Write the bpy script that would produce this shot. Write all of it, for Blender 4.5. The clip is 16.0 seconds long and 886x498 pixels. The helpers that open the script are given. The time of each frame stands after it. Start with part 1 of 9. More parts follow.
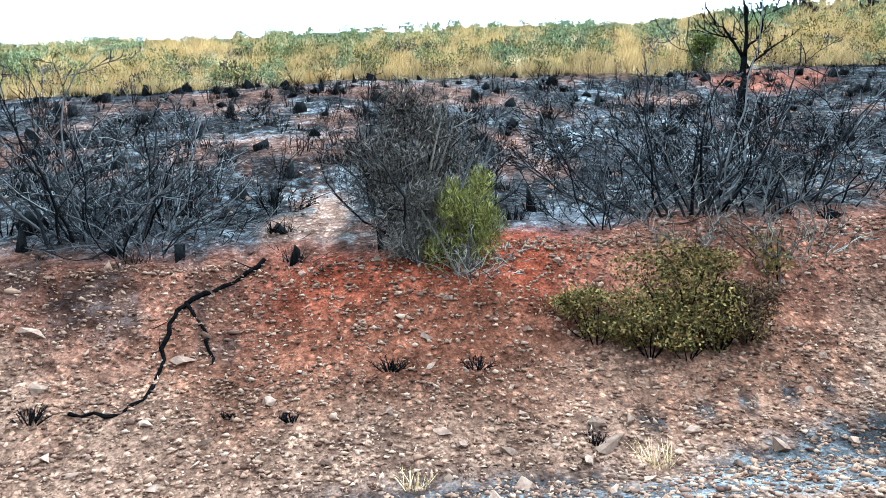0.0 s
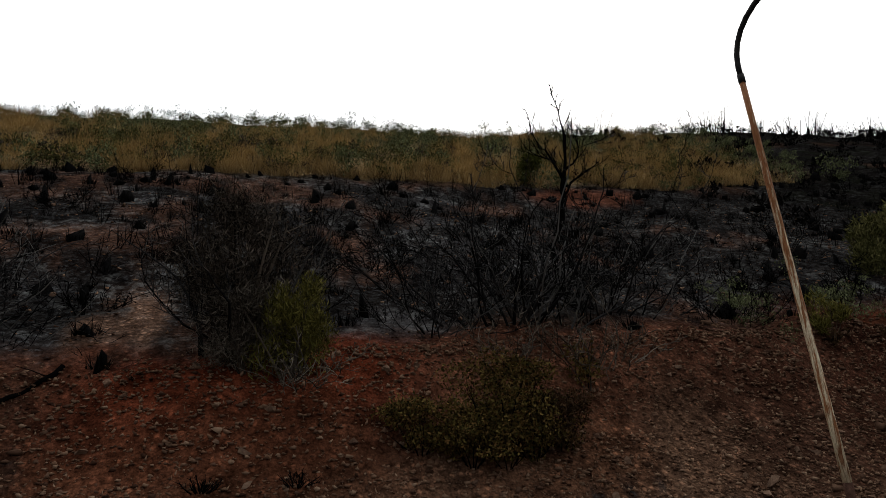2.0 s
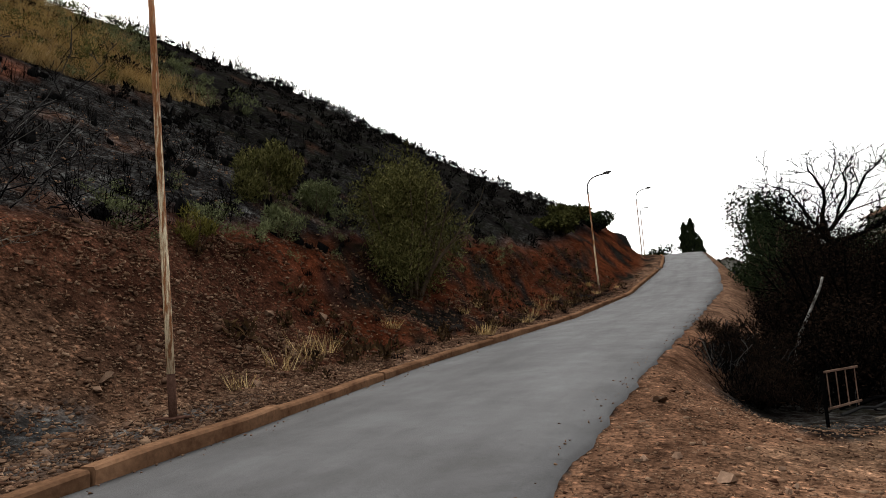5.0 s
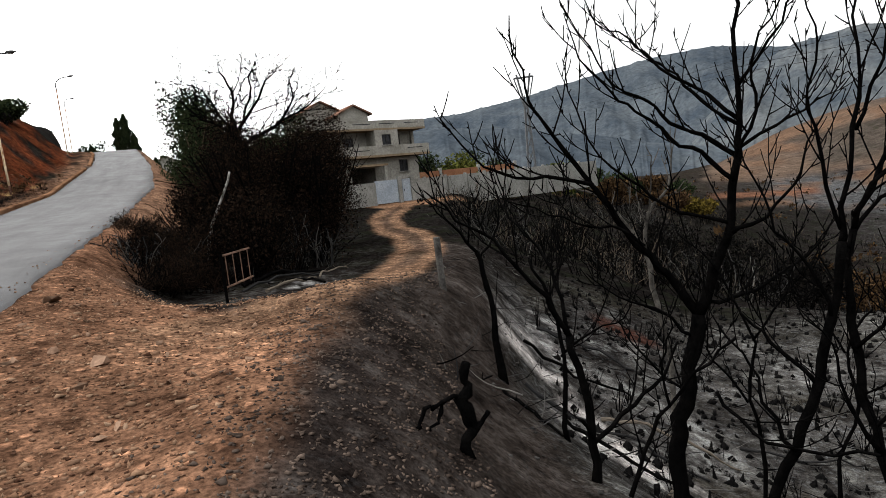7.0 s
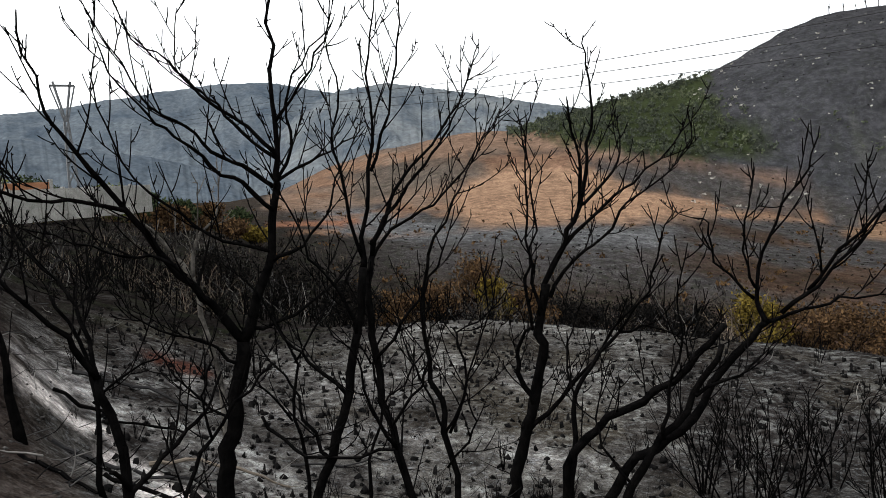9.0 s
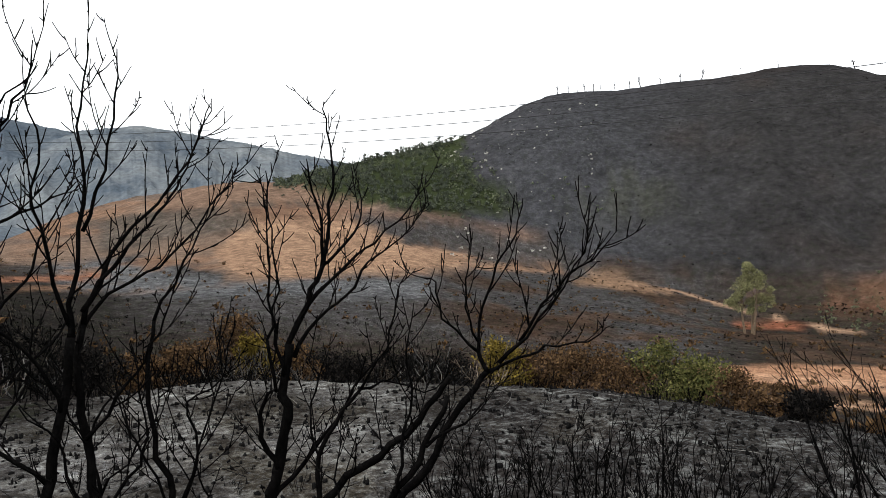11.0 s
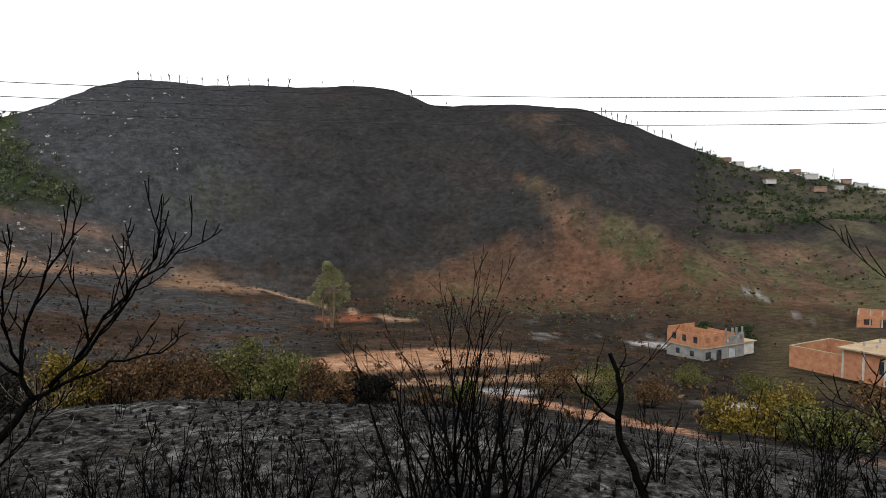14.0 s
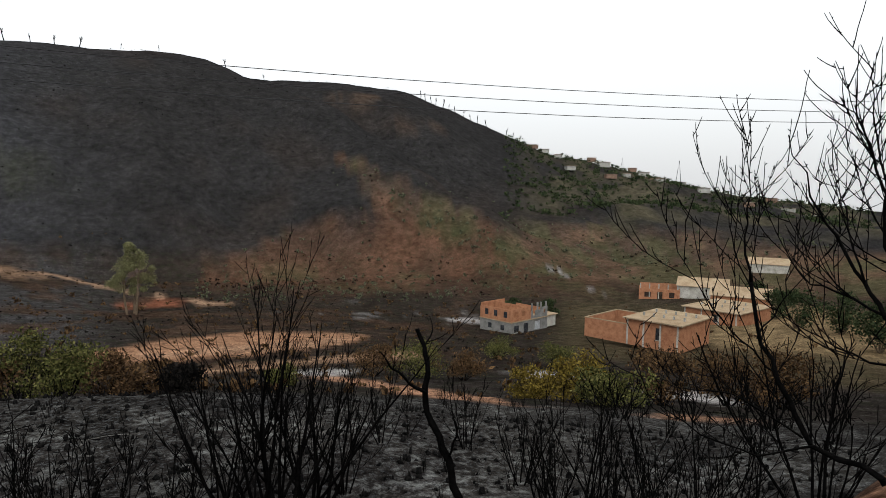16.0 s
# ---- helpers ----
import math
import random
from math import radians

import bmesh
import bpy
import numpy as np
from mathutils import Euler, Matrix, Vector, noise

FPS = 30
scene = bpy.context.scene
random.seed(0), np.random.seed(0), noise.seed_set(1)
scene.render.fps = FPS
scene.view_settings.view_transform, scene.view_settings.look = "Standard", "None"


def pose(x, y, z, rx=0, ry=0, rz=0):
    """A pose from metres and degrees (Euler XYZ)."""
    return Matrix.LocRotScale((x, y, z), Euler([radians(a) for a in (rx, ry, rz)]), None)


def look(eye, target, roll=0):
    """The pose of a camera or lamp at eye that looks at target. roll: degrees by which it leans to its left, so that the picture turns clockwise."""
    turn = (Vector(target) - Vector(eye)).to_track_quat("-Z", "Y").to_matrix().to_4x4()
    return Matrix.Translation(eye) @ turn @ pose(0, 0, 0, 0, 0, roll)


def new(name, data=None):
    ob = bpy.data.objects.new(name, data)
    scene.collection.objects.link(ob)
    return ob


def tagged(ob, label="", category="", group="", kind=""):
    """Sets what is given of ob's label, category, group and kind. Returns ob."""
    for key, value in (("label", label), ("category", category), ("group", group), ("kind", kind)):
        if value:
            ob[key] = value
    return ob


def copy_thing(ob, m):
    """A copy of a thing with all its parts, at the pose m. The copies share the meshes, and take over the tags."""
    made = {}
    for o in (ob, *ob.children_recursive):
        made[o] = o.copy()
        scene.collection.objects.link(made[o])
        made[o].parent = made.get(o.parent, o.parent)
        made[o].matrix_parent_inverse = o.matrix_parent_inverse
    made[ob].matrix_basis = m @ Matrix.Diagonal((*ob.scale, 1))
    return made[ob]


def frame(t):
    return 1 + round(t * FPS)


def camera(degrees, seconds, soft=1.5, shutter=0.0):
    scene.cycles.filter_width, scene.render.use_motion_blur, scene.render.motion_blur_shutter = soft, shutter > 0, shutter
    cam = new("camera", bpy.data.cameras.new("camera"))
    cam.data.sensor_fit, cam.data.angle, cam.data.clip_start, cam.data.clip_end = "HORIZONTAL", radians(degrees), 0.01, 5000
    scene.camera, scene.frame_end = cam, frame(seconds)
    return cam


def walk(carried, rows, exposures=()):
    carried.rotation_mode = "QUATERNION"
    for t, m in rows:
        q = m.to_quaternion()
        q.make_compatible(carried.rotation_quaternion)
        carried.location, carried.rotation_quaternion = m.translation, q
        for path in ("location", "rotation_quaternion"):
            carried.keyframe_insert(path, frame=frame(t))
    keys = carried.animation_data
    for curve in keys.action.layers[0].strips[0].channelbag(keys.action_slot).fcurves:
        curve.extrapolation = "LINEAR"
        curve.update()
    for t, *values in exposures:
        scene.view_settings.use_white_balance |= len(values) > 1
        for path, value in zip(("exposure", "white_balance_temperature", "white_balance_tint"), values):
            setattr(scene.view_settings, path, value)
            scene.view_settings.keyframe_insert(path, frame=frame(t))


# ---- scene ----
cam = camera(68.22, 16.0, soft=0.3)
PATH = [
    (0, 0.006, -0.011, 1.595, 99.54, 0.54, -1.60),
    (0.5, -0.060, 0.010, 1.631, 101.59, 0.21, 1.65),
    (1, -0.010, -0.035, 1.681, 105.06, 0.10, -2.07),
    (1.5, 0.082, -0.054, 1.743, 107.22, 1.15, -8.40),
    (2, 0.174, -0.130, 1.757, 107.54, 2.11, -15.24),
    (2.5, 0.307, -0.168, 1.751, 106.34, 2.62, -19.71),
    (3, 0.448, -0.249, 1.736, 105.43, 2.57, -23.90),
    (3.2, 0.494, -0.299, 1.721, 105.02, 2.52, -25.82),
    (5.3, 0.598, -0.392, 1.561, 95.41, 4.05, -73.59),
    (5.5, 0.585, -0.473, 1.550, 93.94, 4.71, -79.36),
    (6, 0.548, -0.625, 1.547, 92.24, 4.64, -91.49),
    (6.5, 0.509, -0.759, 1.512, 89.53, 5.46, -98.66),
    (7, 0.436, -0.937, 1.425, 84.63, 6.46, -111.13),
    (7.5, 0.385, -1.051, 1.413, 82.65, 6.83, -125.73),
    (8, 0.370, -1.086, 1.418, 82.89, 4.38, -135.95),
    (8.5, 0.368, -1.085, 1.418, 83.80, 4.41, -144.32),
    (9, 0.372, -1.104, 1.420, 83.67, 3.55, -148.22),
    (9.5, 0.322, -1.117, 1.428, 85.07, 3.18, -151.66),
    (9.7, 0.294, -1.123, 1.432, 85.81, 3.37, -154.86),
    (11.8, -0.143, -1.167, 1.542, 86.73, 2.16, -173.94),
    (12, -0.153, -1.177, 1.538, 86.26, 2.41, -176.01),
    (12.5, -0.156, -1.206, 1.546, 86.93, 2.38, 174.03),
    (13, -0.117, -1.252, 1.562, 87.04, 2.99, 164.54),
    (13.5, -0.124, -1.223, 1.570, 86.95, 0.88, 159.49),
    (14, -0.136, -1.209, 1.566, 86.35, 0.11, 156.90),
    (14.5, -0.194, -1.197, 1.539, 84.90, -0.52, 152.01),
    (15, -0.228, -1.192, 1.539, 85.11, -1.51, 147.66),
    (15.5, -0.262, -1.169, 1.531, 84.99, -1.02, 145.07),
    (16, -0.310, -1.154, 1.532, 84.76, -0.99, 141.39),
]
walk(cam, [(r[0], pose(*r[1:])) for r in PATH],
     exposures=[(0.0, 1.37, 4650, -6), (0.4, 0.85, 4900, -3), (0.8, -0.9, 6000, 6), (1.2, -1.8, 6400, 9), (1.6, -2.05, 6500, 10), (2.5, -2.45, 6500, 10), (3.2, -1.72, 6500, 10),
                (4.2, -1.6, 6500, 10), (5.3, -1.42, 6800, 10), (6.5, -1.3, 6800, 10), (7.5, -0.48, 6500, 10), (9.0, -0.58, 6500, 10), (12.5, -0.45, 6500, 10), (14.0, -0.8, 6500, 10), (16.0, -1.15, 6500, 9)])

# ---- sky and sun: bright overcast haze ----
SUN_AZ, SUN_EL = radians(35), radians(38)
world = bpy.data.worlds.new("hazy_sky")
scene.world = world
world.use_nodes = True
wn, wl = world.node_tree.nodes, world.node_tree.links
wn.clear()
sky = wn.new("ShaderNodeTexSky")
sky.sky_type, sky.sun_disc = "NISHITA", False
sky.sun_elevation, sky.sun_rotation = SUN_EL, SUN_AZ
sky.air_density, sky.dust_density, sky.ozone_density = 1.0, 6.0, 1.0
skylight, cloud, add = wn.new("ShaderNodeBackground"), wn.new("ShaderNodeBackground"), wn.new("ShaderNodeAddShader")
skylight.inputs[1].default_value = 0.05
TO_SUN = Vector((math.sin(SUN_AZ) * math.cos(SUN_EL), math.cos(SUN_AZ) * math.cos(SUN_EL), math.sin(SUN_EL)))
way = wn.new("ShaderNodeTexCoord")
near_sun = wn.new("ShaderNodeVectorMath")
near_sun.operation = "DOT_PRODUCT"
near_sun.inputs[1].default_value = TO_SUN
wl.new(way.outputs["Generated"], near_sun.inputs[0])
veil = wn.new("ShaderNodeMapRange")
veil.interpolation_type = "SMOOTHSTEP"
veil.inputs[1].default_value, veil.inputs[2].default_value = 0.0, 1.0
veil.inputs[3].default_value, veil.inputs[4].default_value = 2.3, 8.0
wl.new(near_sun.outputs["Value"], veil.inputs[0])
cloud.inputs[0].default_value = (0.97, 0.985, 1.0, 1)
height_ = wn.new("ShaderNodeSeparateXYZ")
wl.new(way.outputs["Generated"], height_.inputs[0])
low_haze = wn.new("ShaderNodeMapRange")
low_haze.interpolation_type = "SMOOTHSTEP"
low_haze.inputs[1].default_value, low_haze.inputs[2].default_value = -0.05, 0.22
low_haze.inputs[3].default_value, low_haze.inputs[4].default_value = 0.70, 1.0
wl.new(height_.outputs[2], low_haze.inputs[0])
dulled = wn.new("ShaderNodeMath")
dulled.operation = "MULTIPLY"
wl.new(veil.outputs[0], dulled.inputs[0])
wl.new(low_haze.outputs[0], dulled.inputs[1])
wl.new(dulled.outputs[0], cloud.inputs[1])
wl.new(sky.outputs[0], skylight.inputs[0])
wl.new(skylight.outputs[0], add.inputs[0])
wl.new(cloud.outputs[0], add.inputs[1])
wl.new(add.outputs[0], wn.new("ShaderNodeOutputWorld").inputs[0])
sun = new("sun", bpy.data.lights.new("sun", "SUN"))
sun.data.energy, sun.data.angle, sun.data.color = 0.7, radians(25), (1.0, 0.95, 0.88)
sun.matrix_basis = look((0, 0, 50), Vector((0, 0, 50)) - TO_SUN)


# ---- numbers and noise ----
def smooth(a, b, v):
    k = np.clip((np.asarray(v, float) - a) / (b - a), 0, 1)
    return k * k * (3 - 2 * k)


def mix(a, b, k):
    return a + (b - a) * k


def lattice(ix, iy, seed):
    h = np.sin(ix * 127.1 + iy * 311.7 + seed * 74.7) * 43758.5453
    return h - np.floor(h)


def value_noise(x, y, seed=0):
    ix, iy = np.floor(x), np.floor(y)
    fx, fy = x - ix, y - iy
    fx, fy = fx * fx * (3 - 2 * fx), fy * fy * (3 - 2 * fy)
    a, b = lattice(ix, iy, seed), lattice(ix + 1, iy, seed)
    c, d = lattice(ix, iy + 1, seed), lattice(ix + 1, iy + 1, seed)
    return mix(mix(a, b, fx), mix(c, d, fx), fy)


def fbm(x, y, seed=0, octaves=4):
    total, amp, norm = 0.0, 1.0, 0.0
    for o in range(octaves):
        total = total + amp * value_noise(x * 2**o, y * 2**o, seed + o * 7)
        norm, amp = norm + amp, amp * 0.5
    return total / norm * 2 - 1


# ---- the lie of the land ----
def road_level(x):
    return np.interp(x, [-200, 0, 28, 41, 63, 75, 92, 140, 400], [-10, 0, 1.96, 3.35, 7.0, 8.9, 9.3, 8.4, 4])


def road_right(x):
    return np.interp(x, [-200, 0, 12, 30, 41, 53, 75, 92, 120], [-3, 1.0, 1.3, 1.2, 0.8, 1.3, 3.4, 6.0, 12])


def road_left(x):
    return np.interp(x, [-200, 0, 7, 13, 27, 41, 58, 70, 92, 120], [1, 5.35, 5.7, 6.3, 6.5, 6.1, 5.9, 6.9, 10.5, 17])


def bank_rise(u):
    return np.interp(u, [0, 0.3, 1.6, 2.6, 3.6, 4.6, 20, 36.5, 60, 200, 800],
                     [0, 0.1, 0.25, 0.85, 1.65, 3.05, 13.2, 24.0, 26, 22, 10])


def dirt_level(x):
    return np.interp(x, [-200, 0, 6, 9.5, 12.5, 20, 35, 52, 80, 200], [-12, 0, 0.12, 0.18, -0.2, -0.35, 0.0, 0.7, 1.5, 3])


def berm_edge(x):
    return np.interp(x, [-200, -12, -4, 0, 3.4, 8.5, 14, 20, 30, 52, 200], [-9, -2.3, -1.9, -1.7, -1.1, -2.6, -5.0, -7.4, -11, -21, -60])


BEARING = [88, 105, 112, 120, 130, 141, 152, 165, 178, 192, 205, 215, 225, 240, 252, 275]
RIM_R = [20, 20, 20, 22, 24, 24, 24, 22, 21, 19, 18, 17, 17, 17, 17, 17]
RIM_EL = [-4, -5.5, -6.5, -9.3, -12.4, -12.7, -12.9, -14, -15.2, -16.1, -17.1, -18.3, -19.3, -19.4, -18.2, -15]
FALL = {45: [-1, -1.4, -2.6, -4.6, -8.6, -13.2, -13.8, -14.8, -15.8, -16.5, -17.2, -17.6, -17.6, -17, -15.5, -13],
        80: [0.4, 0, -1.0, -1.7, -3.8, -10.5, -12, -13.5, -14.8, -15.4, -15.4, -15.2, -15.2, -14.6, -13.5, -12],
        110: [0.5, 0, -0.9, -1.5, -3.3, -7.5, -8.5, -10.2, -11.7, -12.6, -12.6, -13.3, -13.6, -13.2, -12, -11],
        170: [0.8, 0.2, -0.6, -1.3, -2.7, -4.2, -4, -5, -7.5, -9.9, -10.3, -11, -11.3, -10, -9, -8],
        230: [1, 0.5, 0, -0.6, -1.5, -1.8, -0.8, -1.5, -4.5, -6.9, -7.2, -7.5, -7.5, -7, -6.5, -6]}
CREST_A = [88, 105, 120, 130, 134, 138, 143, 150, 155, 157, 162.5, 167, 171, 175, 177.5, 182, 187, 190.6, 194.5, 199, 204, 209.5, 214.5, 218.5, 223, 228, 231, 235, 239, 243, 252, 275]
CREST_EL = [1.0, 0.4, -0.8, -1.0, -0.5, 1.2, 2.6, 3.6, 3.6, 4.1, 5.3, 6.2, 7.0, 9.1, 9.9, 10.0, 10.05, 10.0, 10.45, 10.0, 8.75, 8.8, 8.4, 7.0, 5.15, 3.1, 2.6, 1.7, 0.6, -0.1, -1.1, -1.5]
CREST_R = [500, 500, 500, 500, 490, 460, 430, 360, 335, 330, 335, 345, 355, 375, 385, 395, 400, 405, 410, 415, 425, 430, 435, 450, 470, 500, 520, 540, 560, 590, 650, 700]
EYE_X, EYE_Y, EYE_Z = 0.1, -1.0, 1.5


def valley(a, r):
    """The valley side, by bearing (degrees, clockwise from +y) and distance."""
    def at(el, rr):
        return EYE_Z + rr * np.tan(np.radians(el))
    rim = np.interp(a, BEARING, RIM_R)
    knots = [(np.full_like(r, 10.0), np.interp(a, [88, 100, 112, 120, 130, 141, 200, 275], [-0.3, -0.5, -1.4, -2.3, -3.1, -3.6, -3.8, -3.7]))]
    knots.append((rim, at(np.interp(a, BEARING, RIM_EL), rim)))
    for d, els in FALL.items():
        knots.append((np.full_like(r, float(d)), at(np.interp(a, BEARING, els), float(d))))
    crest = np.interp(a, CREST_A, CREST_R)
    top = at(np.interp(a, CREST_A, CREST_EL), crest)
    knots += [(crest, top), (crest + 60, top - 6), (crest + 400, top - 130), (np.full_like(r, 5000.0), np.full_like(r, -150.0))]
    z = np.full_like(r, 0.0) + knots[0][1]
    for (r0, z0), (r1, z1) in zip(knots, knots[1:]):
        k = np.clip((r - r0) / (r1 - r0), 0, 1)
        if r1 is crest or r0 is crest:
            z = np.where(r >= r0, mix(z0, z1, k if r1 is not crest else np.sin(k * np.pi / 2) * 0.45 + k * 0.55), z)
        else:
            z = np.where(r >= r0, mix(z0, z1, k), z)
    # gullies and spurs on the far slope
    on = smooth(190, 270, r) * (1 - smooth(crest - 120, crest - 10, r)) * smooth(136, 156, a)
    px, py = r * np.sin(np.radians(a)), r * np.cos(np.radians(a))
    spur = fbm(px / 75, py / 75, 3) * 13 - np.abs(fbm(px / 48, py / 90, 5)) * 9 + 3
    # the front spur and the ravine behind it
    crease = r - np.interp(a, [198, 203, 207.7, 212.2, 219, 225, 229, 236], [430, 393, 365, 333, 291, 265, 256, 250])
    fold = 7 * np.exp(-((crease + 28) / 26) ** 2) - 7 * np.exp(-((crease - 18) / 14) ** 2)
    return z + on * spur + fold * smooth(200, 205, a) * smooth(230, 223, a)


def land(x, y):
    """Height of the ground at x, y (arrays)."""
    x, y = np.asarray(x, float), np.asarray(y, float)
    dx, dy = x - EYE_X, y - EYE_Y
    r = np.hypot(dx, dy) + 1e-6
    a = np.degrees(np.arctan2(dx, dy))
    a = np.where(a < -20, a + 360, a)
    g, left, right = road_level(x), road_left(x), road_right(x)
    # bank and hill above the road
    u = y - left
    wob = fbm(x / 3.1, y / 3.1, 11) * 0.55 + fbm(x / 11, y / 11, 12) * 1.2
    ub = u - wob * smooth(1.2, 4, u) * (1 - smooth(10, 30, u)) * 0.7
    base = mix(g, 0.066 * x + 1.2 * smooth(8, 40, x), smooth(3, 30, u))
    end = 1 - smooth(81.0, 83.6, a) * smooth(40, 60, x)
    z_bank = base + bank_rise(np.maximum(ub, 0)) * mix(1, end, smooth(0.5, 3, u)) + fbm(x / 5, y / 5, 14, 5) * 0.35 * smooth(4, 8, u) * (1 - smooth(38, 60, u))
    z_bank = z_bank + (fbm(x / 2.2, y / 1.2, 15, 4) * 0.32 - np.abs(fbm(x / 1.3, y / 3, 16, 3)) * 0.25) * smooth(8, 12, x) * smooth(0.7, 1.6, u) * (1 - smooth(5, 7, u))
    z_bank = mix(z_bank, 3.0, smooth(120, 400, x) * (1 - end))
    # shoulder, embankment, berm and valley
    d, edge = dirt_level(x), berm_edge(x)
    v = right - y
    z_dirt = mix(g - 0.05, d, smooth(0, np.interp(x, [0, 8, 14, 40], [3.0, 3.0, 2.0, 5.0]), v))
    z_dirt = z_dirt + 0.10 * smooth(0.9, 0.1, np.abs(y - edge - 0.35)) * smooth(1, 3, x) * (1 - smooth(9, 12, x))
    z_val = valley(np.clip(a, 88, 275), r)
    w = edge - y
    quick = (1.25 * smooth(0, 2.3, w) + 1.3 * smooth(2.0, 4.6, w)) * (1 - smooth(8, 12, r))
    far_k = np.clip((r - 5.5) / 4.5, 0, 1) * smooth(0.8, np.interp(x, [9, 14, 30], [3, 3, 5]), w)
    z_low = mix(z_dirt - quick, z_val, far_k)
    z_low = z_low + fbm(x / 1.7, y / 1.7, 21) * 0.07 * smooth(0.5, 3, v) + fbm(x / 6, y / 6, 22) * 0.22 * smooth(9, 14, r) * smooth(1, 3, w)
    z = np.where(y > left, z_bank, np.where(y < right, z_low, g - 0.06))
    z = z + fbm(x / 0.5, y / 0.5, 31, 3) * 0.035 * smooth(0.2, 0.8, np.maximum(u, v)) + fbm(x / 25, y / 25, 33) * np.clip(r - 40, 0, 200) * 0.006
    return z


def drop(x, y):
    return float(land(np.array([x]), np.array([y]))[0])


# ---- materials ----
def nodes_of(name):
    m = bpy.data.materials.new(name)
    m.use_nodes = True
    nt = m.node_tree
    return m, nt, nt.nodes["Principled BSDF"]


def noise_node(nt, scale, detail=5.0, rough=0.6, vec=None):
    n = nt.nodes.new("ShaderNodeTexNoise")
    n.inputs["Scale"].default_value, n.inputs["Detail"].default_value, n.inputs["Roughness"].default_value = scale, detail, rough
    if vec is not None:
        nt.links.new(vec, n.inputs["Vector"])
    return n


def ramp(nt, src, p0, c0, p1, c1):
    n = nt.nodes.new("ShaderNodeValToRGB")
    n.color_ramp.elements[0].position, n.color_ramp.elements[1].position = p0, p1
    n.color_ramp.elements[0].color, n.color_ramp.elements[1].color = (*c0, 1), (*c1, 1)
    nt.links.new(src, n.inputs[0])
    return n.outputs[0]


def blend(nt, a, b, fac, kind="MIX"):
    n = nt.nodes.new("ShaderNodeMix")
    n.data_type, n.blend_type = "RGBA", kind
    for sock, val in ((n.inputs[6], a), (n.inputs[7], b), (n.inputs[0], fac)):
        if isinstance(val, bpy.types.NodeSocket):
            nt.links.new(val, sock)
        elif isinstance(val, (int, float)):
            sock.default_value = val
        else:
            sock.default_value = (*val, 1)
    return n.outputs[2]


def calc(nt, op, a, b=0.0):
    n = nt.nodes.new("ShaderNodeMath")
    n.operation = op
    for sock, val in zip(n.inputs, (a, b)):
        if isinstance(val, bpy.types.NodeSocket):
            nt.links.new(val, sock)
        else:
            sock.default_value = val
    return n.outputs[0]


def bump(nt, bsdf, height, strength, distance):
    n = nt.nodes.new("ShaderNodeBump")
    n.inputs["Strength"].default_value, n.inputs["Distance"].default_value = strength, distance
    nt.links.new(height, n.inputs["Height"])
    nt.links.new(n.outputs[0], bsdf.inputs["Normal"])


def surface(name, dark, light, scale, rough=0.9, fine=8.0, relief=0.02, metal=0.0, vary=0.0, spec=0.0):
    """A worn surface: two colours by broad noise, a finer grain, relief, and a shift from piece to piece."""
    m, nt, b = nodes_of(name)
    pos = nt.nodes.new("ShaderNodeNewGeometry").outputs["Position"]
    broad, grain = noise_node(nt, scale, 6, 0.65, pos), noise_node(nt, scale * fine, 4, 0.6, pos)
    col = ramp(nt, broad.outputs[0], 0.34, dark, 0.66, light)
    col = blend(nt, col, ramp(nt, grain.outputs[0], 0.3, (0.62, 0.62, 0.62), 0.7, (1.25, 1.25, 1.25)), 0.8, "MULTIPLY")
    if vary:
        info = nt.nodes.new("ShaderNodeObjectInfo")
        k = calc(nt, "ADD", calc(nt, "MULTIPLY", info.outputs["Random"], 2 * vary), 1 - vary)
        com = nt.nodes.new("ShaderNodeCombineColor")
        for s in com.inputs:
            nt.links.new(k, s)
        col = blend(nt, col, com.outputs[0], 1.0, "MULTIPLY")
    nt.links.new(col, b.inputs["Base Color"])
    b.inputs["Roughness"].default_value, b.inputs["Metallic"].default_value = rough, metal
    b.inputs["Specular IOR Level"].default_value = spec
    bump(nt, b, calc(nt, "ADD", grain.outputs[0], broad.outputs[0]), 0.6, relief)
    return m


def foliage(name, colours, rough=0.75):
    """Leaves or twigs, a colour a piece, a little light through them."""
    m, nt, b = nodes_of(name)
    geo = nt.nodes.new("ShaderNodeNewGeometry")
    r = nt.nodes.new("ShaderNodeValToRGB")
    while len(r.color_ramp.elements) < len(colours):
        r.color_ramp.elements.new(0.5)
    for i, c in enumerate(colours):
        r.color_ramp.elements[i].position, r.color_ramp.elements[i].color = i / max(1, len(colours) - 1), (*c, 1)
    nt.links.new(geo.outputs["Random Per Island"], r.inputs[0])
    n = noise_node(nt, 0.9, 4, 0.6, geo.outputs["Position"])
    col = blend(nt, r.outputs[0], ramp(nt, n.outputs[0], 0.3, (0.55, 0.55, 0.55), 0.7, (1.3, 1.3, 1.3)), 0.8, "MULTIPLY")
    nt.links.new(col, b.inputs["Base Color"])
    b.inputs["Roughness"].default_value = rough
    b.inputs["Specular IOR Level"].default_value = 0.0
    return m


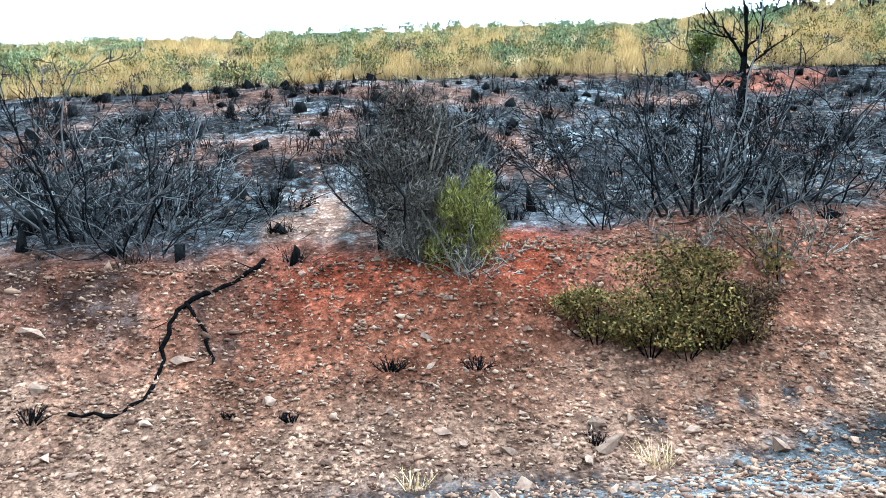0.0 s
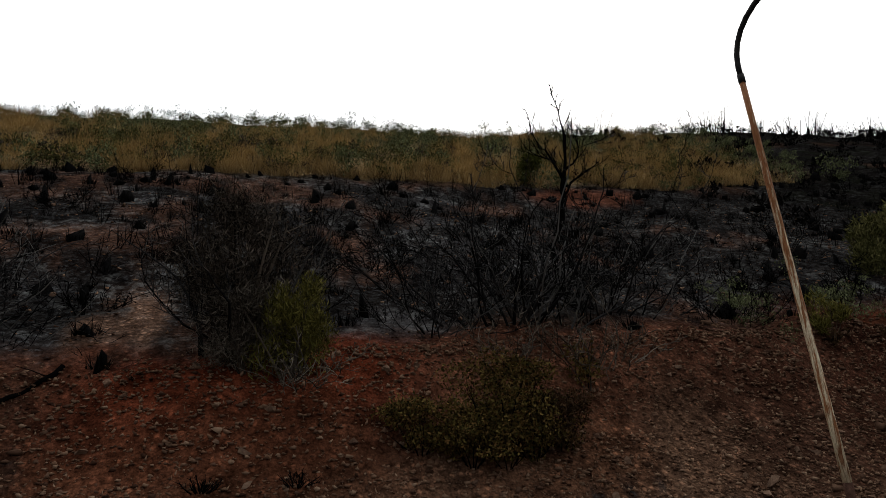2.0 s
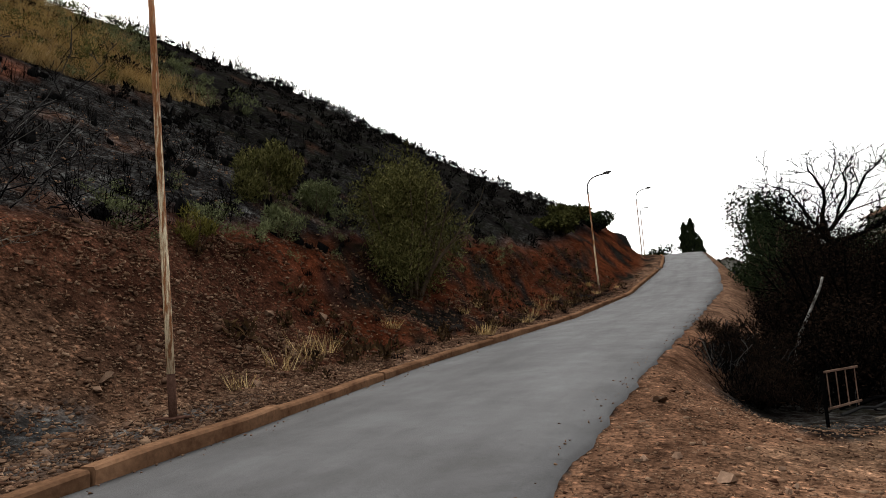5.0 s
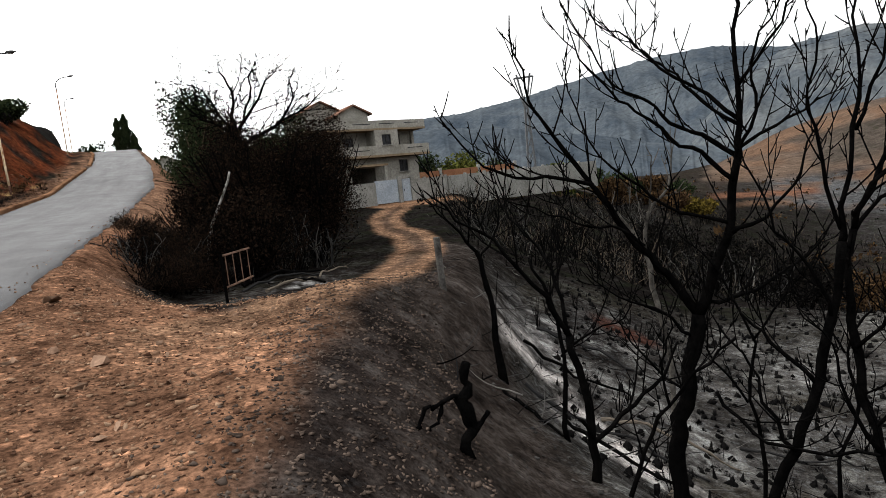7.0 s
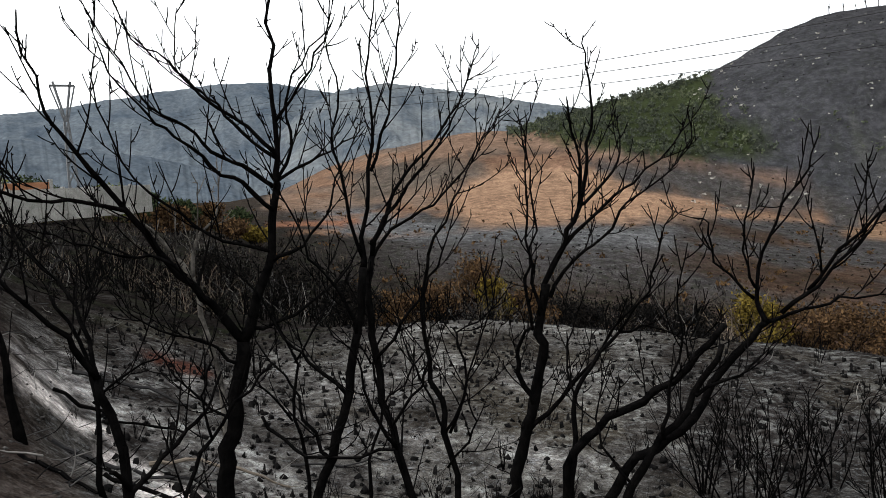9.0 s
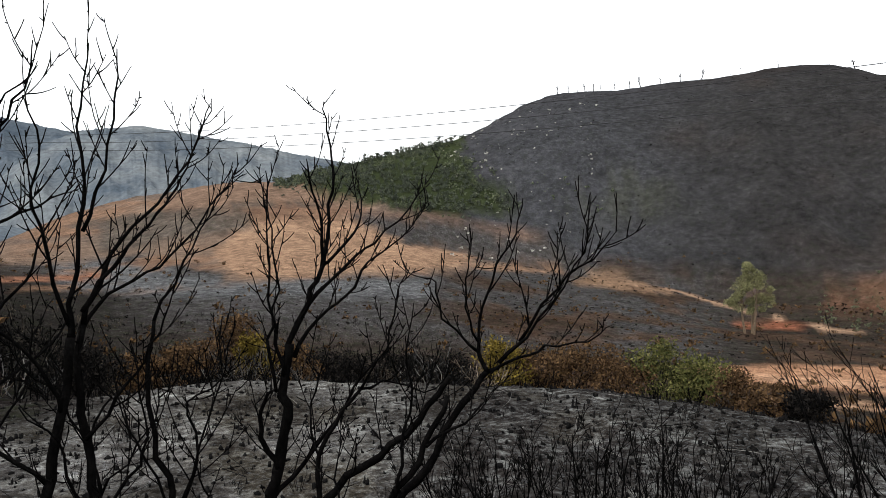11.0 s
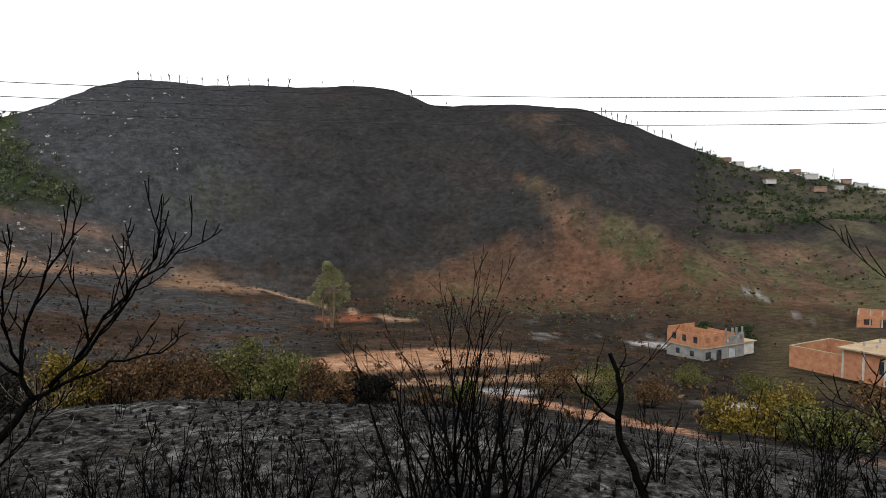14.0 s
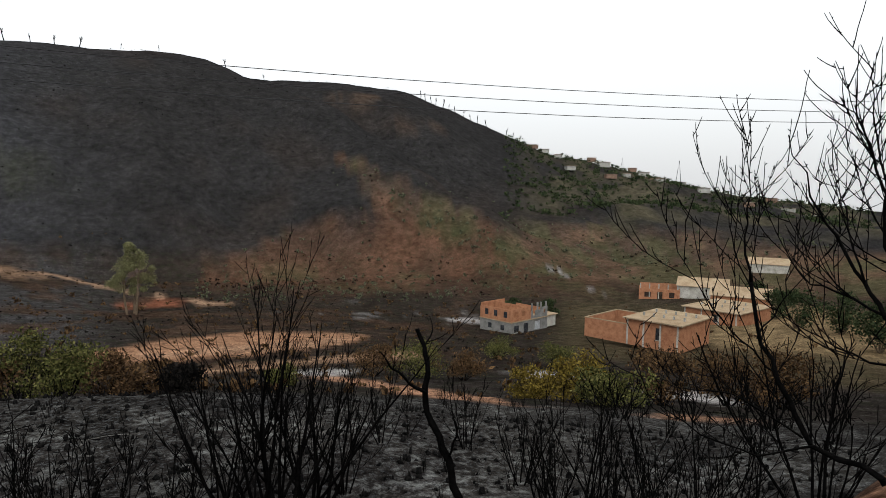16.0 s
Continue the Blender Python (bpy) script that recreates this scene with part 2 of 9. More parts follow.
def ground_material():
    m, nt, b = nodes_of("bare_and_burnt_ground")
    pos = nt.nodes.new("ShaderNodeNewGeometry").outputs["Position"]
    cover = nt.nodes.new("ShaderNodeVertexColor")
    cover.layer_name = "cover"
    kind = nt.nodes.new("ShaderNodeVertexColor")
    kind.layer_name = "grit"
    sep = nt.nodes.new("ShaderNodeSeparateColor")
    nt.links.new(kind.outputs[0], sep.inputs[0])
    rubble, ash, growth = sep.outputs[0], sep.outputs[1], sep.outputs[2]
    detail = kind.outputs["Alpha"]
    vor = nt.nodes.new("ShaderNodeTexVoronoi")
    vor.inputs["Scale"].default_value = 11.0
    warp = noise_node(nt, 5, 3, 0.6, pos)
    nt.links.new(blend(nt, pos, warp.outputs[1], 0.06), vor.inputs["Vector"])
    cell = nt.nodes.new("ShaderNodeSeparateColor")
    nt.links.new(vor.outputs["Color"], cell.inputs[0])
    broad, mid, fine = noise_node(nt, 0.45, 6, 0.65, pos), noise_node(nt, 3.5, 6, 0.65, pos), noise_node(nt, 30, 4, 0.6, pos)
    vast = noise_node(nt, 0.06, 6, 0.7, pos)
    col = blend(nt, cover.outputs[0], ramp(nt, broad.outputs[0], 0.3, (0.42, 0.40, 0.40), 0.7, (1.5, 1.47, 1.45)), calc(nt, "MULTIPLY", detail, 0.95), "MULTIPLY")
    col = blend(nt, col, ramp(nt, mid.outputs[0], 0.35, (0.34, 0.32, 0.32), 0.65, (1.6, 1.57, 1.54)), calc(nt, "MULTIPLY", detail, 0.9), "MULTIPLY")
    col = blend(nt, col, ramp(nt, vast.outputs[0], 0.3, (0.72, 0.7, 0.7), 0.7, (1.3, 1.27, 1.25)), 0.8, "MULTIPLY")
    far_grain = ramp(nt, noise_node(nt, 0.22, 7, 0.8, pos).outputs[0], 0.38, (0.5, 0.49, 0.49), 0.62, (1.5, 1.48, 1.46))
    col = blend(nt, col, far_grain, calc(nt, "MULTIPLY", calc(nt, "SUBTRACT", 1.0, detail), 1.4), "MULTIPLY")
    stone = blend(nt, col, ramp(nt, cell.outputs[1], 0.0, (0.28, 0.265, 0.255), 1.0, (3.2, 3.1, 3.0)), 1.0, "MULTIPLY")
    pick = ramp(nt, calc(nt, "ADD", cell.outputs[0], calc(nt, "MULTIPLY", calc(nt, "SUBTRACT", broad.outputs[0], 0.5), 1.0)), 0.34, (0, 0, 0), 0.44, (1, 1, 1))
    near = ramp(nt, vor.outputs["Distance"], 0.25, (1, 1, 1), 0.5, (0, 0, 0))
    col = blend(nt, col, stone, calc(nt, "MULTIPLY", calc(nt, "MULTIPLY", pick, near), rubble))
    white = ramp(nt, mid.outputs[0], 0.50, (0, 0, 0), 0.68, (1, 1, 1))
    streak = ramp(nt, broad.outputs[0], 0.46, (0.1, 0.1, 0.1), 0.60, (1, 1, 1))
    col = blend(nt, col, (0.228, 0.238, 0.228), calc(nt, "MULTIPLY", calc(nt, "MULTIPLY", white, streak), ash))
    speck = ramp(nt, noise_node(nt, 9, 6, 0.75, pos).outputs[0], 0.53, (0, 0, 0), 0.62, (1, 1, 1))
    col = blend(nt, col, (0.15, 0.155, 0.16), calc(nt, "MULTIPLY", calc(nt, "MULTIPLY", speck, ash), 0.6))
    tuft = ramp(nt, noise_node(nt, 0.55, 7, 0.75, pos).outputs[0], 0.48, (0, 0, 0), 0.62, (1, 1, 1))
    col = blend(nt, col, (0.014, 0.018, 0.009), calc(nt, "MULTIPLY", tuft, growth))
    col = blend(nt, col, ramp(nt, fine.outputs[0], 0.35, (0.5, 0.5, 0.5), 0.65, (1.45, 1.45, 1.45)), calc(nt, "MULTIPLY", detail, 0.9), "MULTIPLY")
    nt.links.new(col, b.inputs["Base Color"])
    b.inputs["Roughness"].default_value, b.inputs["Specular IOR Level"].default_value = 0.95, 0.0
    h = calc(nt, "ADD", calc(nt, "MULTIPLY", calc(nt, "SUBTRACT", 0.5, vor.outputs["Distance"]), calc(nt, "MULTIPLY", rubble, 1.1)), calc(nt, "MULTIPLY", mid.outputs[0], 1.2))
    bump(nt, b, calc(nt, "ADD", h, calc(nt, "MULTIPLY", fine.outputs[0], 0.16)), 0.8, 0.07)
    return m


def asphalt_material():
    m, nt, b = nodes_of("worn_asphalt")
    pos = nt.nodes.new("ShaderNodeNewGeometry").outputs["Position"]
    stretch = nt.nodes.new("ShaderNodeMapping")
    stretch.inputs["Scale"].default_value = (0.12, 1.3, 1.0)
    nt.links.new(pos, stretch.inputs[0])
    lanes, blot, grain = noise_node(nt, 1.0, 4, 0.55, stretch.outputs[0]), noise_node(nt, 0.8, 6, 0.7, pos), noise_node(nt, 70, 3, 0.6, pos)
    pock = noise_node(nt, 6.5, 3, 0.5, pos)
    col = ramp(nt, lanes.outputs[0], 0.3, (0.060, 0.059, 0.060), 0.7, (0.102, 0.102, 0.105))
    col = blend(nt, col, ramp(nt, blot.outputs[0], 0.3, (0.66, 0.64, 0.63), 0.7, (1.22, 1.22, 1.22)), 0.95, "MULTIPLY")
    col = blend(nt, col, (0.05, 0.05, 0.05), ramp(nt, pock.outputs[0], 0.70, (0, 0, 0), 0.74, (0.8, 0.8, 0.8)))
    col = blend(nt, col, ramp(nt, grain.outputs[0], 0.3, (0.78, 0.78, 0.78), 0.7, (1.2, 1.2, 1.2)), 0.9, "MULTIPLY")
    nt.links.new(col, b.inputs["Base Color"])
    b.inputs["Roughness"].default_value, b.inputs["Specular IOR Level"].default_value = 0.8, 0.2
    bump(nt, b, calc(nt, "ADD", grain.outputs[0], blot.outputs[0]), 0.5, 0.012)
    return m


def post_paint():
    """Cream paint flaking off in upright streaks, rustier towards the top."""
    m, nt, b = nodes_of("flaking_cream_paint_and_rust")
    pos = nt.nodes.new("ShaderNodeTexCoord").outputs["Object"]
    stretch = nt.nodes.new("ShaderNodeMapping")
    stretch.inputs["Scale"].default_value = (16, 16, 1.6)
    nt.links.new(pos, stretch.inputs[0])
    sep = nt.nodes.new("ShaderNodeSeparateXYZ")
    nt.links.new(pos, sep.inputs[0])
    flake, fine = noise_node(nt, 1.6, 6, 0.7, stretch.outputs[0]), noise_node(nt, 7, 4, 0.6, stretch.outputs[0])
    wear = calc(nt, "ADD", flake.outputs[0], calc(nt, "MULTIPLY", sep.outputs[2], 0.035))
    col = ramp(nt, wear, 0.52, (0.78, 0.68, 0.48), 0.62, (0.30, 0.125, 0.05))
    col = blend(nt, col, ramp(nt, fine.outputs[0], 0.35, (0.5, 0.45, 0.4), 0.6, (1.1, 1.1, 1.1)), 0.9, "MULTIPLY")
    nt.links.new(col, b.inputs["Base Color"])
    b.inputs["Roughness"].default_value, b.inputs["Specular IOR Level"].default_value = 0.7, 0.15
    bump(nt, b, wear, 0.5, 0.004)
    return m


GROUND = ground_material()
ASPHALT = asphalt_material()
CHAR = surface("charred_wood", (0.0010, 0.0010, 0.0011), (0.0042, 0.0039, 0.0038), 9, 0.9, 6, 0.012, spec=0.0)
# the palest tone puts grey highlights on some twigs as colour
CHAR_GREY = foliage("scorched_grey_twigs", [(0.002, 0.002, 0.0021), (0.006, 0.0058, 0.0059), (0.014, 0.0137, 0.014), (0.036, 0.035, 0.0345), (0.12, 0.113, 0.105)])
BARK_PALE = surface("scorched_pale_bark", (0.008, 0.0075, 0.007), (0.10, 0.092, 0.082), 5, 0.85, 5, 0.01)
BARK = surface("brown_bark", (0.05, 0.035, 0.025), (0.12, 0.09, 0.06), 6, 0.9, 6, 0.01)
SOOT = surface("sooty_stubble", (0.0025, 0.0025, 0.0027), (0.008, 0.0076, 0.0073), 6, 0.95, 6, 0.02, spec=0.0)
STONE = surface("reddish_limestone", (0.10, 0.058, 0.039), (0.225, 0.146, 0.100), 2.3, 0.9, 7, 0.015, vary=0.35)
KERB = surface("earth_stained_concrete", (0.085, 0.043, 0.024), (0.21, 0.115, 0.066), 1.1, 0.9, 12, 0.012, vary=0.15)
POST_PAINT = post_paint()
POST_RUST = surface("dark_rusted_steel", (0.045, 0.022, 0.016), (0.10, 0.055, 0.04), 8, 0.7, 6, 0.004)
POST_DARK = surface("dark_steel", (0.02, 0.02, 0.022), (0.05, 0.048, 0.046), 8, 0.5, 6, 0.002, metal=0.3)
LEAF_OLIVE = foliage("olive_green_leaves", [(0.015, 0.018, 0.007), (0.048, 0.050, 0.016), (0.095, 0.088, 0.032)])
LEAF_BROOM = foliage("yellow_green_broom_twigs", [(0.028, 0.027, 0.008), (0.10, 0.092, 0.02), (0.19, 0.165, 0.045)])
LEAF_SCORCHED = foliage("yellowing_scorched_leaves", [(0.014, 0.011, 0.005), (0.050, 0.042, 0.013), (0.17, 0.125, 0.036), (0.15, 0.080, 0.028), (0.035, 0.036, 0.013)])
LEAF_BANK = foliage("dull_olive_broom_leaves", [(0.020, 0.021, 0.008), (0.085, 0.083, 0.028), (0.18, 0.165, 0.062)])
LEAF_DARK = foliage("dark_green_leaves", [(0.009, 0.014, 0.008), (0.020, 0.028, 0.013), (0.034, 0.042, 0.019)])
LEAF_BROWN = foliage("heat_browned_leaves", [(0.014, 0.0095, 0.0065), (0.045, 0.027, 0.0145), (0.082, 0.049, 0.023)])
LEAF_YELLOW = foliage("yellow_leaves", [(0.024, 0.018, 0.006), (0.075, 0.055, 0.012), (0.13, 0.096, 0.020)])
LEAF_BRIGHT = foliage("fresh_green_leaves", [(0.020, 0.024, 0.007), (0.060, 0.068, 0.015), (0.115, 0.118, 0.028)])
LEAF_BURNT = foliage("sooty_dead_leaves", [(0.0024, 0.0023, 0.0023), (0.006, 0.0048, 0.004), (0.012, 0.008, 0.006), (0.028, 0.017, 0.012)])
GRASS_DRY = foliage("dry_straw_grass", [(0.30, 0.195, 0.08), (0.48, 0.34, 0.155), (0.58, 0.44, 0.23)])
SCRUB_GREY = foliage("grey_green_scrub", [(0.05, 0.057, 0.026), (0.115, 0.130, 0.060), (0.19, 0.205, 0.105)])
SCRUB_BLACK = foliage("burnt_scrub", [(0.0025, 0.0025, 0.0027), (0.007, 0.0065, 0.006), (0.014, 0.012, 0.0105)])
RENDER_WHITE = surface("weathered_white_render", (0.18, 0.172, 0.148), (0.315, 0.303, 0.272), 0.6, 0.85, 12, 0.006)
RENDER_RAW = surface("dull_cement_render", (0.085, 0.083, 0.078), (0.145, 0.143, 0.135), 0.7, 0.9, 12, 0.006)
RENDER_GREY = surface("raw_cement_render", (0.15, 0.148, 0.135), (0.25, 0.248, 0.23), 0.7, 0.9, 12, 0.006)
BRICK = surface("hollow_orange_brick", (0.165, 0.0715, 0.0385), (0.253, 0.127, 0.0715), 1.2, 0.9, 14, 0.008)
SLAB = surface("pale_concrete_slab", (0.165, 0.120, 0.076), (0.235, 0.182, 0.122), 0.5, 0.9, 14, 0.006)
ROOF_TILE = surface("terracotta_roof", (0.12, 0.062, 0.044), (0.20, 0.118, 0.085), 1.5, 0.85, 10, 0.02)
BLUE_DOOR = surface("pale_blue_sheet_metal", (0.24, 0.282, 0.324), (0.336, 0.372, 0.408), 0.9, 0.5, 10, 0.003, metal=0.1)
GLASS_DARK = surface("dark_window_pane", (0.012, 0.013, 0.015), (0.03, 0.032, 0.036), 1, 0.15, 4, 0.001, spec=0.5)
STEEL = surface("galvanised_steel", (0.22, 0.23, 0.24), (0.36, 0.37, 0.38), 2, 0.5, 6, 0.002, metal=0.4)
RUST_FRAME = surface("rusted_iron", (0.09, 0.055, 0.04), (0.22, 0.14, 0.105), 7, 0.75, 6, 0.003, metal=0.2)
WIRE = surface("black_cable", (0.015, 0.015, 0.016), (0.03, 0.03, 0.03), 3, 0.6, 4, 0.001)
# aerial haze over the far ridges is put into these base colours
FAR_RIDGE = surface("haze_tinted_blue_mountain", (0.030, 0.039, 0.050), (0.064, 0.074, 0.082), 0.012, 1.0, 11, 0.5, spec=0.0)
FAR_RIDGE_PALE = surface("pale_haze_tinted_ridge", (0.036, 0.045, 0.055), (0.086, 0.093, 0.096), 0.014, 1.0, 9, 0.5, spec=0.0)


STONE_STUFF = foliage("loose_limestone", [(0.045, 0.022, 0.014), (0.11, 0.062, 0.041), (0.195, 0.118, 0.075), (0.15, 0.082, 0.050), (0.27, 0.178, 0.118)], 0.9)


# ---- mesh helpers ----
def mesh_object(name, verts, faces, material, parent=None, label="", shade=False):
    me = bpy.data.meshes.new(name)
    me.from_pydata([tuple(v) for v in verts], [], [tuple(int(i) for i in f) for f in faces])
    me.materials.append(material)
    if shade:
        me.polygons.foreach_set("use_smooth", [True] * len(me.polygons))
    me.update()
    ob = new(name, me)
    ob.parent = parent
    if label:
        tagged(ob, label)
    return ob


def array_object(name, verts, quads, material, shade=False):
    """A large mesh from arrays of vertices (n, 3) and faces (m, k)."""
    k = quads.shape[1]
    me = bpy.data.meshes.new(name)
    me.vertices.add(len(verts))
    me.vertices.foreach_set("co", np.ascontiguousarray(verts, np.float32).ravel())
    me.loops.add(quads.size)
    me.loops.foreach_set("vertex_index", np.ascontiguousarray(quads, np.int32).ravel())
    me.polygons.add(len(quads))
    me.polygons.foreach_set("loop_start", np.arange(0, quads.size, k, dtype=np.int32))
    if shade:
        me.polygons.foreach_set("use_smooth", np.ones(len(quads), bool))
    me.materials.append(material)
    me.update(calc_edges=True)
    return new(name, me)


def part(name, bm, material, parent, label=""):
    me = bpy.data.meshes.new(name)
    bm.to_mesh(me)
    bm.free()
    me.materials.append(material)
    ob = new(name, me)
    ob.parent = parent
    if label:
        tagged(ob, label)
    return ob


def thing(name, place, label, category, group="", turn=0.0):
    ob = new(name)
    ob.empty_display_size = 0.2
    ob.matrix_basis = pose(*place, 0, 0, turn)
    return tagged(ob, label, category, group)


def box_bm(sx, sy, sz, cx=0, cy=0, cz=0, bevel=0.0, bm=None):
    bm = bm or bmesh.new()
    vs = bmesh.ops.create_cube(bm, size=1)["verts"]
    bmesh.ops.scale(bm, vec=(sx, sy, sz), verts=vs)
    bmesh.ops.translate(bm, vec=(cx, cy, cz), verts=vs)
    if bevel:
        bmesh.ops.bevel(bm, geom=list({e for v in vs for e in v.link_edges}), offset=bevel, segments=1, affect="EDGES")
    return bm


def tube(V, F, pts, radii, sides=5):
    """Adds a tapered tube along pts to the lists V and F."""
    pts = [Vector(p) for p in pts]
    start = len(V)
    ref = Vector((0.31, 0.93, 0.17))
    for i, p in enumerate(pts):
        d = (pts[min(i + 1, len(pts) - 1)] - pts[max(i - 1, 0)]).normalized()
        s = d.cross(ref)
        if s.length < 1e-3:
            s = d.cross(Vector((1, 0, 0)))
        s.normalize()
        t = d.cross(s)
        for k in range(sides):
            an = 2 * math.pi * k / sides
            V.append(p + (s * math.cos(an) + t * math.sin(an)) * radii[i])
    for i in range(len(pts) - 1):
        for k in range(sides):
            a, b = start + i * sides + k, start + i * sides + (k + 1) % sides
            F.append((a, b, b + sides, a + sides))
    if sides == 3:
        return
    F.append(tuple(start + k for k in reversed(range(sides))))
    F.append(tuple(start + (len(pts) - 1) * sides + k for k in range(sides)))


def wander(rng, p, d, length, n, crook, lift):
    """A crooked line of n pieces from p along d."""
    pts, d = [Vector(p)], Vector(d).normalized()
    for i in range(n):
        d = (d + Vector((rng.uniform(-crook, crook), rng.uniform(-crook, crook), rng.uniform(-crook, crook) + lift))).normalized()
        pts.append(pts[-1] + d * (length / n))
    return pts


def sprout(V, F, rng, pts, r0, level, spread=0.9, count=5, ratio=0.5, crook=0.18, lift=0.06, sides=4, thin=0.0022, lo=0.25, seg=5):
    """Side branches from the line pts, and theirs in turn."""
    if level <= 0:
        return
    total = sum((pts[i + 1] - pts[i]).length for i in range(len(pts) - 1))
    for c in range(count):
        k = lo + (0.98 - lo) * (c + rng.random()) / count
        f = k * (len(pts) - 1)
        i = min(int(f), len(pts) - 2)
        p = pts[i].lerp(pts[i + 1], f - i)
        d = (pts[i + 1] - pts[i]).normalized()
        side = Vector((rng.uniform(-1, 1), rng.uniform(-1, 1), rng.uniform(-0.3, 0.8)))
        side = (side - d * side.dot(d)).normalized()
        an = spread * rng.uniform(0.6, 1.25)
        nd = d * math.cos(an) + side * math.sin(an)
        ln = total * ratio * rng.uniform(0.55, 1.2) * (1.1 - 0.5 * k)
        r = max(thin, r0 * (1 - 0.7 * k) * 0.5)
        m = 2 if level == 1 and seg < 5 else seg
        line = wander(rng, p, nd, ln, m, crook, lift)
        tube(V, F, line, [mix(r, thin * 0.8, j / m) for j in range(m + 1)], sides if r > 0.012 else 3)
        sprout(V, F, rng, line, r, level - 1, spread, max(2, count - 1), ratio, crook, lift, 3, thin, 0.2, max(3, seg - 1))


def ramify(V, F, rng, line, r0, r1, level, gap, reach, thin, lo=0.12, up=0.12):
    """Upswept side branches along a line, spurs on them, and theirs in turn."""
    cuts = [0.0]
    for a, b in zip(line, line[1:]):
        cuts.append(cuts[-1] + (b - a).length)
    total = cuts[-1]
    def spot(s):
        i = min(max(int(np.searchsorted(cuts, s)) - 1, 0), len(line) - 2)
        k = (s - cuts[i]) / max(cuts[i + 1] - cuts[i], 1e-6)
        return line[i].lerp(line[i + 1], k), (line[i + 1] - line[i]).normalized()
    s, turn = total * lo + gap * rng.random(), rng.uniform(0, 6.28)
    while s < total * 0.99 and level > 0:
        p, d = spot(s)
        turn += 2.4 + rng.uniform(-0.6, 0.6)
        side = Vector((math.cos(turn), math.sin(turn), rng.uniform(0.0, 0.7)))
        side = (side - d * side.dot(d)).normalized()
        an = rng.uniform(0.45, 0.95)
        k = s / total
        ln = min(reach * rng.uniform(0.35, 1.5), total * 0.8) * (1.15 - 0.5 * k)
        r = max(thin, min(mix(r0, r1, k) * 0.55, ln * 0.016))
        n = 6 if ln > 0.35 else 4
        kid = wander(rng, p, d * math.cos(an) + side * math.sin(an), ln, n, 0.085 + 0.3 * max(0.0, 0.08 - up), up)
        tube(V, F, kid, [mix(r, thin * 0.62, j / n) for j in range(n + 1)], 4 if r > 0.011 else 3)
        ramify(V, F, rng, kid, r, thin, level - 1, gap * 0.95, reach * 0.40, thin, 0.22, up)
        s += gap * rng.uniform(0.5, 1.5)
    s = total * 0.1
    while s < total:
        p, d = spot(s)
        side = Vector((rng.uniform(-1, 1), rng.uniform(-1, 1), rng.uniform(-0.4, 1)))
        side = (side - d * side.dot(d)).normalized()
        tip = p + (d * 0.55 + side).normalized() * rng.uniform(0.012, 0.035) * thin / 0.0055
        tube(V, F, [p, tip], [thin * 1.05, thin * 0.55], 3)
        s += rng.uniform(0.18, 0.5) * thin / 0.0055


def leaves(rng, n, centre, size, leaf, hollow=0.25, upright=0.0, lumps=0, seed=0, narrow=0.5):
    """n small folded leaves in an uneven crown; returns vertices and faces as arrays."""
    g = np.random.default_rng(seed)
    if lumps:
        c = g.normal(size=(lumps, 3))
        c /= np.linalg.norm(c, axis=1)[:, None]
        c *= g.uniform(0.35, 0.8, (lumps, 1))
        c[:, 2] = g.uniform(-0.72, 0.72, lumps)
        c[:, :2] *= np.sqrt(1 - 0.85 * np.clip(c[:, 2:] + 0.1, 0, 1) ** 2)
        w = g.integers(0, lumps, n)
        q = g.normal(size=(n, 3))
        q /= np.linalg.norm(q, axis=1)[:, None]
        p = c[w] + q * (g.uniform(hollow, 1, (n, 1)) ** 0.6) * g.uniform(0.3, 0.55, lumps)[w][:, None]
    else:
        q = g.normal(size=(n, 3))
        q /= np.linalg.norm(q, axis=1)[:, None]
        p = q * (g.uniform(hollow, 1, (n, 1)) ** 0.6)
    p = p * np.array(size) + np.array(centre)
    d = g.normal(size=(n, 3)) + np.array((0, 0, upright))
    d /= np.linalg.norm(d, axis=1)[:, None]
    s = np.cross(d, g.normal(size=(n, 3)))
    s /= np.linalg.norm(s, axis=1)[:, None]
    ln = leaf * g.uniform(0.6, 1.5, (n, 1))
    verts = np.stack([p, p + d * ln * 0.5 + s * ln * narrow * 0.5, p + d * ln, p + d * ln * 0.5 - s * ln * narrow * 0.5], 1).reshape(-1, 3)
    return verts, np.arange(4 * n).reshape(n, 4)


def blades(seed, n, height, spread, width, lean=0.5):
    """A tuft of n grass blades, three-cornered."""
    g = np.random.default_rng(seed)
    an, rad = g.uniform(0, 2 * np.pi, n), spread * 0.35 * np.sqrt(g.uniform(0, 1, n))
    root = np.stack([np.cos(an) * rad, np.sin(an) * rad, np.zeros(n)], 1)
    an2 = an + g.normal(0, 0.7, n)
    h = height * g.uniform(0.5, 1.1, n)
    tip = root + np.stack([np.cos(an2) * h * lean * g.uniform(0.2, 1.2, n), np.sin(an2) * h * lean * g.uniform(0.2, 1.2, n), h], 1)
    side = np.stack([-np.sin(an2), np.cos(an2), np.zeros(n)], 1) * width
    return np.stack([root + side, root - side, tip], 1).reshape(-1, 3), np.arange(3 * n).reshape(n, 3)


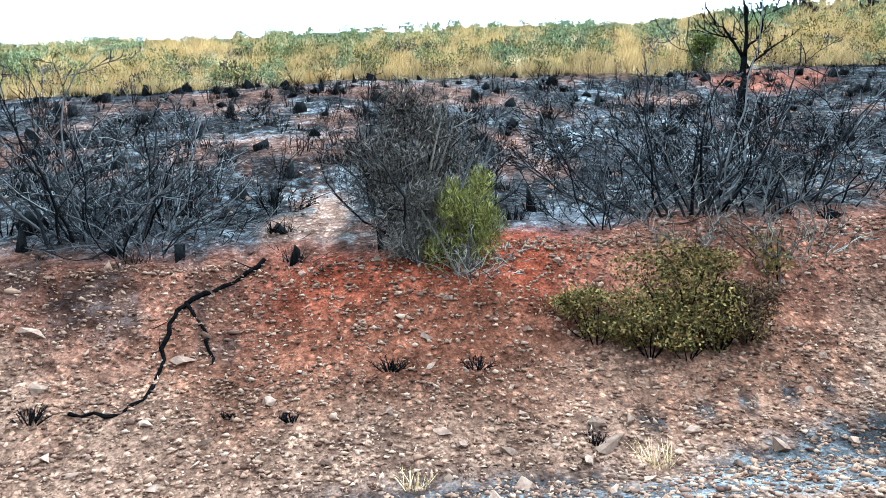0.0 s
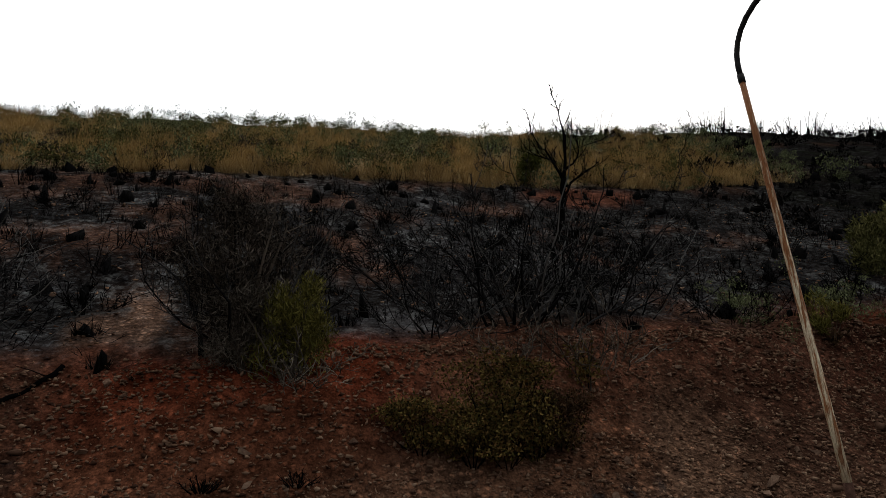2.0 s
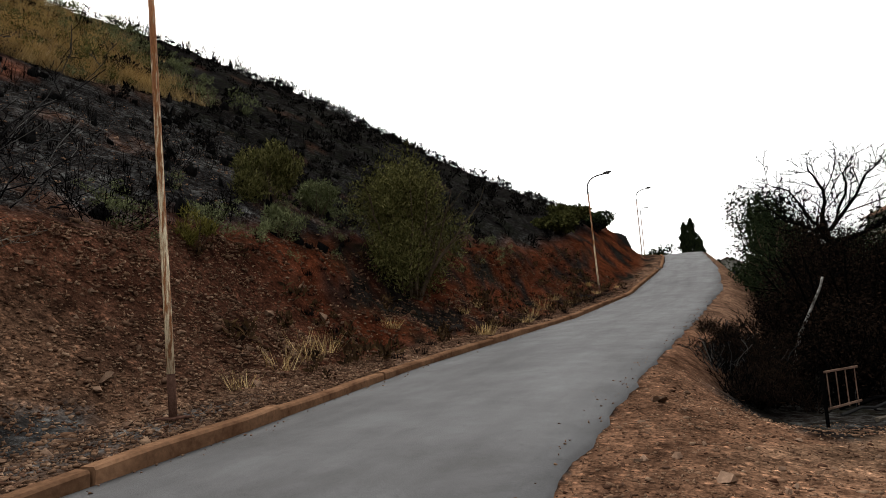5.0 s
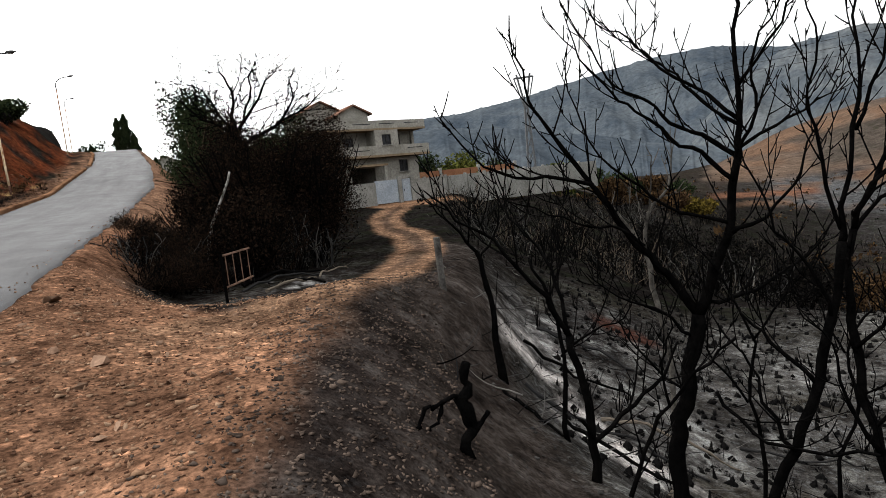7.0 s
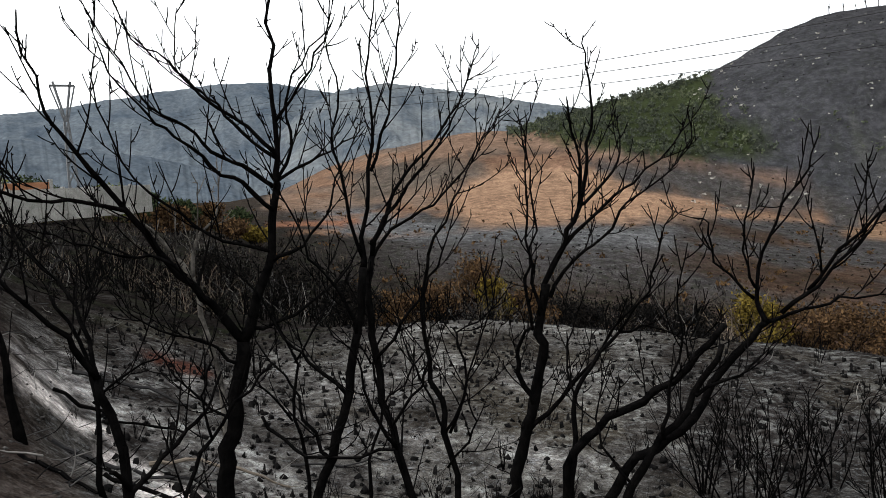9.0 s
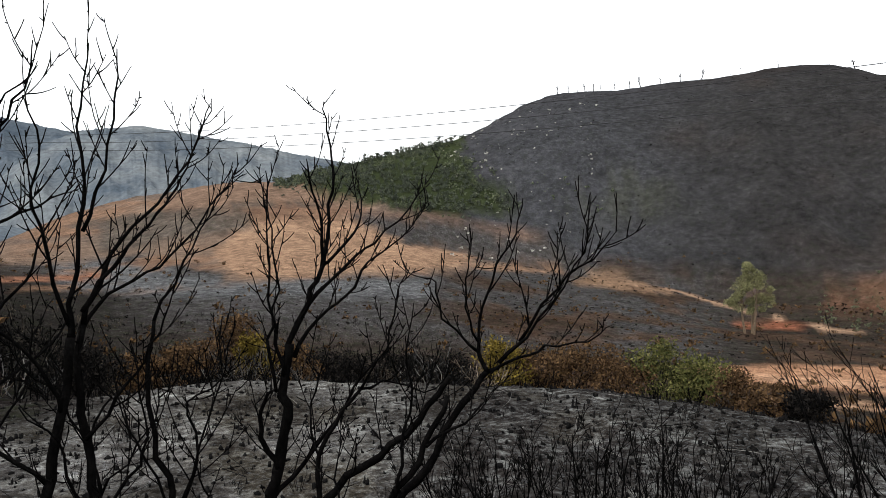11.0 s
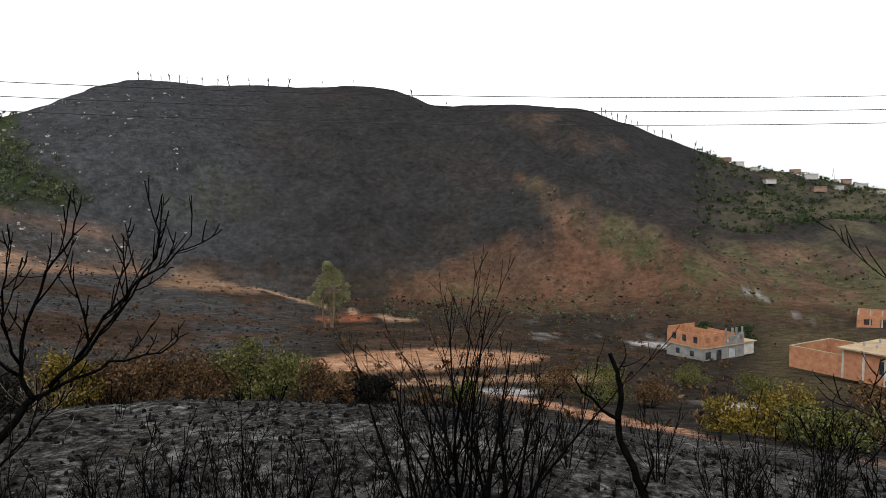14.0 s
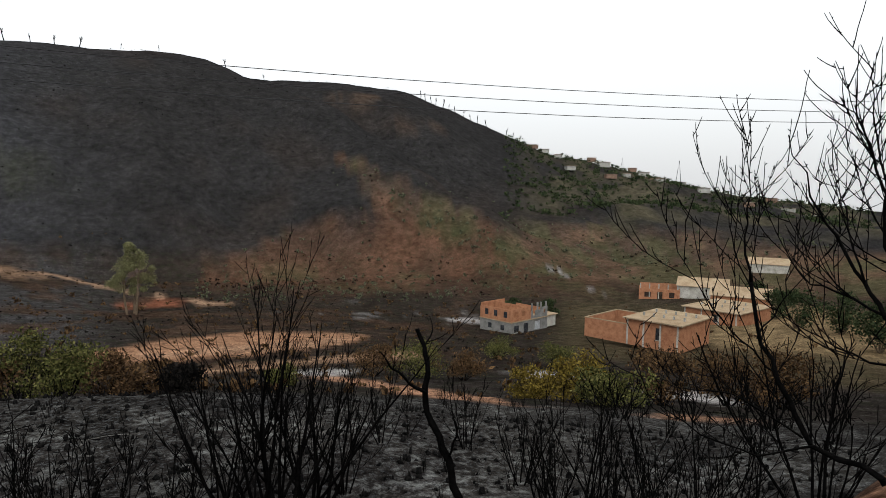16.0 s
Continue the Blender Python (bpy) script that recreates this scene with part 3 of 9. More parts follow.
def spread_stuff(name, shapes, places, scales, turns, material, label, category, tall=None, seed=0):
    """Many alike small things that nobody counts, joined into one mesh."""
    g = np.random.default_rng(seed)
    which = g.integers(0, len(shapes), len(places))
    tall = np.ones(len(places)) if tall is None else tall
    VV, FF, off = [], [], 0
    for k, (v, f) in enumerate(shapes):
        ids = np.nonzero(which == k)[0]
        if not len(ids):
            continue
        c, s = np.cos(turns[ids]), np.sin(turns[ids])
        x = v[None, :, 0] * c[:, None] - v[None, :, 1] * s[:, None]
        y = v[None, :, 0] * s[:, None] + v[None, :, 1] * c[:, None]
        z = v[None, :, 2] * tall[ids][:, None] + 0 * x
        p = np.stack([x, y, z], 2) * scales[ids][:, None, None] + places[ids][:, None, :]
        VV.append(p.reshape(-1, 3))
        FF.append((f[None] + (np.arange(len(ids)) * len(v))[:, None, None] + off).reshape(-1, f.shape[1]))
        off += len(ids) * len(v)
    ob = array_object(name, np.concatenate(VV), np.concatenate(FF), material)
    return tagged(ob, label, category, kind="stuff")


def rock_shape(seed, rough=0.28, corners=11):
    """A small angular stone about 1 across, as arrays of triangles."""
    bm = bmesh.new()
    rng = random.Random(seed)
    size = rng.uniform(0.45, 0.62), rng.uniform(0.33, 0.5), rng.uniform(0.22, 0.36)
    for i in range(corners):
        q = Vector((rng.gauss(0, 1), rng.gauss(0, 1), rng.gauss(0, 1))).normalized() * (1 + rng.uniform(-rough, rough))
        bm.verts.new((q.x * size[0], q.y * size[1], q.z * size[2]))
    res = bmesh.ops.convex_hull(bm, input=bm.verts)
    bmesh.ops.delete(bm, geom=[e for e in res["geom_interior"] if isinstance(e, bmesh.types.BMVert)], context="VERTS")
    bmesh.ops.triangulate(bm, faces=bm.faces)
    bm.verts.index_update()
    v = np.array([tuple(q.co) for q in bm.verts])
    f = np.array([[q.index for q in p.verts] for p in bm.faces])
    bm.free()
    return v, f




# ---- ground: one sheet from underfoot to the horizon ----
def track_line(x):
    """The middle of the dirt track down to the house."""
    return np.interp(x, [5, 7.9, 8.8, 10.4, 16.2, 20.2, 24.3, 28.7, 36, 43.5, 49.9], [-0.2, -1.2, -1.9, -3.0, -5.9, -7.6, -8.6, -9.1, -10.9, -14.1, -18])


def cover_of(x, y, z):
    dx, dy = x - EYE_X, y - EYE_Y
    r = np.hypot(dx, dy)
    a = np.degrees(np.arctan2(dx, dy))
    a = np.where(a < -20, a + 360, a)
    rise = np.degrees(np.arctan2(z - EYE_Z, r))
    n1, n2, n3 = fbm(x / 2.2, y / 2.2, 41), fbm(x / 7, y / 7, 42), fbm(x / 30, y / 30, 43)
    u, v, w = y - road_left(x), road_right(x) - y, berm_edge(x) - y
    col = np.zeros((len(x), 3)) + (0.055, 0.050, 0.047)
    grit = np.zeros((len(x), 3))

    def lay(colour, k, rub=None, ash=None, grow=None):
        k = np.clip(k, 0, 1)
        col[:] = col * (1 - k[:, None]) + np.array(colour) * k[:, None]
        for i, g in enumerate((rub, ash, grow)):
            if g is not None:
                grit[:, i] = grit[:, i] * (1 - k) + g * k
    def between(at, low_e, high_e, soft=0.3, warp=0.5):
        """A patch of the far side between two lines of elevation over bearing, with ragged edges."""
        b = a + 1.5 * warp * n3 + 0.8 * warp * n2
        e = rise + warp * (0.8 * n3 + 0.5 * n2 + 0.3 * n1)
        ends = smooth(at[0], at[0] + 1.0, b) * smooth(at[-1], at[-1] - 1.0, b)
        return ends * smooth(-soft, soft, e - np.interp(b, at, low_e)) * smooth(-soft, soft, np.interp(b, at, high_e) - e)

    bank = (u > 0).astype(float)
    # bank from the foot up
    lay((0.195, 0.118, 0.076), bank, 0.9, 0.1, 0)
    lay((0.235, 0.140, 0.090), bank * smooth(0.8, 1.6, u + 0.5 * n1) * smooth(4.8, 3.9, u), 1.0, 0.0, 0)
    lay((0.22, 0.055, 0.027), bank * smooth(3.2, 4.0, u + 0.9 * n1 + 0.7 * n2) * smooth(5.3, 4.7, u + 0.5 * n1) * (0.45 + 0.55 * smooth(3.0, 1.2, np.abs(x - 0.3 + 1.2 * n2))), 0.45, 0, 0)
    lay((0.185, 0.086, 0.048), bank * smooth(0.1, 0.45, n1 + 0.5 * n2) * smooth(1.2, 2.2, u) * smooth(4.2, 3.4, u) * 0.7, 0.8, 0, 0)
    burnt = bank * smooth(4.6, 5.3, u + 0.7 * n1)
    # dark cut edge at the left: painted shade together with burnt soil
    lay((0.075, 0.043, 0.031), bank * smooth(-1.2, -2.2, x + 0.8 * n1) * smooth(-9, -8, x) * smooth(3.5, 3.9, u + 0.6 * n2) * smooth(5.2, 4.7, u) * smooth(-0.25, 0.1, fbm(x / 0.6, y / 0.35, 58)), 0.6, 0.15, 0)
    lay((0.030, 0.027, 0.0255), burnt, 0.75, 0.5, 0)
    lay((0.080, 0.080, 0.083), burnt * smooth(0.0, 0.35, fbm(x / 1.3, y / 0.8, 45)) * smooth(-0.1, 0.2, n2 + 0.15) * smooth(11, 8, x) * 0.85, 0.5, 1.0, 0)
    lay((0.075, 0.074, 0.077), burnt * smooth(1.0, 0.5, np.hypot((x + 4.0) / 1.9, (y - 10.4) / 0.8) + 0.3 * n1), 0.4, 1.0, 0)
    lay((0.125, 0.124, 0.128), burnt * smooth(1.0, 0.5, np.hypot((x - 2.2) / 1.5, (y - 10.6) / 0.8) + 0.3 * n1), 0.4, 1.0, 0)
    lay((0.125, 0.070, 0.049), burnt * smooth(0.06, 0.30, n1 * 0.6 + n2 * 0.8), 0.9, 0.25, 0)
    lay((0.21, 0.130, 0.09), burnt * smooth(1.0, 0.55, np.hypot((x + 2.0) / 0.8, (y - 11.0) / 2.0) + 0.35 * n1), 1.0, 0.15, 0)
    lay((0.016, 0.015, 0.015), burnt * smooth(0.0, 0.22, fbm(x / 0.7, y / 0.6, 48)) * 0.9, 0.3, 0.25, 0)
    lay((0.015, 0.0135, 0.013), bank * smooth(15, 22, x + 6 * n2 - 0.25 * u) * smooth(5.5, 7, u), 0.4, 0.15, 0.25)
    lay((0.075, 0.042, 0.031), bank * smooth(15, 22, x + 6 * n2 - 0.25 * u) * smooth(0.25, 0.5, fbm(x / 4, y / 2, 51)) * smooth(6, 8, u) * smooth(60, 30, x), 0.6, 0.1, 0.2)
    lay((0.135, 0.041, 0.020), bank * smooth(9, 14, x) * smooth(1.0, 2.0, u + 0.4 * n1) * smooth(6.2, 5.0, u + 0.8 * n1), 0.4, 0, 0.25)
    lay((0.022, 0.018, 0.016), bank * smooth(13, 17, x) * smooth(-0.08, 0.2, fbm(x / 1.8, y / 0.9, 44)) * smooth(0.5, 1.0, u) * smooth(6.2, 5.0, u), 0.2, 0.05, 0.2)
    lay((0.085, 0.040, 0.027), bank * smooth(6, 9, x + 1.5 * n2) * smooth(16, 12, x) * smooth(1.0, 2.0, u + 0.4 * n1) * smooth(5.2, 4.4, u) * 0.8, 0.9, 0, 0)
    grass = bank * smooth(18.6, 20.6, u + 1.8 * n2) * smooth(30, 22, x - 0.35 * (u - 18) + 3 * n2)
    lay((0.40, 0.29, 0.15), grass, 0.3, 0, 0.3)
    lay((0.20, 0.085, 0.055), bank * smooth(1.0, 0.6, np.hypot((x - 13.5) / 3.6, (u - 17.6) / 1.1) + 0.4 * n1), 0.3, 0, 0)
    lay((0.15, 0.155, 0.08), grass * smooth(24, 34, u + 6 * n2), 0.1, 0, 0.4)
    ash_spill = bank * smooth(1.0, 0.75, np.hypot((x - 4.6) / 2.0, (u - 1.5 - 0.12 * (x - 4.6)) / 0.6) + 0.35 * n1)
    lay((0.060, 0.058, 0.056), ash_spill, 0.5, 0.35, 0)
    lay((0.125, 0.124, 0.120), ash_spill * smooth(0.0, 0.25, fbm(x / 0.5, y / 0.35, 54)) * smooth(3.6, 4.6, x), 0.4, 0.7, 0)
    lay((0.040, 0.036, 0.034), bank * smooth(0.35, 0.1, np.abs(u - 1.35 + 0.3 * n1)) * smooth(-2.2, -0.5, x) * smooth(2.4, 1.4, x), 0.5, 0.3, 0)
    lay((0.018, 0.017, 0.017), bank * smooth(0.09, 0.03, np.abs(u - 2.2 - 0.10 * (x - 2.0) + 0.15 * n1)) * smooth(1.6, 2.2, x) * smooth(6.5, 5, x), 0.2, 0.2, 0)
    lay((0.105, 0.10, 0.095), bank * smooth(10, 7, x) * smooth(0.45, 0.1, np.abs(u - 0.8 + 0.3 * n1)) * smooth(-0.1, 0.25, n2 + 0.2 * np.sin(x * 0.7)), 0.5, 0.8, 0)
    # shoulder, mound, track
    low = (v > 0).astype(float)
    lay((0.265, 0.150, 0.094), low * smooth(1.6, 0.4, w), 0.75, 0, 0)
    lay((0.036, 0.030, 0.0275), low * smooth(-0.6, 0.05, w + 0.35 * n1) * smooth(1.2, 3.2, x) * smooth(14, 10, x), 0.1, 0.06, 0)
    lay((0.019, 0.0165, 0.015), low * smooth(8.6, 9.4, x + 0.5 * n1 - 2.6 * smooth(2.3, 1.0, v)) * smooth(0.5, 1.3, v + 0.4 * n1), 0.3, 0.16, 0.2)
    lay((0.062, 0.062, 0.057), low * smooth(1.5, 2.8, w + 0.5 * n1), 0.35, 0.5, 0)
    lay((0.048, 0.041, 0.037), low * smooth(0.2, 1.0, w + 0.4 * n1) * smooth(2.6, 1.6, w + 0.5 * n1) * smooth(1, 3, x), 0.12, 0.08, 0)
    lay((0.021, 0.019, 0.018), low * smooth(11, 16, x + 2 * n2) * smooth(1.2, 2.4, w + 0.5 * n1), 0.3, 0.12, 0.1)
    lay((0.027, 0.026, 0.0255), low * smooth(0.8, 2.4, w + 0.5 * n1) * smooth(146, 172, a + 8 * n2) * (0.6 + 0.4 * smooth(-0.2, 0.3, fbm(x / 3.2, y / 2.2, 56))), 0.4, 0.32, 0)
    field = low * smooth(2.0, 3.2, w + 0.5 * n1) * smooth(18, 13, x)
    lay((0.040, 0.039, 0.038), field * smooth(132, 124, a + 4 * n2), 0.4, 0.45, 0)
    lay((0.105, 0.106, 0.100), field * smooth(124, 132, a + 4 * n2) * smooth(170, 150, a + 8 * n2), 0.3, 0.65, 0)
    lay((0.17, 0.172, 0.168), low * smooth(2.0, 3.2, w + 0.5 * n1) * smooth(172, 150, a + 10 * n2) * smooth(20, 16, r) * smooth(0.02, 0.28, fbm(x / 1.1, y / 0.8, 47) + 0.3 * n1), 0.4, 0.9, 0)
    lay((0.050, 0.047, 0.039), low * smooth(2.6, 3.6, w + 0.5 * n1) * smooth(0.05, 0.35, fbm(x / 2.6, y / 2.6, 55)) * smooth(188, 172, a), 0.3, 0.3, 0)
    lay((0.020, 0.018, 0.017), low * smooth(2.4, 3.4, w + 0.5 * n1) * smooth(0.02, 0.22, fbm(x / 0.9, y / 0.9, 59)) * smooth(190, 170, a) * 0.65, 0.2, 0.1, 0)
    lay((0.75, 0.74, 0.72), low * smooth(0.75, 0.35, np.abs(w - np.interp(x, [5, 6.4, 7.5, 9.6, 12], [5.2, 4.4, 3.45, 2.6, 2.3]) + 0.4 * n1)) * smooth(4.6, 5.8, x) * smooth(13, 10, x) * smooth(-0.12, 0.25, fbm(x / 0.5, y / 0.5, 46)), 0.5, 0.9, 0)
    lay((0.060, 0.026, 0.019), low * smooth(1, 0.6, np.hypot((x - 14.8) / 1.5, (y + 10.9) / 0.8) + 0.4 * n1), 0.4, 0.1, 0)
    for sx_, sy_, sr_ in ((14.7, -2.9, 0.85), (12.0, -6.8, 0.9), (13.6, -8.6, 0.8)):
        lay((0.24, 0.24, 0.24), low * smooth(1, 0.5, np.hypot((x - sx_) / (1.8 * sr_), (y - sy_) / sr_) + 0.5 * n1) * smooth(0.10, 0.30, fbm(x / 0.45, y / 0.3, 61)), 0.5, 0.9, 0)
    # the valley and the far slopes
    val = low * smooth(17, 24, r + 3 * n2)
    lay((0.030, 0.026, 0.024), val * smooth(24, 34, r), 0.2, 0.08, 0.3)
    lay((0.014, 0.0125, 0.012), val * smooth(18, 23, r + 2 * n1) * smooth(146, 132, a + 6 * n2), 0.2, 0.06, 0.3)
    tan_, brown, soot = (0.165, 0.124, 0.095), (0.112, 0.064, 0.043), (0.0270, 0.0268, 0.0285)
    m = low * smooth(60, 75, r)
    j = 0.45 * n3 + 0.25 * n2
    # burnt valley floor: soot, grey ash, bare brown soil
    lay((0.030, 0.024, 0.021), m, 0.1, 0.06, 0.4)
    lay((0.044, 0.042, 0.044), m * smooth(130, 142, a + 8 * j) * smooth(90, 125, r) * smooth(196, 186, a), 0.1, 0.25, 0.35)
    lay((0.043, 0.030, 0.024), m * smooth(0.0, 0.3, fbm(x / 22, y / 22, 49)) * smooth(162, 172, a) * smooth(226, 216, a), 0.1, 0.05, 0.3)
    lay((0.019, 0.0172, 0.0165), m * smooth(150, 138, a) * smooth(190, 150, r), 0.1, 0.06, 0.3)
    # pale ash, with the bluish haze over the flats added into its colour
    lay((0.078, 0.083, 0.089), m * between([137, 141, 148, 160, 168], [-3.6, -4.6, -5.8, -6.6, -7.0], [-1.6, -2.2, -4.4, -5.0, -5.6], 0.5, 0.5), 0.1, 0.5, 0.2)
    # dry fields of the far side
    lay(tan_, m * between([132.5, 138, 143, 151, 156, 162, 165], [-1.6, -2.2, -2.0, -4.4, -4.9, -5.0, -5.1], [-1.0, 1.0, 2.6, 3.7, 3.7, 2.1, 0.7]), 0, 0, 0.06)
    lay((0.11, 0.084, 0.068), m * smooth(0.05, 0.3, fbm(a / 2.5, rise / 0.7, 76)) * smooth(133, 137, a) * smooth(158, 152, a) * smooth(-1.2, -0.4, rise) * 0.7, 0, 0.2, 0.2)
    lay((0.12, 0.090, 0.072), m * between([134, 140, 146, 151, 155, 159], [-0.8, -0.3, -0.6, -1.4, 0.1, -0.4], [-0.2, 0.6, 0.4, -0.4, 1.0, 0.4], 0.25, 0.5), 0, 0, 0.2)
    lay((0.165, 0.103, 0.073), m * between([149, 155, 160, 166], [-0.2, 0.8, 0.3, -0.6], [0.8, 2.0, 1.2, 0.2], 0.4, 0.5), 0, 0, 0.2)
    lay(tan_, m * between([149, 154, 160, 165, 170.5, 176], [-4.6, -4.9, -5.0, -5.2, -4.7, -4.9], [-1.4, -0.1, -0.8, -2.3, -3.9, -4.5], 0.2, 0.35), 0, 0, 0.02)
    lay((0.19, 0.120, 0.080), m * smooth(0.02, 0.3, fbm(a / 4, rise / 0.5, 69)) * smooth(133, 137, a) * smooth(182, 176, a) * smooth(-5.2, -4.6, rise) * smooth(3.6, 2.8, rise) * 0.8, 0, 0, 0.1)
    lay((0.20, 0.125, 0.082), m * between([152, 158, 163], [-3.3, -3.5, -3.8], [-2.7, -2.8, -3.2], 0.25, 0.6), 0, 0, 0.1)
    lay((0.046, 0.042, 0.042), m * between([160, 165, 170, 175, 180], [-0.7, -1.9, -3.3, -4.1, -4.9], [0.6, 0.4, -0.8, -1.9, -3.0], 0.3, 0.5), 0, 0.3, 0.3)
    lay((0.20, 0.130, 0.090), m * between([164, 168, 174, 178], [0.3, -0.5, -1.9, -3.1], [1.0, 0.5, -0.8, -2.2], 0.25, 0.5) * 0.85, 0, 0, 0.2)
    lay((0.170, 0.118, 0.086), m * between([145, 149, 153, 157, 161], [1.0, 1.8, 2.2, 1.7, 1.0], [2.4, 3.7, 4.4, 3.4, 2.0], 0.3, 0.5), 0, 0, 0.05)
    lay((0.085, 0.074, 0.064), m * between([140, 145, 150, 152], [-1.6, -1.2, -0.6, 0.0], [0.6, 1.3, 1.2, 0.6], 0.3, 0.6) * 0.85, 0, 0.1, 0.4)
    lay((0.070, 0.060, 0.052), m * between([138, 144, 150, 156, 161], [0.2, 0.9, 1.3, 1.4, 0.9], [0.6, 1.4, 1.8, 1.8, 1.2], 0.15, 0.5) * 0.8, 0, 0.1, 0.4)
    lay((0.265, 0.178, 0.119), m * between([148.5, 151, 156, 160, 165, 171], [-3.0, -4.2, -4.6, -4.5, -4.5, -4.2], [-2.2, -0.4, 0.5, 0.2, -2.4, -3.2], 0.25, 0.4), 0, 0, 0.04)
    lay((0.23, 0.150, 0.10), m * between([170, 175, 180, 184], [-4.7, -5.0, -5.5, -6.0], [-4.3, -4.6, -5.1, -5.7], 0.15, 0.3), 0, 0, 0.1)
    lay((0.20, 0.135, 0.088), m * between([179, 181.5, 185, 188], [-6.3, -6.5, -6.9, -7.3], [-5.8, -5.7, -6.1, -6.9], 0.15, 0.35), 0, 0, 0.05)
    lay((0.33, 0.225, 0.15), m * smooth(0.12, 0.05, np.abs(rise - np.interp(a, [184, 187, 191, 194.5, 198, 201], [-6.2, -6.8, -8.0, -8.8, -9.6, -9.7]) + 0.15 * n2)) * smooth(183, 185, a) * smooth(202, 200, a), 0, 0, 0)
    lay((0.30, 0.12, 0.07), m * smooth(1, 0.5, np.hypot((a - 194.5) / 2.6, (rise + 9.6) / 0.45) + 0.5 * n2) * 0.8, 0, 0, 0.1)
    lay((0.20, 0.105, 0.068), m * smooth(0.28, 0.14, np.abs(rise - np.interp(a, [133, 137, 141], [-3.2, -3.4, -3.5]) + 0.15 * n2)) * smooth(132.5, 134, a) * smooth(141.5, 140, a), 0, 0, 0)
    # the burnt hill
    slope = m * smooth(180, 235, r)
    soot = np.array(soot)
    on_hill = slope * smooth(-5.4, -4.0, rise + 1.4 * j - np.interp(a, [160, 168, 174, 180, 190, 200], [6.0, 4.6, 3.4, 0.4, -0.6, -0.4]))
    # paler slate flank: haze before the hill, put into the ground colour
    lay((0.040, 0.042, 0.048), on_hill * smooth(160, 172, a + 4 * j), 0, 0.1, 0.2)
    lay(soot, on_hill * smooth(178, 196, a + 8 * j), 0, 0.05, 0.15)
    lay((0.038, 0.030, 0.0265), on_hill * smooth(0.0, 0.45, fbm(x / 45, y / 45, 64)) * smooth(180, 190, a) * 0.45, 0, 0.05, 0.15)
    lay((0.06, 0.065, 0.042), on_hill * smooth(1, 0.4, np.hypot((a - 184) / 5, (rise - 0.5) / 2.6) + 0.8 * n2) * 0.3, 0, 0, 0.5)
    lay((0.032, 0.042, 0.020), slope * between([154, 156, 162, 167, 170, 172, 175], [3.2, 3.2, 1.9, 0.6, 0.4, 0.3, 0.3], [9, 9, 9, 9, 6.0, 3.2, 0.9], 0.4, 1.0), 0, 0, 0.9)
    lay((0.066, 0.043, 0.031), m * smooth(0.16, 0.4, fbm(x / 11, y / 11, 62) + 0.4 * n2) * smooth(162, 170, a) * smooth(226, 216, a) * smooth(80, 100, r) * smooth(-5.6, -7.0, rise) * 0.8, 0.1, 0.05, 0.15)
    lay((0.15, 0.148, 0.146), m * smooth(0.25, 0.45, fbm(x / 6, y / 6, 63)) * smooth(1, 0.6, np.hypot((a - 213) / 10, (rise + 10.6) / 0.9)), 0.1, 0.6, 0.1)
    # the unburnt brown spur below it
    earth = slope * np.maximum(between([198, 201.2, 206.8, 210, 213.8, 215.5], [-9.6] * 6, [-8.0, -5.9, -3.4, -2.9, -2.7, -2.2], 0.4, 0.6),
                               between([209.2, 210.5, 212, 214, 215.5, 218, 222, 227, 233, 236], [2.6, 1.2, -0.6, -2.8, -9.6, -9.6, -9.6, -9.6, -9.6, -9.6], [3.2, 2.6, 1.9, 0.8, 0.3, -0.6, -2.2, -5.0, -8.0, -9.4], 0.4, 0.6))
    lay(brown, earth * (0.55 + 0.45 * smooth(-0.3, 0.3, fbm(x / 18, y / 18, 47))), 0, 0, 0.3)
    lay((0.062, 0.052, 0.044), earth * smooth(-0.6, 0.6, rise - np.interp(a, [198, 207, 214, 222, 230], [-4, -2.6, -1.6, -3.0, -6]) + 1.5 * n2 + 1.2 * n3) * 0.75, 0, 0, 0.4)
    lay((0.150, 0.080, 0.052), earth * smooth(0.05, 0.35, fbm(x / 24, y / 14, 52)) * 0.6, 0, 0, 0.2)
    lay((0.085, 0.082, 0.044), earth * smooth(0.1, 0.4, fbm(x / 13, y / 13, 65) + 0.3 * n1) * 0.6, 0, 0, 0.4)
    lay((0.066, 0.070, 0.038), earth * smooth(1.3, 0.4, np.abs(rise - np.interp(a, [214, 217, 223, 229, 234], [-1, -2.4, -4.8, -7.2, -8.4]) + 1.2 * j)) * smooth(-0.3, 0.2, fbm(x / 7, y / 7, 57)) * smooth(213, 217, a), 0, 0, 0.5)
    beyond = slope * between([224, 228, 233, 238, 246, 254], [-5.0, -7.0, -9.5, -10.0, -10, -10], [-3.2, -3.0, -3.2, -3.4, -3.8, -4.2], 0.7, 0.8)
    lay((0.135, 0.088, 0.060), beyond * (0.5 + 0.4 * smooth(-0.2, 0.3, fbm(x / 15, y / 15, 66))), 0, 0, 0.4)
    lay((0.080, 0.085, 0.046), beyond * smooth(0.0, 0.3, fbm(x / 10, y / 10, 68)) * 0.7, 0, 0, 0.5)
    lay((0.30, 0.30, 0.31), slope * smooth(0.22, 0.08, np.abs(rise - np.interp(a, [227, 230, 233], [-6.0, -7.4, -8.8]) + 0.25 * n1)) * smooth(226, 228, a) * smooth(234, 232.5, a) * smooth(-0.2, 0.2, n1), 0, 0.5, 0.1)
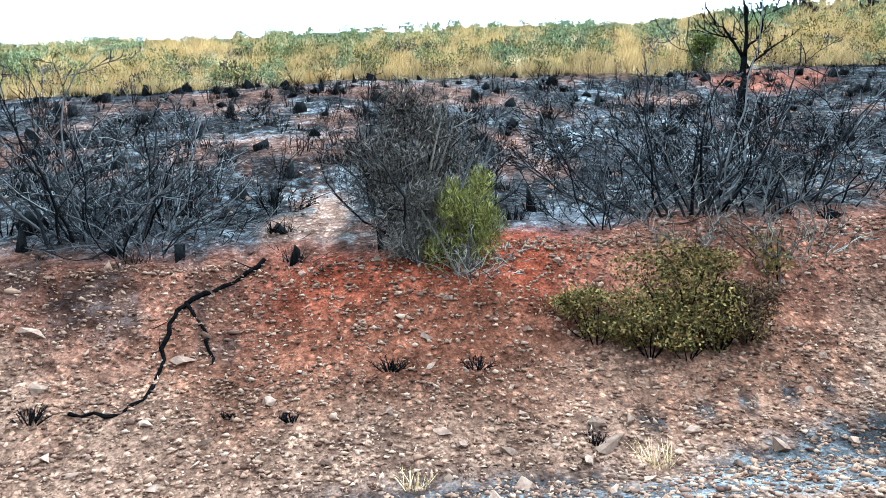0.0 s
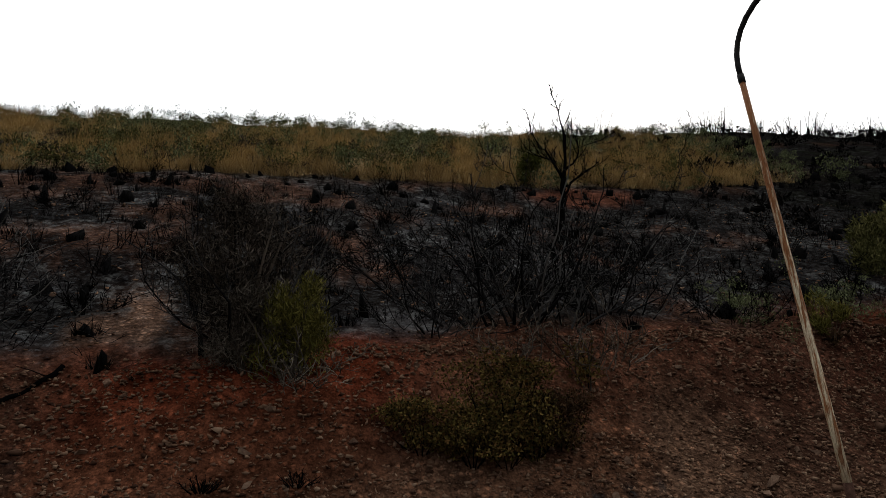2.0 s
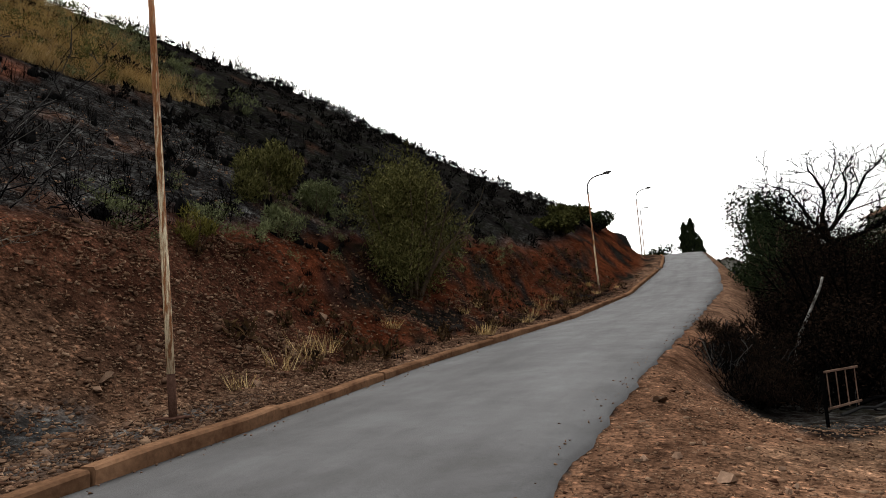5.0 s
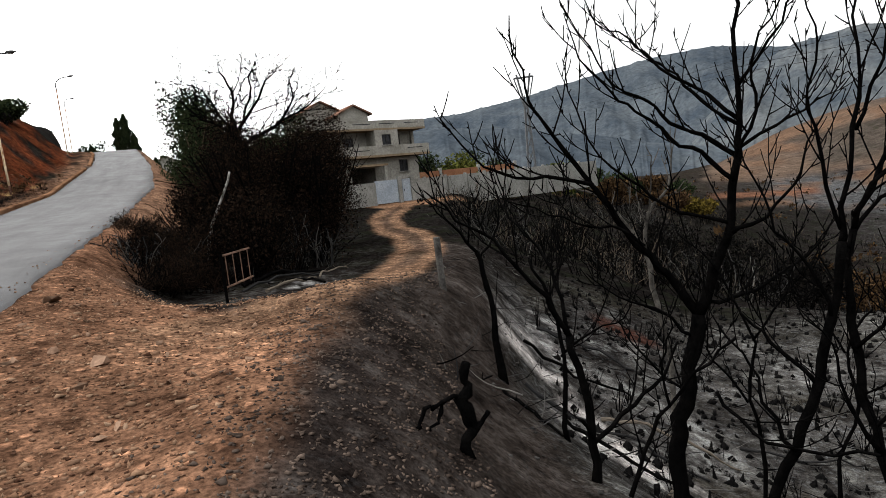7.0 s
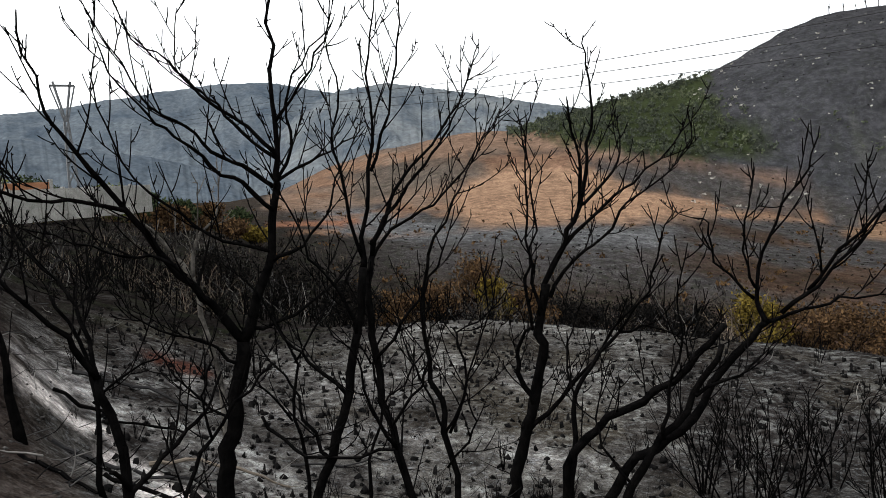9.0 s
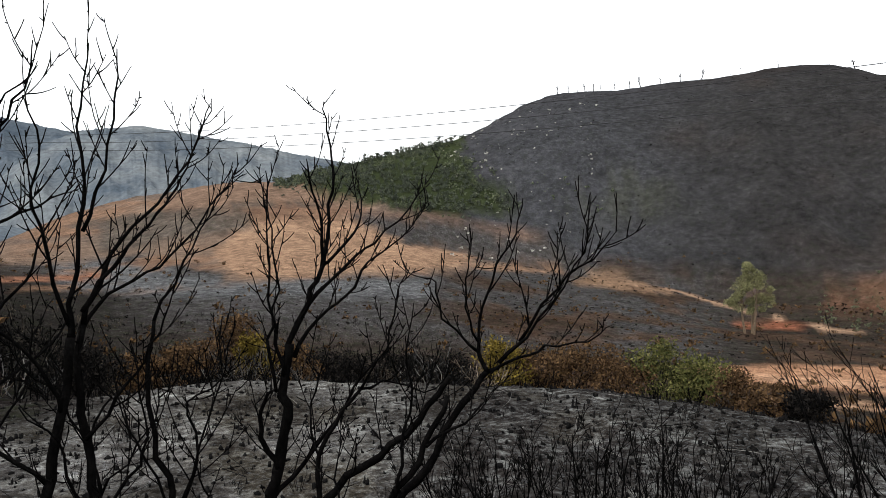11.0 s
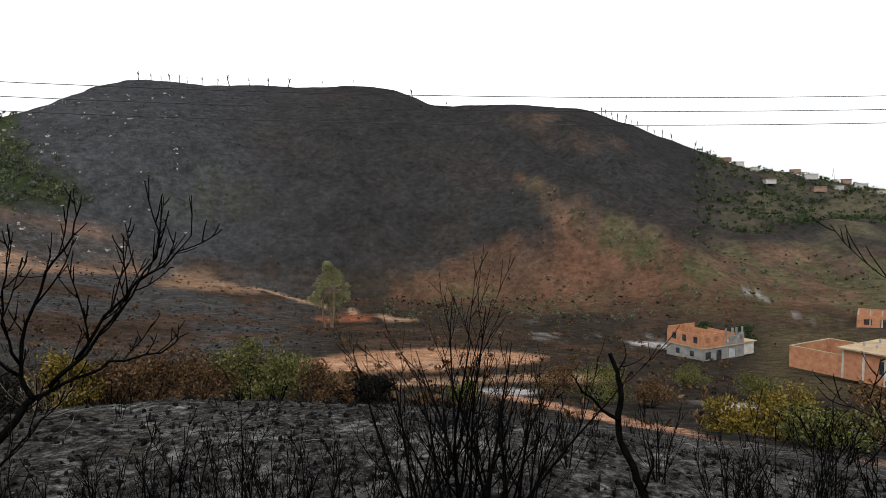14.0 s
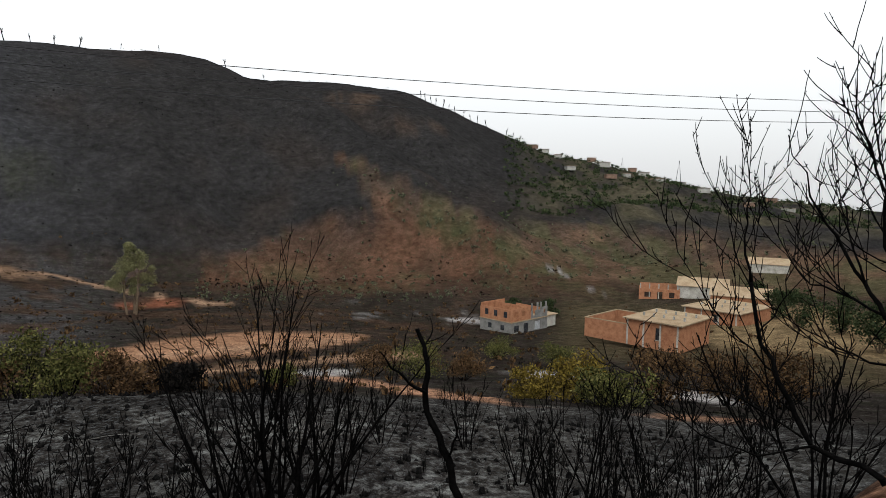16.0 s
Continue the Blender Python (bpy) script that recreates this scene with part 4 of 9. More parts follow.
    lay((0.13, 0.088, 0.062), slope * 0.5 * smooth(1, 0.3, np.hypot((a - 210.5) / 3.2, (rise - 7.6 + j) / 0.6) + 0.5 * n2), 0, 0, 0.2)
    lay((0.08, 0.058, 0.046), slope * 0.5 * smooth(1, 0.3, np.hypot((a - 216.5) / 3.0, (rise - 5.2 + j) / 0.5) + 0.5 * n2), 0, 0, 0.2)
    trk = np.abs(y - track_line(x) + 0.35 * n2)
    half = np.interp(x, [7, 9, 11, 16, 30, 50], [1.1, 0.85, 0.75, 0.72, 0.8, 1.2])
    lay((0.265, 0.165, 0.110), low * smooth(2.6, 1.4, v + 0.5 * n1) * smooth(19, 24, x) * smooth(80, 66, x), 0.7, 0, 0)
    lay((0.265, 0.170, 0.110), low * smooth(half + 0.25, half - 0.1, trk + 0.25 * n1) * smooth(6, 9, x) * smooth(58, 52, x), 0.7, 0, 0)
    lay((0.13, 0.09, 0.066), low * smooth(0.42, 0.18, trk + 0.15 * n1) * smooth(13, 16, x) * smooth(56, 52, x), 0.5, 0, 0.2)
    lay((0.30, 0.185, 0.115), low * smooth(1.0, 0.8, np.hypot((x - 49) / 6, (y + 17) / 4) + 0.2 * n1), 0.6, 0, 0)
    # threshing-floor field and terraces on the valley floor
    lay((0.33, 0.195, 0.12), m * between([188.5, 191, 196, 203, 210, 213], [-13.6, -13.9, -14.2, -14.0, -13.4, -12.9], [-13.3, -12.9, -12.4, -12.2, -12.5, -12.8], 0.12, 0.2), 0, 0, 0.02)
    lay((0.38, 0.25, 0.165), m * between([193, 198, 205, 211], [-13.7, -13.8, -13.6, -13.2], [-13.4, -13.3, -13.0, -12.8], 0.12, 0.3) * 0.7, 0, 0, 0.02)
    lay((0.31, 0.205, 0.135), low * smooth(40, 60, r) * smooth(0.35, 0.2, np.abs(rise - np.interp(a, [193, 199, 209, 218], [-15.3, -15.2, -14.7, -14.3]) + 0.2 * n2)) * smooth(192, 195, a) * smooth(219, 216, a), 0, 0, 0.1)
    lay((0.34, 0.20, 0.13), low * smooth(25, 32, r) * smooth(0.4, 0.2, np.abs(rise - np.interp(a, [208, 215, 225, 233, 246], [-16.0, -17.2, -18.3, -18.6, -17.4]) + 0.3 * n2)) * smooth(206, 210, a) * smooth(248, 242, a), 0.3, 0, 0.15)
    lay((0.085, 0.078, 0.055), slope * smooth(224, 230, a + 4 * j) * smooth(-3.6, -2.4, rise + j) * smooth(-0.4, 0.3, fbm(x / 20, y / 20, 53)), 0, 0, 0.5)
    lay((0.075, 0.062, 0.040), m * smooth(227, 231, a) * smooth(258, 252, a) * smooth(-14.5, -13.5, rise + j) * smooth(-8.5, -10.0, rise + j), 0.1, 0, 0.4)
    lay((0.23, 0.175, 0.10), m * smooth(239, 243, a) * smooth(258, 252, a) * smooth(-12.6, -11.6, rise + j) * smooth(-8.0, -9.0, rise + j), 0.1, 0, 0.25)
    for ash_a, ash_e, wide, deep in ((228, -15.7, 4.5, 0.5), (240, -16.3, 5, 0.45), (209, -15.8, 3.5, 0.35), (221, -11.4, 2.4, 0.35)):
        lay((0.34, 0.335, 0.33), low * smooth(30, 45, r) * smooth(1, 0.5, np.hypot((a - ash_a) / wide, (rise - ash_e) / deep) + 0.5 * n2 + 0.3 * n1), 0, 0.9, 0.1)
    return col * 0.44, grit


def build_ground():
    seen = np.arange(-36, 256, 0.32)
    unseen = np.arange(257, 323, 1.5)
    ang = np.radians(np.concatenate([seen, unseen]))
    rad = np.concatenate([[0.15], 0.5 * 1.031 ** np.arange(0, 300)])
    rad = rad[rad < 4600]
    A, R = np.meshgrid(ang, rad)
    x, y = (EYE_X + R * np.sin(A)).ravel(), (EYE_Y + R * np.cos(A)).ravel()
    z = land(x, y)
    z = np.where(R.ravel() > 1500, np.minimum(z, 0), z)
    n, m = len(ang), len(rad)
    i, jj = np.meshgrid(np.arange(m - 1), np.arange(n), indexing="ij")
    j2 = (jj + 1) % n
    quads = np.stack([i * n + jj, (i + 1) * n + jj, (i + 1) * n + j2, i * n + j2], -1).reshape(-1, 4)[:, ::-1]
    ob = array_object("ground", np.stack([x, y, z], 1), quads, GROUND, True)
    col, grit = cover_of(x, y, z)
    plain = 1 - 0.5 * smooth(160, 280, R.ravel())
    for name, c in (("cover", col), ("grit", grit)):
        at = ob.data.color_attributes.new(name, "FLOAT_COLOR", "POINT")
        at.data.foreach_set("color", np.concatenate([c, plain[:, None]], 1).astype(np.float32).ravel())
    return tagged(ob, "burnt stony hillside and ash-covered valley floor", "ground", kind="structure")


GROUND_SHEET = build_ground()


# ---- road and kerb ----
def build_road():
    xs = np.concatenate([np.arange(-60, 0, 2.0), np.arange(0, 40, 0.5), np.arange(40, 118, 1.5)])
    V, F = [], []
    for x in xs:
        l, r, z = float(road_left(x)), float(road_right(x)), float(road_level(x))
        l, r = l - 0.18, r + 0.04 * math.sin(x * 2.3) + 0.04 * math.sin(x * 5.1 + 1)
        for k in range(9):
            yy = mix(r, l, k / 8)
            crown = 0.05 * (1 - (k / 4 - 1) ** 2)
            V.append((x, yy, z + crown))
        V.append((x, r - 0.05, z - 0.14))
        V.append((x, l + 0.02, z - 0.14))
    w = 11
    for i in range(len(xs) - 1):
        a, b = i * w, (i + 1) * w
        for k in range(8):
            F.append((a + k, b + k, b + k + 1, a + k + 1))
        F.append((a + 9, b + 9, b, a))
        F.append((a + 8, b + 8, b + 10, a + 10))
    return tagged(mesh_object("road", V, F, ASPHALT, shade=True), "worn grey asphalt road climbing past a burnt bank", "road", kind="structure")


build_road()


def build_kerb():
    top = tagged(new("kerb"), "earth-stained cast concrete kerb along the road", "kerb", kind="structure")
    x = -22.0
    rng = random.Random(4)
    while x < 72:
        ln = rng.choice([2.5, 3.0, 3.5])
        if rng.random() > 0.08 or x < 12:
            V, F = [], []
            n = 5
            lift, off = rng.uniform(-0.02, 0.025), rng.uniform(-0.02, 0.02)
            for i in range(n):
                xx = x + 0.015 + (ln - 0.03) * i / (n - 1)
                l, z = float(road_left(xx)) - 0.17 + off, float(road_level(xx)) + lift
                h = 0.15 + rng.uniform(-0.015, 0.015)
                V += [(xx, l, z - 0.15), (xx, l, z + h - 0.03), (xx, l + 0.03, z + h), (xx, l + 0.21, z + h), (xx, l + 0.24, z + h - 0.03), (xx, l + 0.24, z - 0.15)]
            for i in range(n - 1):
                a, b = i * 6, (i + 1) * 6
                for k in range(5):
                    F.append((a + k, a + k + 1, b + k + 1, b + k))
            F += [(5, 4, 3, 2, 1, 0), tuple((n - 1) * 6 + k for k in range(6))]
            mesh_object("kerb_block", V, F, KERB, top)
        x += ln
    return top


build_kerb()


# ---- far ridges, beyond the valley ----
def far_ridge(name, bearings, heights, dist, material, label, seed, rough):
    a = np.linspace(bearings[0], bearings[-1], 700)
    el = np.interp(a, bearings, heights) + fbm(a / 2.2, a * 0, seed, 5) * rough + np.maximum(fbm(a / 0.35, a * 0, seed + 9, 3), 0) * 0.13
    top = EYE_Z + dist * np.tan(np.radians(el))
    V = []
    m = 26
    for i in range(m):
        k = i / (m - 3)
        d = dist * mix(0.6, 1.0, min(k, 1)) * (1 + max(0, k - 1) * 3)
        z = mix(-90, top, min(k, 1) ** 0.9) - max(0, k - 1) * dist * 0.4
        fold = fbm(a / 3.1 + 0.35 * k * 9, a * 0 + k * 2.6, seed + 3, 5)
        z = z - np.abs(fold) * dist * 0.03 * min(1, (1 - min(k, 1)) * 5)
        V.append(np.stack([EYE_X + d * np.sin(np.radians(a)), EYE_Y + d * np.cos(np.radians(a)), z], 1))
    n = len(a)
    i, jj = np.meshgrid(np.arange(m - 1), np.arange(n - 1), indexing="ij")
    q = np.stack([i * n + jj, i * n + jj + 1, (i + 1) * n + jj + 1, (i + 1) * n + jj], -1).reshape(-1, 4)
    return tagged(array_object(name, np.concatenate(V), q, material, True), label, "mountain", kind="structure")


# the ridges look hazy only through their tinted materials
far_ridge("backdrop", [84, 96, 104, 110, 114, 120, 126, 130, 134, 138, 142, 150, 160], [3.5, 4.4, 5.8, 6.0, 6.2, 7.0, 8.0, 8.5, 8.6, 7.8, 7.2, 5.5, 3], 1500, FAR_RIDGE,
          "mountain tinted blue-grey for haze, with burnt flanks", 61, 0.10)
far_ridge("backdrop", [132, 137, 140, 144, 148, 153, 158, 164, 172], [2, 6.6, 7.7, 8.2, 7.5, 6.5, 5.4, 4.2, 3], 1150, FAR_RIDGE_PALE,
          "ridge of dry pasture and scrub, paled for haze", 67, 0.08)
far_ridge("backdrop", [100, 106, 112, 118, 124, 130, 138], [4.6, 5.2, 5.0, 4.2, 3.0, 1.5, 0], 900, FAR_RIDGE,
          "dark wooded spur tinted for blue haze", 71, 0.1)


# ---- kinds of plants ----
def bend(rng, pts, k=3, jitter=0.012):
    """A smooth crooked line through the points."""
    p = [Vector(q) for q in pts]
    out = []
    for i in range(len(p) - 1):
        a, b, c, d = p[max(i - 1, 0)], p[i], p[i + 1], p[min(i + 2, len(p) - 1)]
        for s in range(k):
            t = s / k
            q = 0.5 * (2 * b + (c - a) * t + (2 * a - 5 * b + 4 * c - d) * t * t + (3 * b - a - 3 * c + d) * t**3)
            if out:
                q += Vector((rng.uniform(-1, 1), rng.uniform(-1, 1), rng.uniform(-1, 1))) * jitter * (b - c).length * 3
            out.append(q)
    return out + [p[-1]]


def burnt_tree(label, limbs, material, seed, gap=0.21, reach=0.62, stout=0.95, level=2, fine=1.0, up=0.12):
    rng = random.Random(seed)
    root = Vector(limbs[0][0][0])
    ground = drop(root.x, root.y)
    top = thing("burnt_tree", (root.x, root.y, ground), label, "tree", "burnt trees")
    base = Vector((root.x, root.y, ground))
    tv, tf = [], []
    for n, (pts, r0, r1) in enumerate(limbs):
        pts = [Vector(q) - base for q in pts]
        if n == 0:
            pts[0].z = min(pts[0].z, 0) - 0.15
        line = bend(rng, pts, 3, 0.02)
        V, F = [], []
        m = len(line) - 1
        radii = [stout * mix(r0, r1, (i / m) ** 0.8) * rng.uniform(0.9, 1.12) for i in range(m + 1)]
        if n == 0:
            radii[0], radii[1] = radii[0] * 1.45, radii[1] * 1.15
        tube(V, F, line, radii, 8 if r0 > 0.04 else 6)
        mesh_object("trunk" if n == 0 else "limb", V, F, material, top, shade=True)
        far = max(1.0, (root - Vector((0, 0, 1.5))).length / 8)
        if n or len(limbs) < 3:
            ramify(tv, tf, rng, line, r0 * stout, r1 * stout, level, gap, reach, 0.0068 * fine * far ** 0.8, up=up)
        else:
            ramify(tv, tf, rng, line, r0 * 0.4, r1 * 0.4, 1, gap * 3, reach, 0.0068 * fine * far ** 0.8, 0.4)
    tagged(mesh_object("twig_mass", tv, tf, material, top), kind="stuff")
    return top


def burnt_shrub(place, height, spread, stems, seed, label, material=None, level=2, thin=0.0035, twigs=5, flat=0.5, group="burnt shrubs", name="burnt_shrub", fan=1.0, straight=False, wood=None):
    """A leafless shrub: crooked boughs from a wide stool, or straight shoots, and a tangle of twigs."""
    rng = random.Random(seed)
    material = material or CHAR
    top = thing(name, place, label, "shrub", group)
    V, F, tv, tf = [], [], [], []
    crook, lift = (0.10, 0.05) if straight else (0.34, 0.05)
    for s in range(stems):
        an = 2 * math.pi * (s + rng.random()) / stems
        out = rng.uniform(0.1, 1.2 if straight else 1.4) * fan
        d = Vector((math.cos(an) * out * spread / height, math.sin(an) * out * spread / height, 1.0))
        ln = height * rng.uniform(0.55, 1.05) * math.sqrt(1 + (out * spread / height) ** 2) * 0.85
        p = Vector((math.cos(an), math.sin(an), 0)) * spread * (0.14 if straight else 0.38) * rng.random()
        p.z = -0.1 - 0.25 * p.length
        line = wander(rng, p, d, ln, 8, crook, lift)
        r = height * rng.uniform(0.006, 0.012) * (0.85 if straight else 1.0)
        tube(V, F, line, [mix(r, thin, i / 8) for i in range(9)], 5)
        if straight:
            sprout(tv, tf, rng, line, r, level, 0.5, twigs, flat, 0.13, 0.09, 4, thin, 0.2, 5)
        else:
            sprout(tv, tf, rng, line, r, level, 1.0, twigs, flat, 0.32, 0.05, 3, thin, 0.12, 4)
    tagged(mesh_object("branchwork", V, F, wood or material, top), kind="stuff")
    tagged(mesh_object("twig_mass", tv, tf, material, top), kind="stuff")
    return top


def leafy_bush(place, size, count, leaf, seed, label, material, wood=None, lumps=14, category="bush", group="", name="bush", stems=7, upright=0.3, hollow=0.35, turn=0.0, narrow=0.5):
    """A bush or a small tree: bent stems and an uneven crown of many leaves. size: half width, half depth, height."""
    rng = random.Random(seed)
    top = thing(name, place, label, category, group, turn)
    sx, sy, h = size
    V, F = [], []
    for s in range(stems):
        an = 2 * math.pi * (s + rng.random()) / stems
        line = wander(rng, (0.05 * math.cos(an) * sx, 0.05 * math.sin(an) * sy, -0.1), (math.cos(an) * sx * 0.6, math.sin(an) * sy * 0.6, h * 0.75), h * 0.85, 6, 0.14, 0.02)
        tube(V, F, line, [mix(h * 0.016, h * 0.003, i / 6) for i in range(7)], 5)
        sprout(V, F, rng, line, h * 0.01, 1, 0.8, 4, 0.4, 0.15, 0.05, 3, h * 0.0025, 0.3, 4)
    tagged(mesh_object("branchwork", V, F, wood or BARK, top), kind="stuff")
    v, f = leaves(rng, count, (0, 0, h * 0.55), (sx, sy, h * 0.5), leaf, hollow, upright, lumps, seed, narrow)
    v[:, 2] = np.maximum(v[:, 2], 0.02)
    crown = array_object("crown", v, f, material)
    crown.parent = top
    return top


def twig_shape(seed, stems, height, spread, thin=0.006, kids=3):
    """A clump of burnt shoots as arrays of four-cornered faces."""
    rng = random.Random(seed)
    V, F = [], []
    for s in range(stems):
        an = rng.uniform(0, 2 * math.pi)
        o = rng.uniform(0.1, 1) * spread
        line = wander(rng, (math.cos(an) * o * 0.3, math.sin(an) * o * 0.3, -0.05), (math.cos(an) * o, math.sin(an) * o, height), height * rng.uniform(0.5, 1.1), 3, 0.18, 0.03)
        tube(V, F, line, [mix(thin * 1.6, thin * 0.6, i / 3) for i in range(4)], 3)
        sprout(V, F, rng, line, thin, 1, 0.7, kids, 0.45, 0.15, 0.08, 3, thin * 0.6, 0.3, 3)
    F = [f for f in F if len(f) == 4]
    return np.array([tuple(v) for v in V]), np.array(F)


def on_land(x, y, sink=0.0):
    x, y = np.asarray(x, float), np.asarray(y, float)
    return np.stack([x, y, land(x, y) - sink], 1)


def hull_shape(seed, lump=0.3, flat=0.7):
    v, f = rock_shape(seed, lump)
    return v * np.array((1, 1, flat / 0.55)), f


# ---- kinds of built things ----
def panel(parent, name, material, x0, x1, y0, y1, z0, z1, label="", bevel=0.0):
    return part(name, box_bm(x1 - x0, y1 - y0, z1 - z0, (x0 + x1) / 2, (y0 + y1) / 2, (z0 + z1) / 2, bevel), material, parent, label)


def wall_with_holes(parent, material, x0, x1, y0, y1, z0, z1, holes, name="wall"):
    """A wall along x with openings (x0, x1, z0, z1), built of the pieces round them in one mesh."""
    bm = bmesh.new()
    xs = sorted({x0, x1, *[h[0] for h in holes], *[h[1] for h in holes]})
    zs = sorted({z0, z1, *[min(max(h[2], z0), z1) for h in holes], *[min(max(h[3], z0), z1) for h in holes]})
    solid = {(i, k) for i in range(len(xs) - 1) for k in range(len(zs) - 1) if not any(h[0] < (xs[i] + xs[i + 1]) / 2 < h[1] and h[2] < (zs[k] + zs[k + 1]) / 2 < h[3] for h in holes)}
    corner = {}
    def vert(i, y, k):
        if (i, y, k) not in corner:
            corner[i, y, k] = bm.verts.new((xs[i], y, zs[k]))
        return corner[i, y, k]
    for i, k in solid:
        bm.faces.new([vert(i, y0, k), vert(i + 1, y0, k), vert(i + 1, y0, k + 1), vert(i, y0, k + 1)])
        bm.faces.new([vert(i, y1, k), vert(i, y1, k + 1), vert(i + 1, y1, k + 1), vert(i + 1, y1, k)])
        for di, dk, p, q in ((-1, 0, (i, k), (i, k + 1)), (1, 0, (i + 1, k + 1), (i + 1, k)), (0, -1, (i + 1, k), (i, k)), (0, 1, (i, k + 1), (i + 1, k + 1))):
            if (i + di, k + dk) not in solid:
                bm.faces.new([vert(p[0], y0, p[1]), vert(q[0], y0, q[1]), vert(q[0], y1, q[1]), vert(p[0], y1, p[1])])
    bmesh.ops.recalc_face_normals(bm, faces=bm.faces)
    return part(name, bm, material, parent)


def window(parent, x0, x1, y, z0, z1, depth=0.12):
    """A dark pane in a frame, set back in its opening, with a sill."""
    pane = panel(parent, "window", GLASS_DARK, x0, x1, y + depth, y + depth + 0.03, z0, z1)
    t = 0.06
    bm = bmesh.new()
    for a, b, c, d in ((x0, x0 + t, z0, z1), (x1 - t, x1, z0, z1), (x0 + t, x1 - t, z0, z0 + t), (x0 + t, x1 - t, z1 - t, z1), ((x0 + x1) / 2 - t / 2, (x0 + x1) / 2 + t / 2, z0 + t, z1 - t)):
        box_bm(b - a, 0.05, d - c, (a + b) / 2, y + depth - 0.03, (c + d) / 2, 0, bm)
    part("frame", bm, POST_DARK, pane)
    part("sill", box_bm(x1 - x0 + 0.2, 0.16, 0.07, (x0 + x1) / 2, y - 0.03, z0 - 0.04), RENDER_GREY, pane)
    return pane


def street_lamp(place, lean, label, turn=0.0):
    top = thing("street_lamp", place, label, "street lamp", "street lamps along the road", turn)
    rng = random.Random(5)
    def shaft(name, material, pts, radii, sides=12):
        V, F = [], []
        tube(V, F, pts, radii, sides)
        return mesh_object(name, V, F, material, top, shade=True)
    dx, dy = lean
    at_ = lambda z: (dx * z, dy * z, z)
    part("base_plate", box_bm(0.34, 0.34, 0.03, 0, 0, 0.02, 0.006), POST_RUST, top)
    shaft("lower_shaft", POST_RUST, [at_(-0.2), at_(0.6)], [0.054, 0.054])
    shaft("shaft", POST_PAINT, [at_(0.6 + 5.6 * i / 6) for i in range(7)], [0.053, 0.052, 0.051, 0.049, 0.047, 0.045, 0.043])
    shaft("collar", POST_DARK, [at_(6.16), at_(6.30)], [0.052, 0.052])
    arm = []
    for i in range(9):
        k = i / 8
        arm.append((dx * 6.3, dy * 6.3 + 0.06 * math.sin(k * math.pi) - 1.05 * k**2.2, 6.28 + 0.95 * math.sin(k * math.pi / 2)))
    shaft("arm", POST_DARK, arm, [0.042] * 9, 10)
    end = Vector(arm[-1])
    bm = bmesh.new()
    for i, (w, h) in enumerate(((0.05, 0.05), (0.11, 0.08), (0.12, 0.07), (0.05, 0.03))):
        for sx, sz in ((-1, -0.6), (1, -0.6), (0.8, 1), (-0.8, 1)):
            bm.verts.new((end.x + sx * w, end.y + 0.05 - 0.16 * i, end.z + 0.02 + sz * h + 0.02 * i))
    bm.verts.ensure_lookup_table()
    for i in range(3):
        for k in range(4):
            bm.faces.new([bm.verts[i * 4 + k], bm.verts[i * 4 + (k + 1) % 4], bm.verts[i * 4 + 4 + (k + 1) % 4], bm.verts[i * 4 + 4 + k]])
    bm.faces.new([bm.verts[k] for k in (3, 2, 1, 0)])
    bm.faces.new([bm.verts[12 + k] for k in range(4)])
    head = part("lamp_head", bm, POST_DARK, top)
    part("lens", box_bm(0.15, 0.24, 0.02, end.x, end.y - 0.2, end.z - 0.02, 0.006), RENDER_WHITE, head)
    return top


# ---- burnt trees: trunk and limbs by their bends, twigs grown from them ----
BOUGHS = []
BOUGHS.append(([(5.21, -3.91, -1.17), (5.20, -3.92, -0.92), (5.23, -3.87, -0.40), (5.27, -3.81, 0.04)], 0.05, 0.034))
BOUGHS.append(([(5.27, -3.81, 0.04), (5.26, -3.66, 0.34), (5.26, -3.47, 0.56), (5.30, -3.19, 0.96), (5.32, -2.91, 1.17), (5.33, -2.66, 1.42)], 0.032, 0.006))
BOUGHS.append(([(5.20, -3.92, -0.92), (5.22, -4.13, -0.81), (5.16, -4.45, -0.59), (5.12, -4.70, -0.42), (5.16, -4.86, -0.19)], 0.028, 0.01))
BOUGHS.append(([(5.27, -3.81, 0.04), (5.44, -3.83, 0.48), (5.65, -3.77, 0.82), (5.88, -3.66, 1.08), (6.05, -3.68, 1.43), (6.23, -3.66, 1.79)], 0.02, 0.005))
BOUGHS.append(([(5.20, -3.92, -0.92), (5.10, -3.80, -0.72), (5.00, -3.67, -0.60)], 0.025, 0.015))
burnt_tree('slender charred tree leaning over the ash slope', BOUGHS, CHAR, 1)
BOUGHS = []
BOUGHS.append(([(5.78, -5.37, -2.02), (5.84, -5.29, -1.73), (5.78, -5.36, -1.23), (5.72, -5.45, -0.67), (5.64, -5.54, -0.12)], 0.098, 0.075))
BOUGHS.append(([(5.64, -5.54, -0.12), (5.52, -5.68, 0.30), (5.41, -5.80, 0.77), (5.34, -5.87, 1.30), (5.31, -5.91, 1.71), (5.31, -5.90, 2.28), (5.29, -5.92, 2.79), (5.26, -5.95, 3.45)], 0.066, 0.012))
BOUGHS.append(([(5.64, -5.54, -0.12), (5.72, -5.27, 0.30), (5.78, -4.99, 0.63), (5.83, -4.73, 1.06), (5.86, -4.48, 1.41), (5.87, -4.23, 1.77), (5.85, -4.03, 2.05), (5.80, -3.89, 2.38), (5.73, -3.79, 2.87)], 0.05, 0.006))
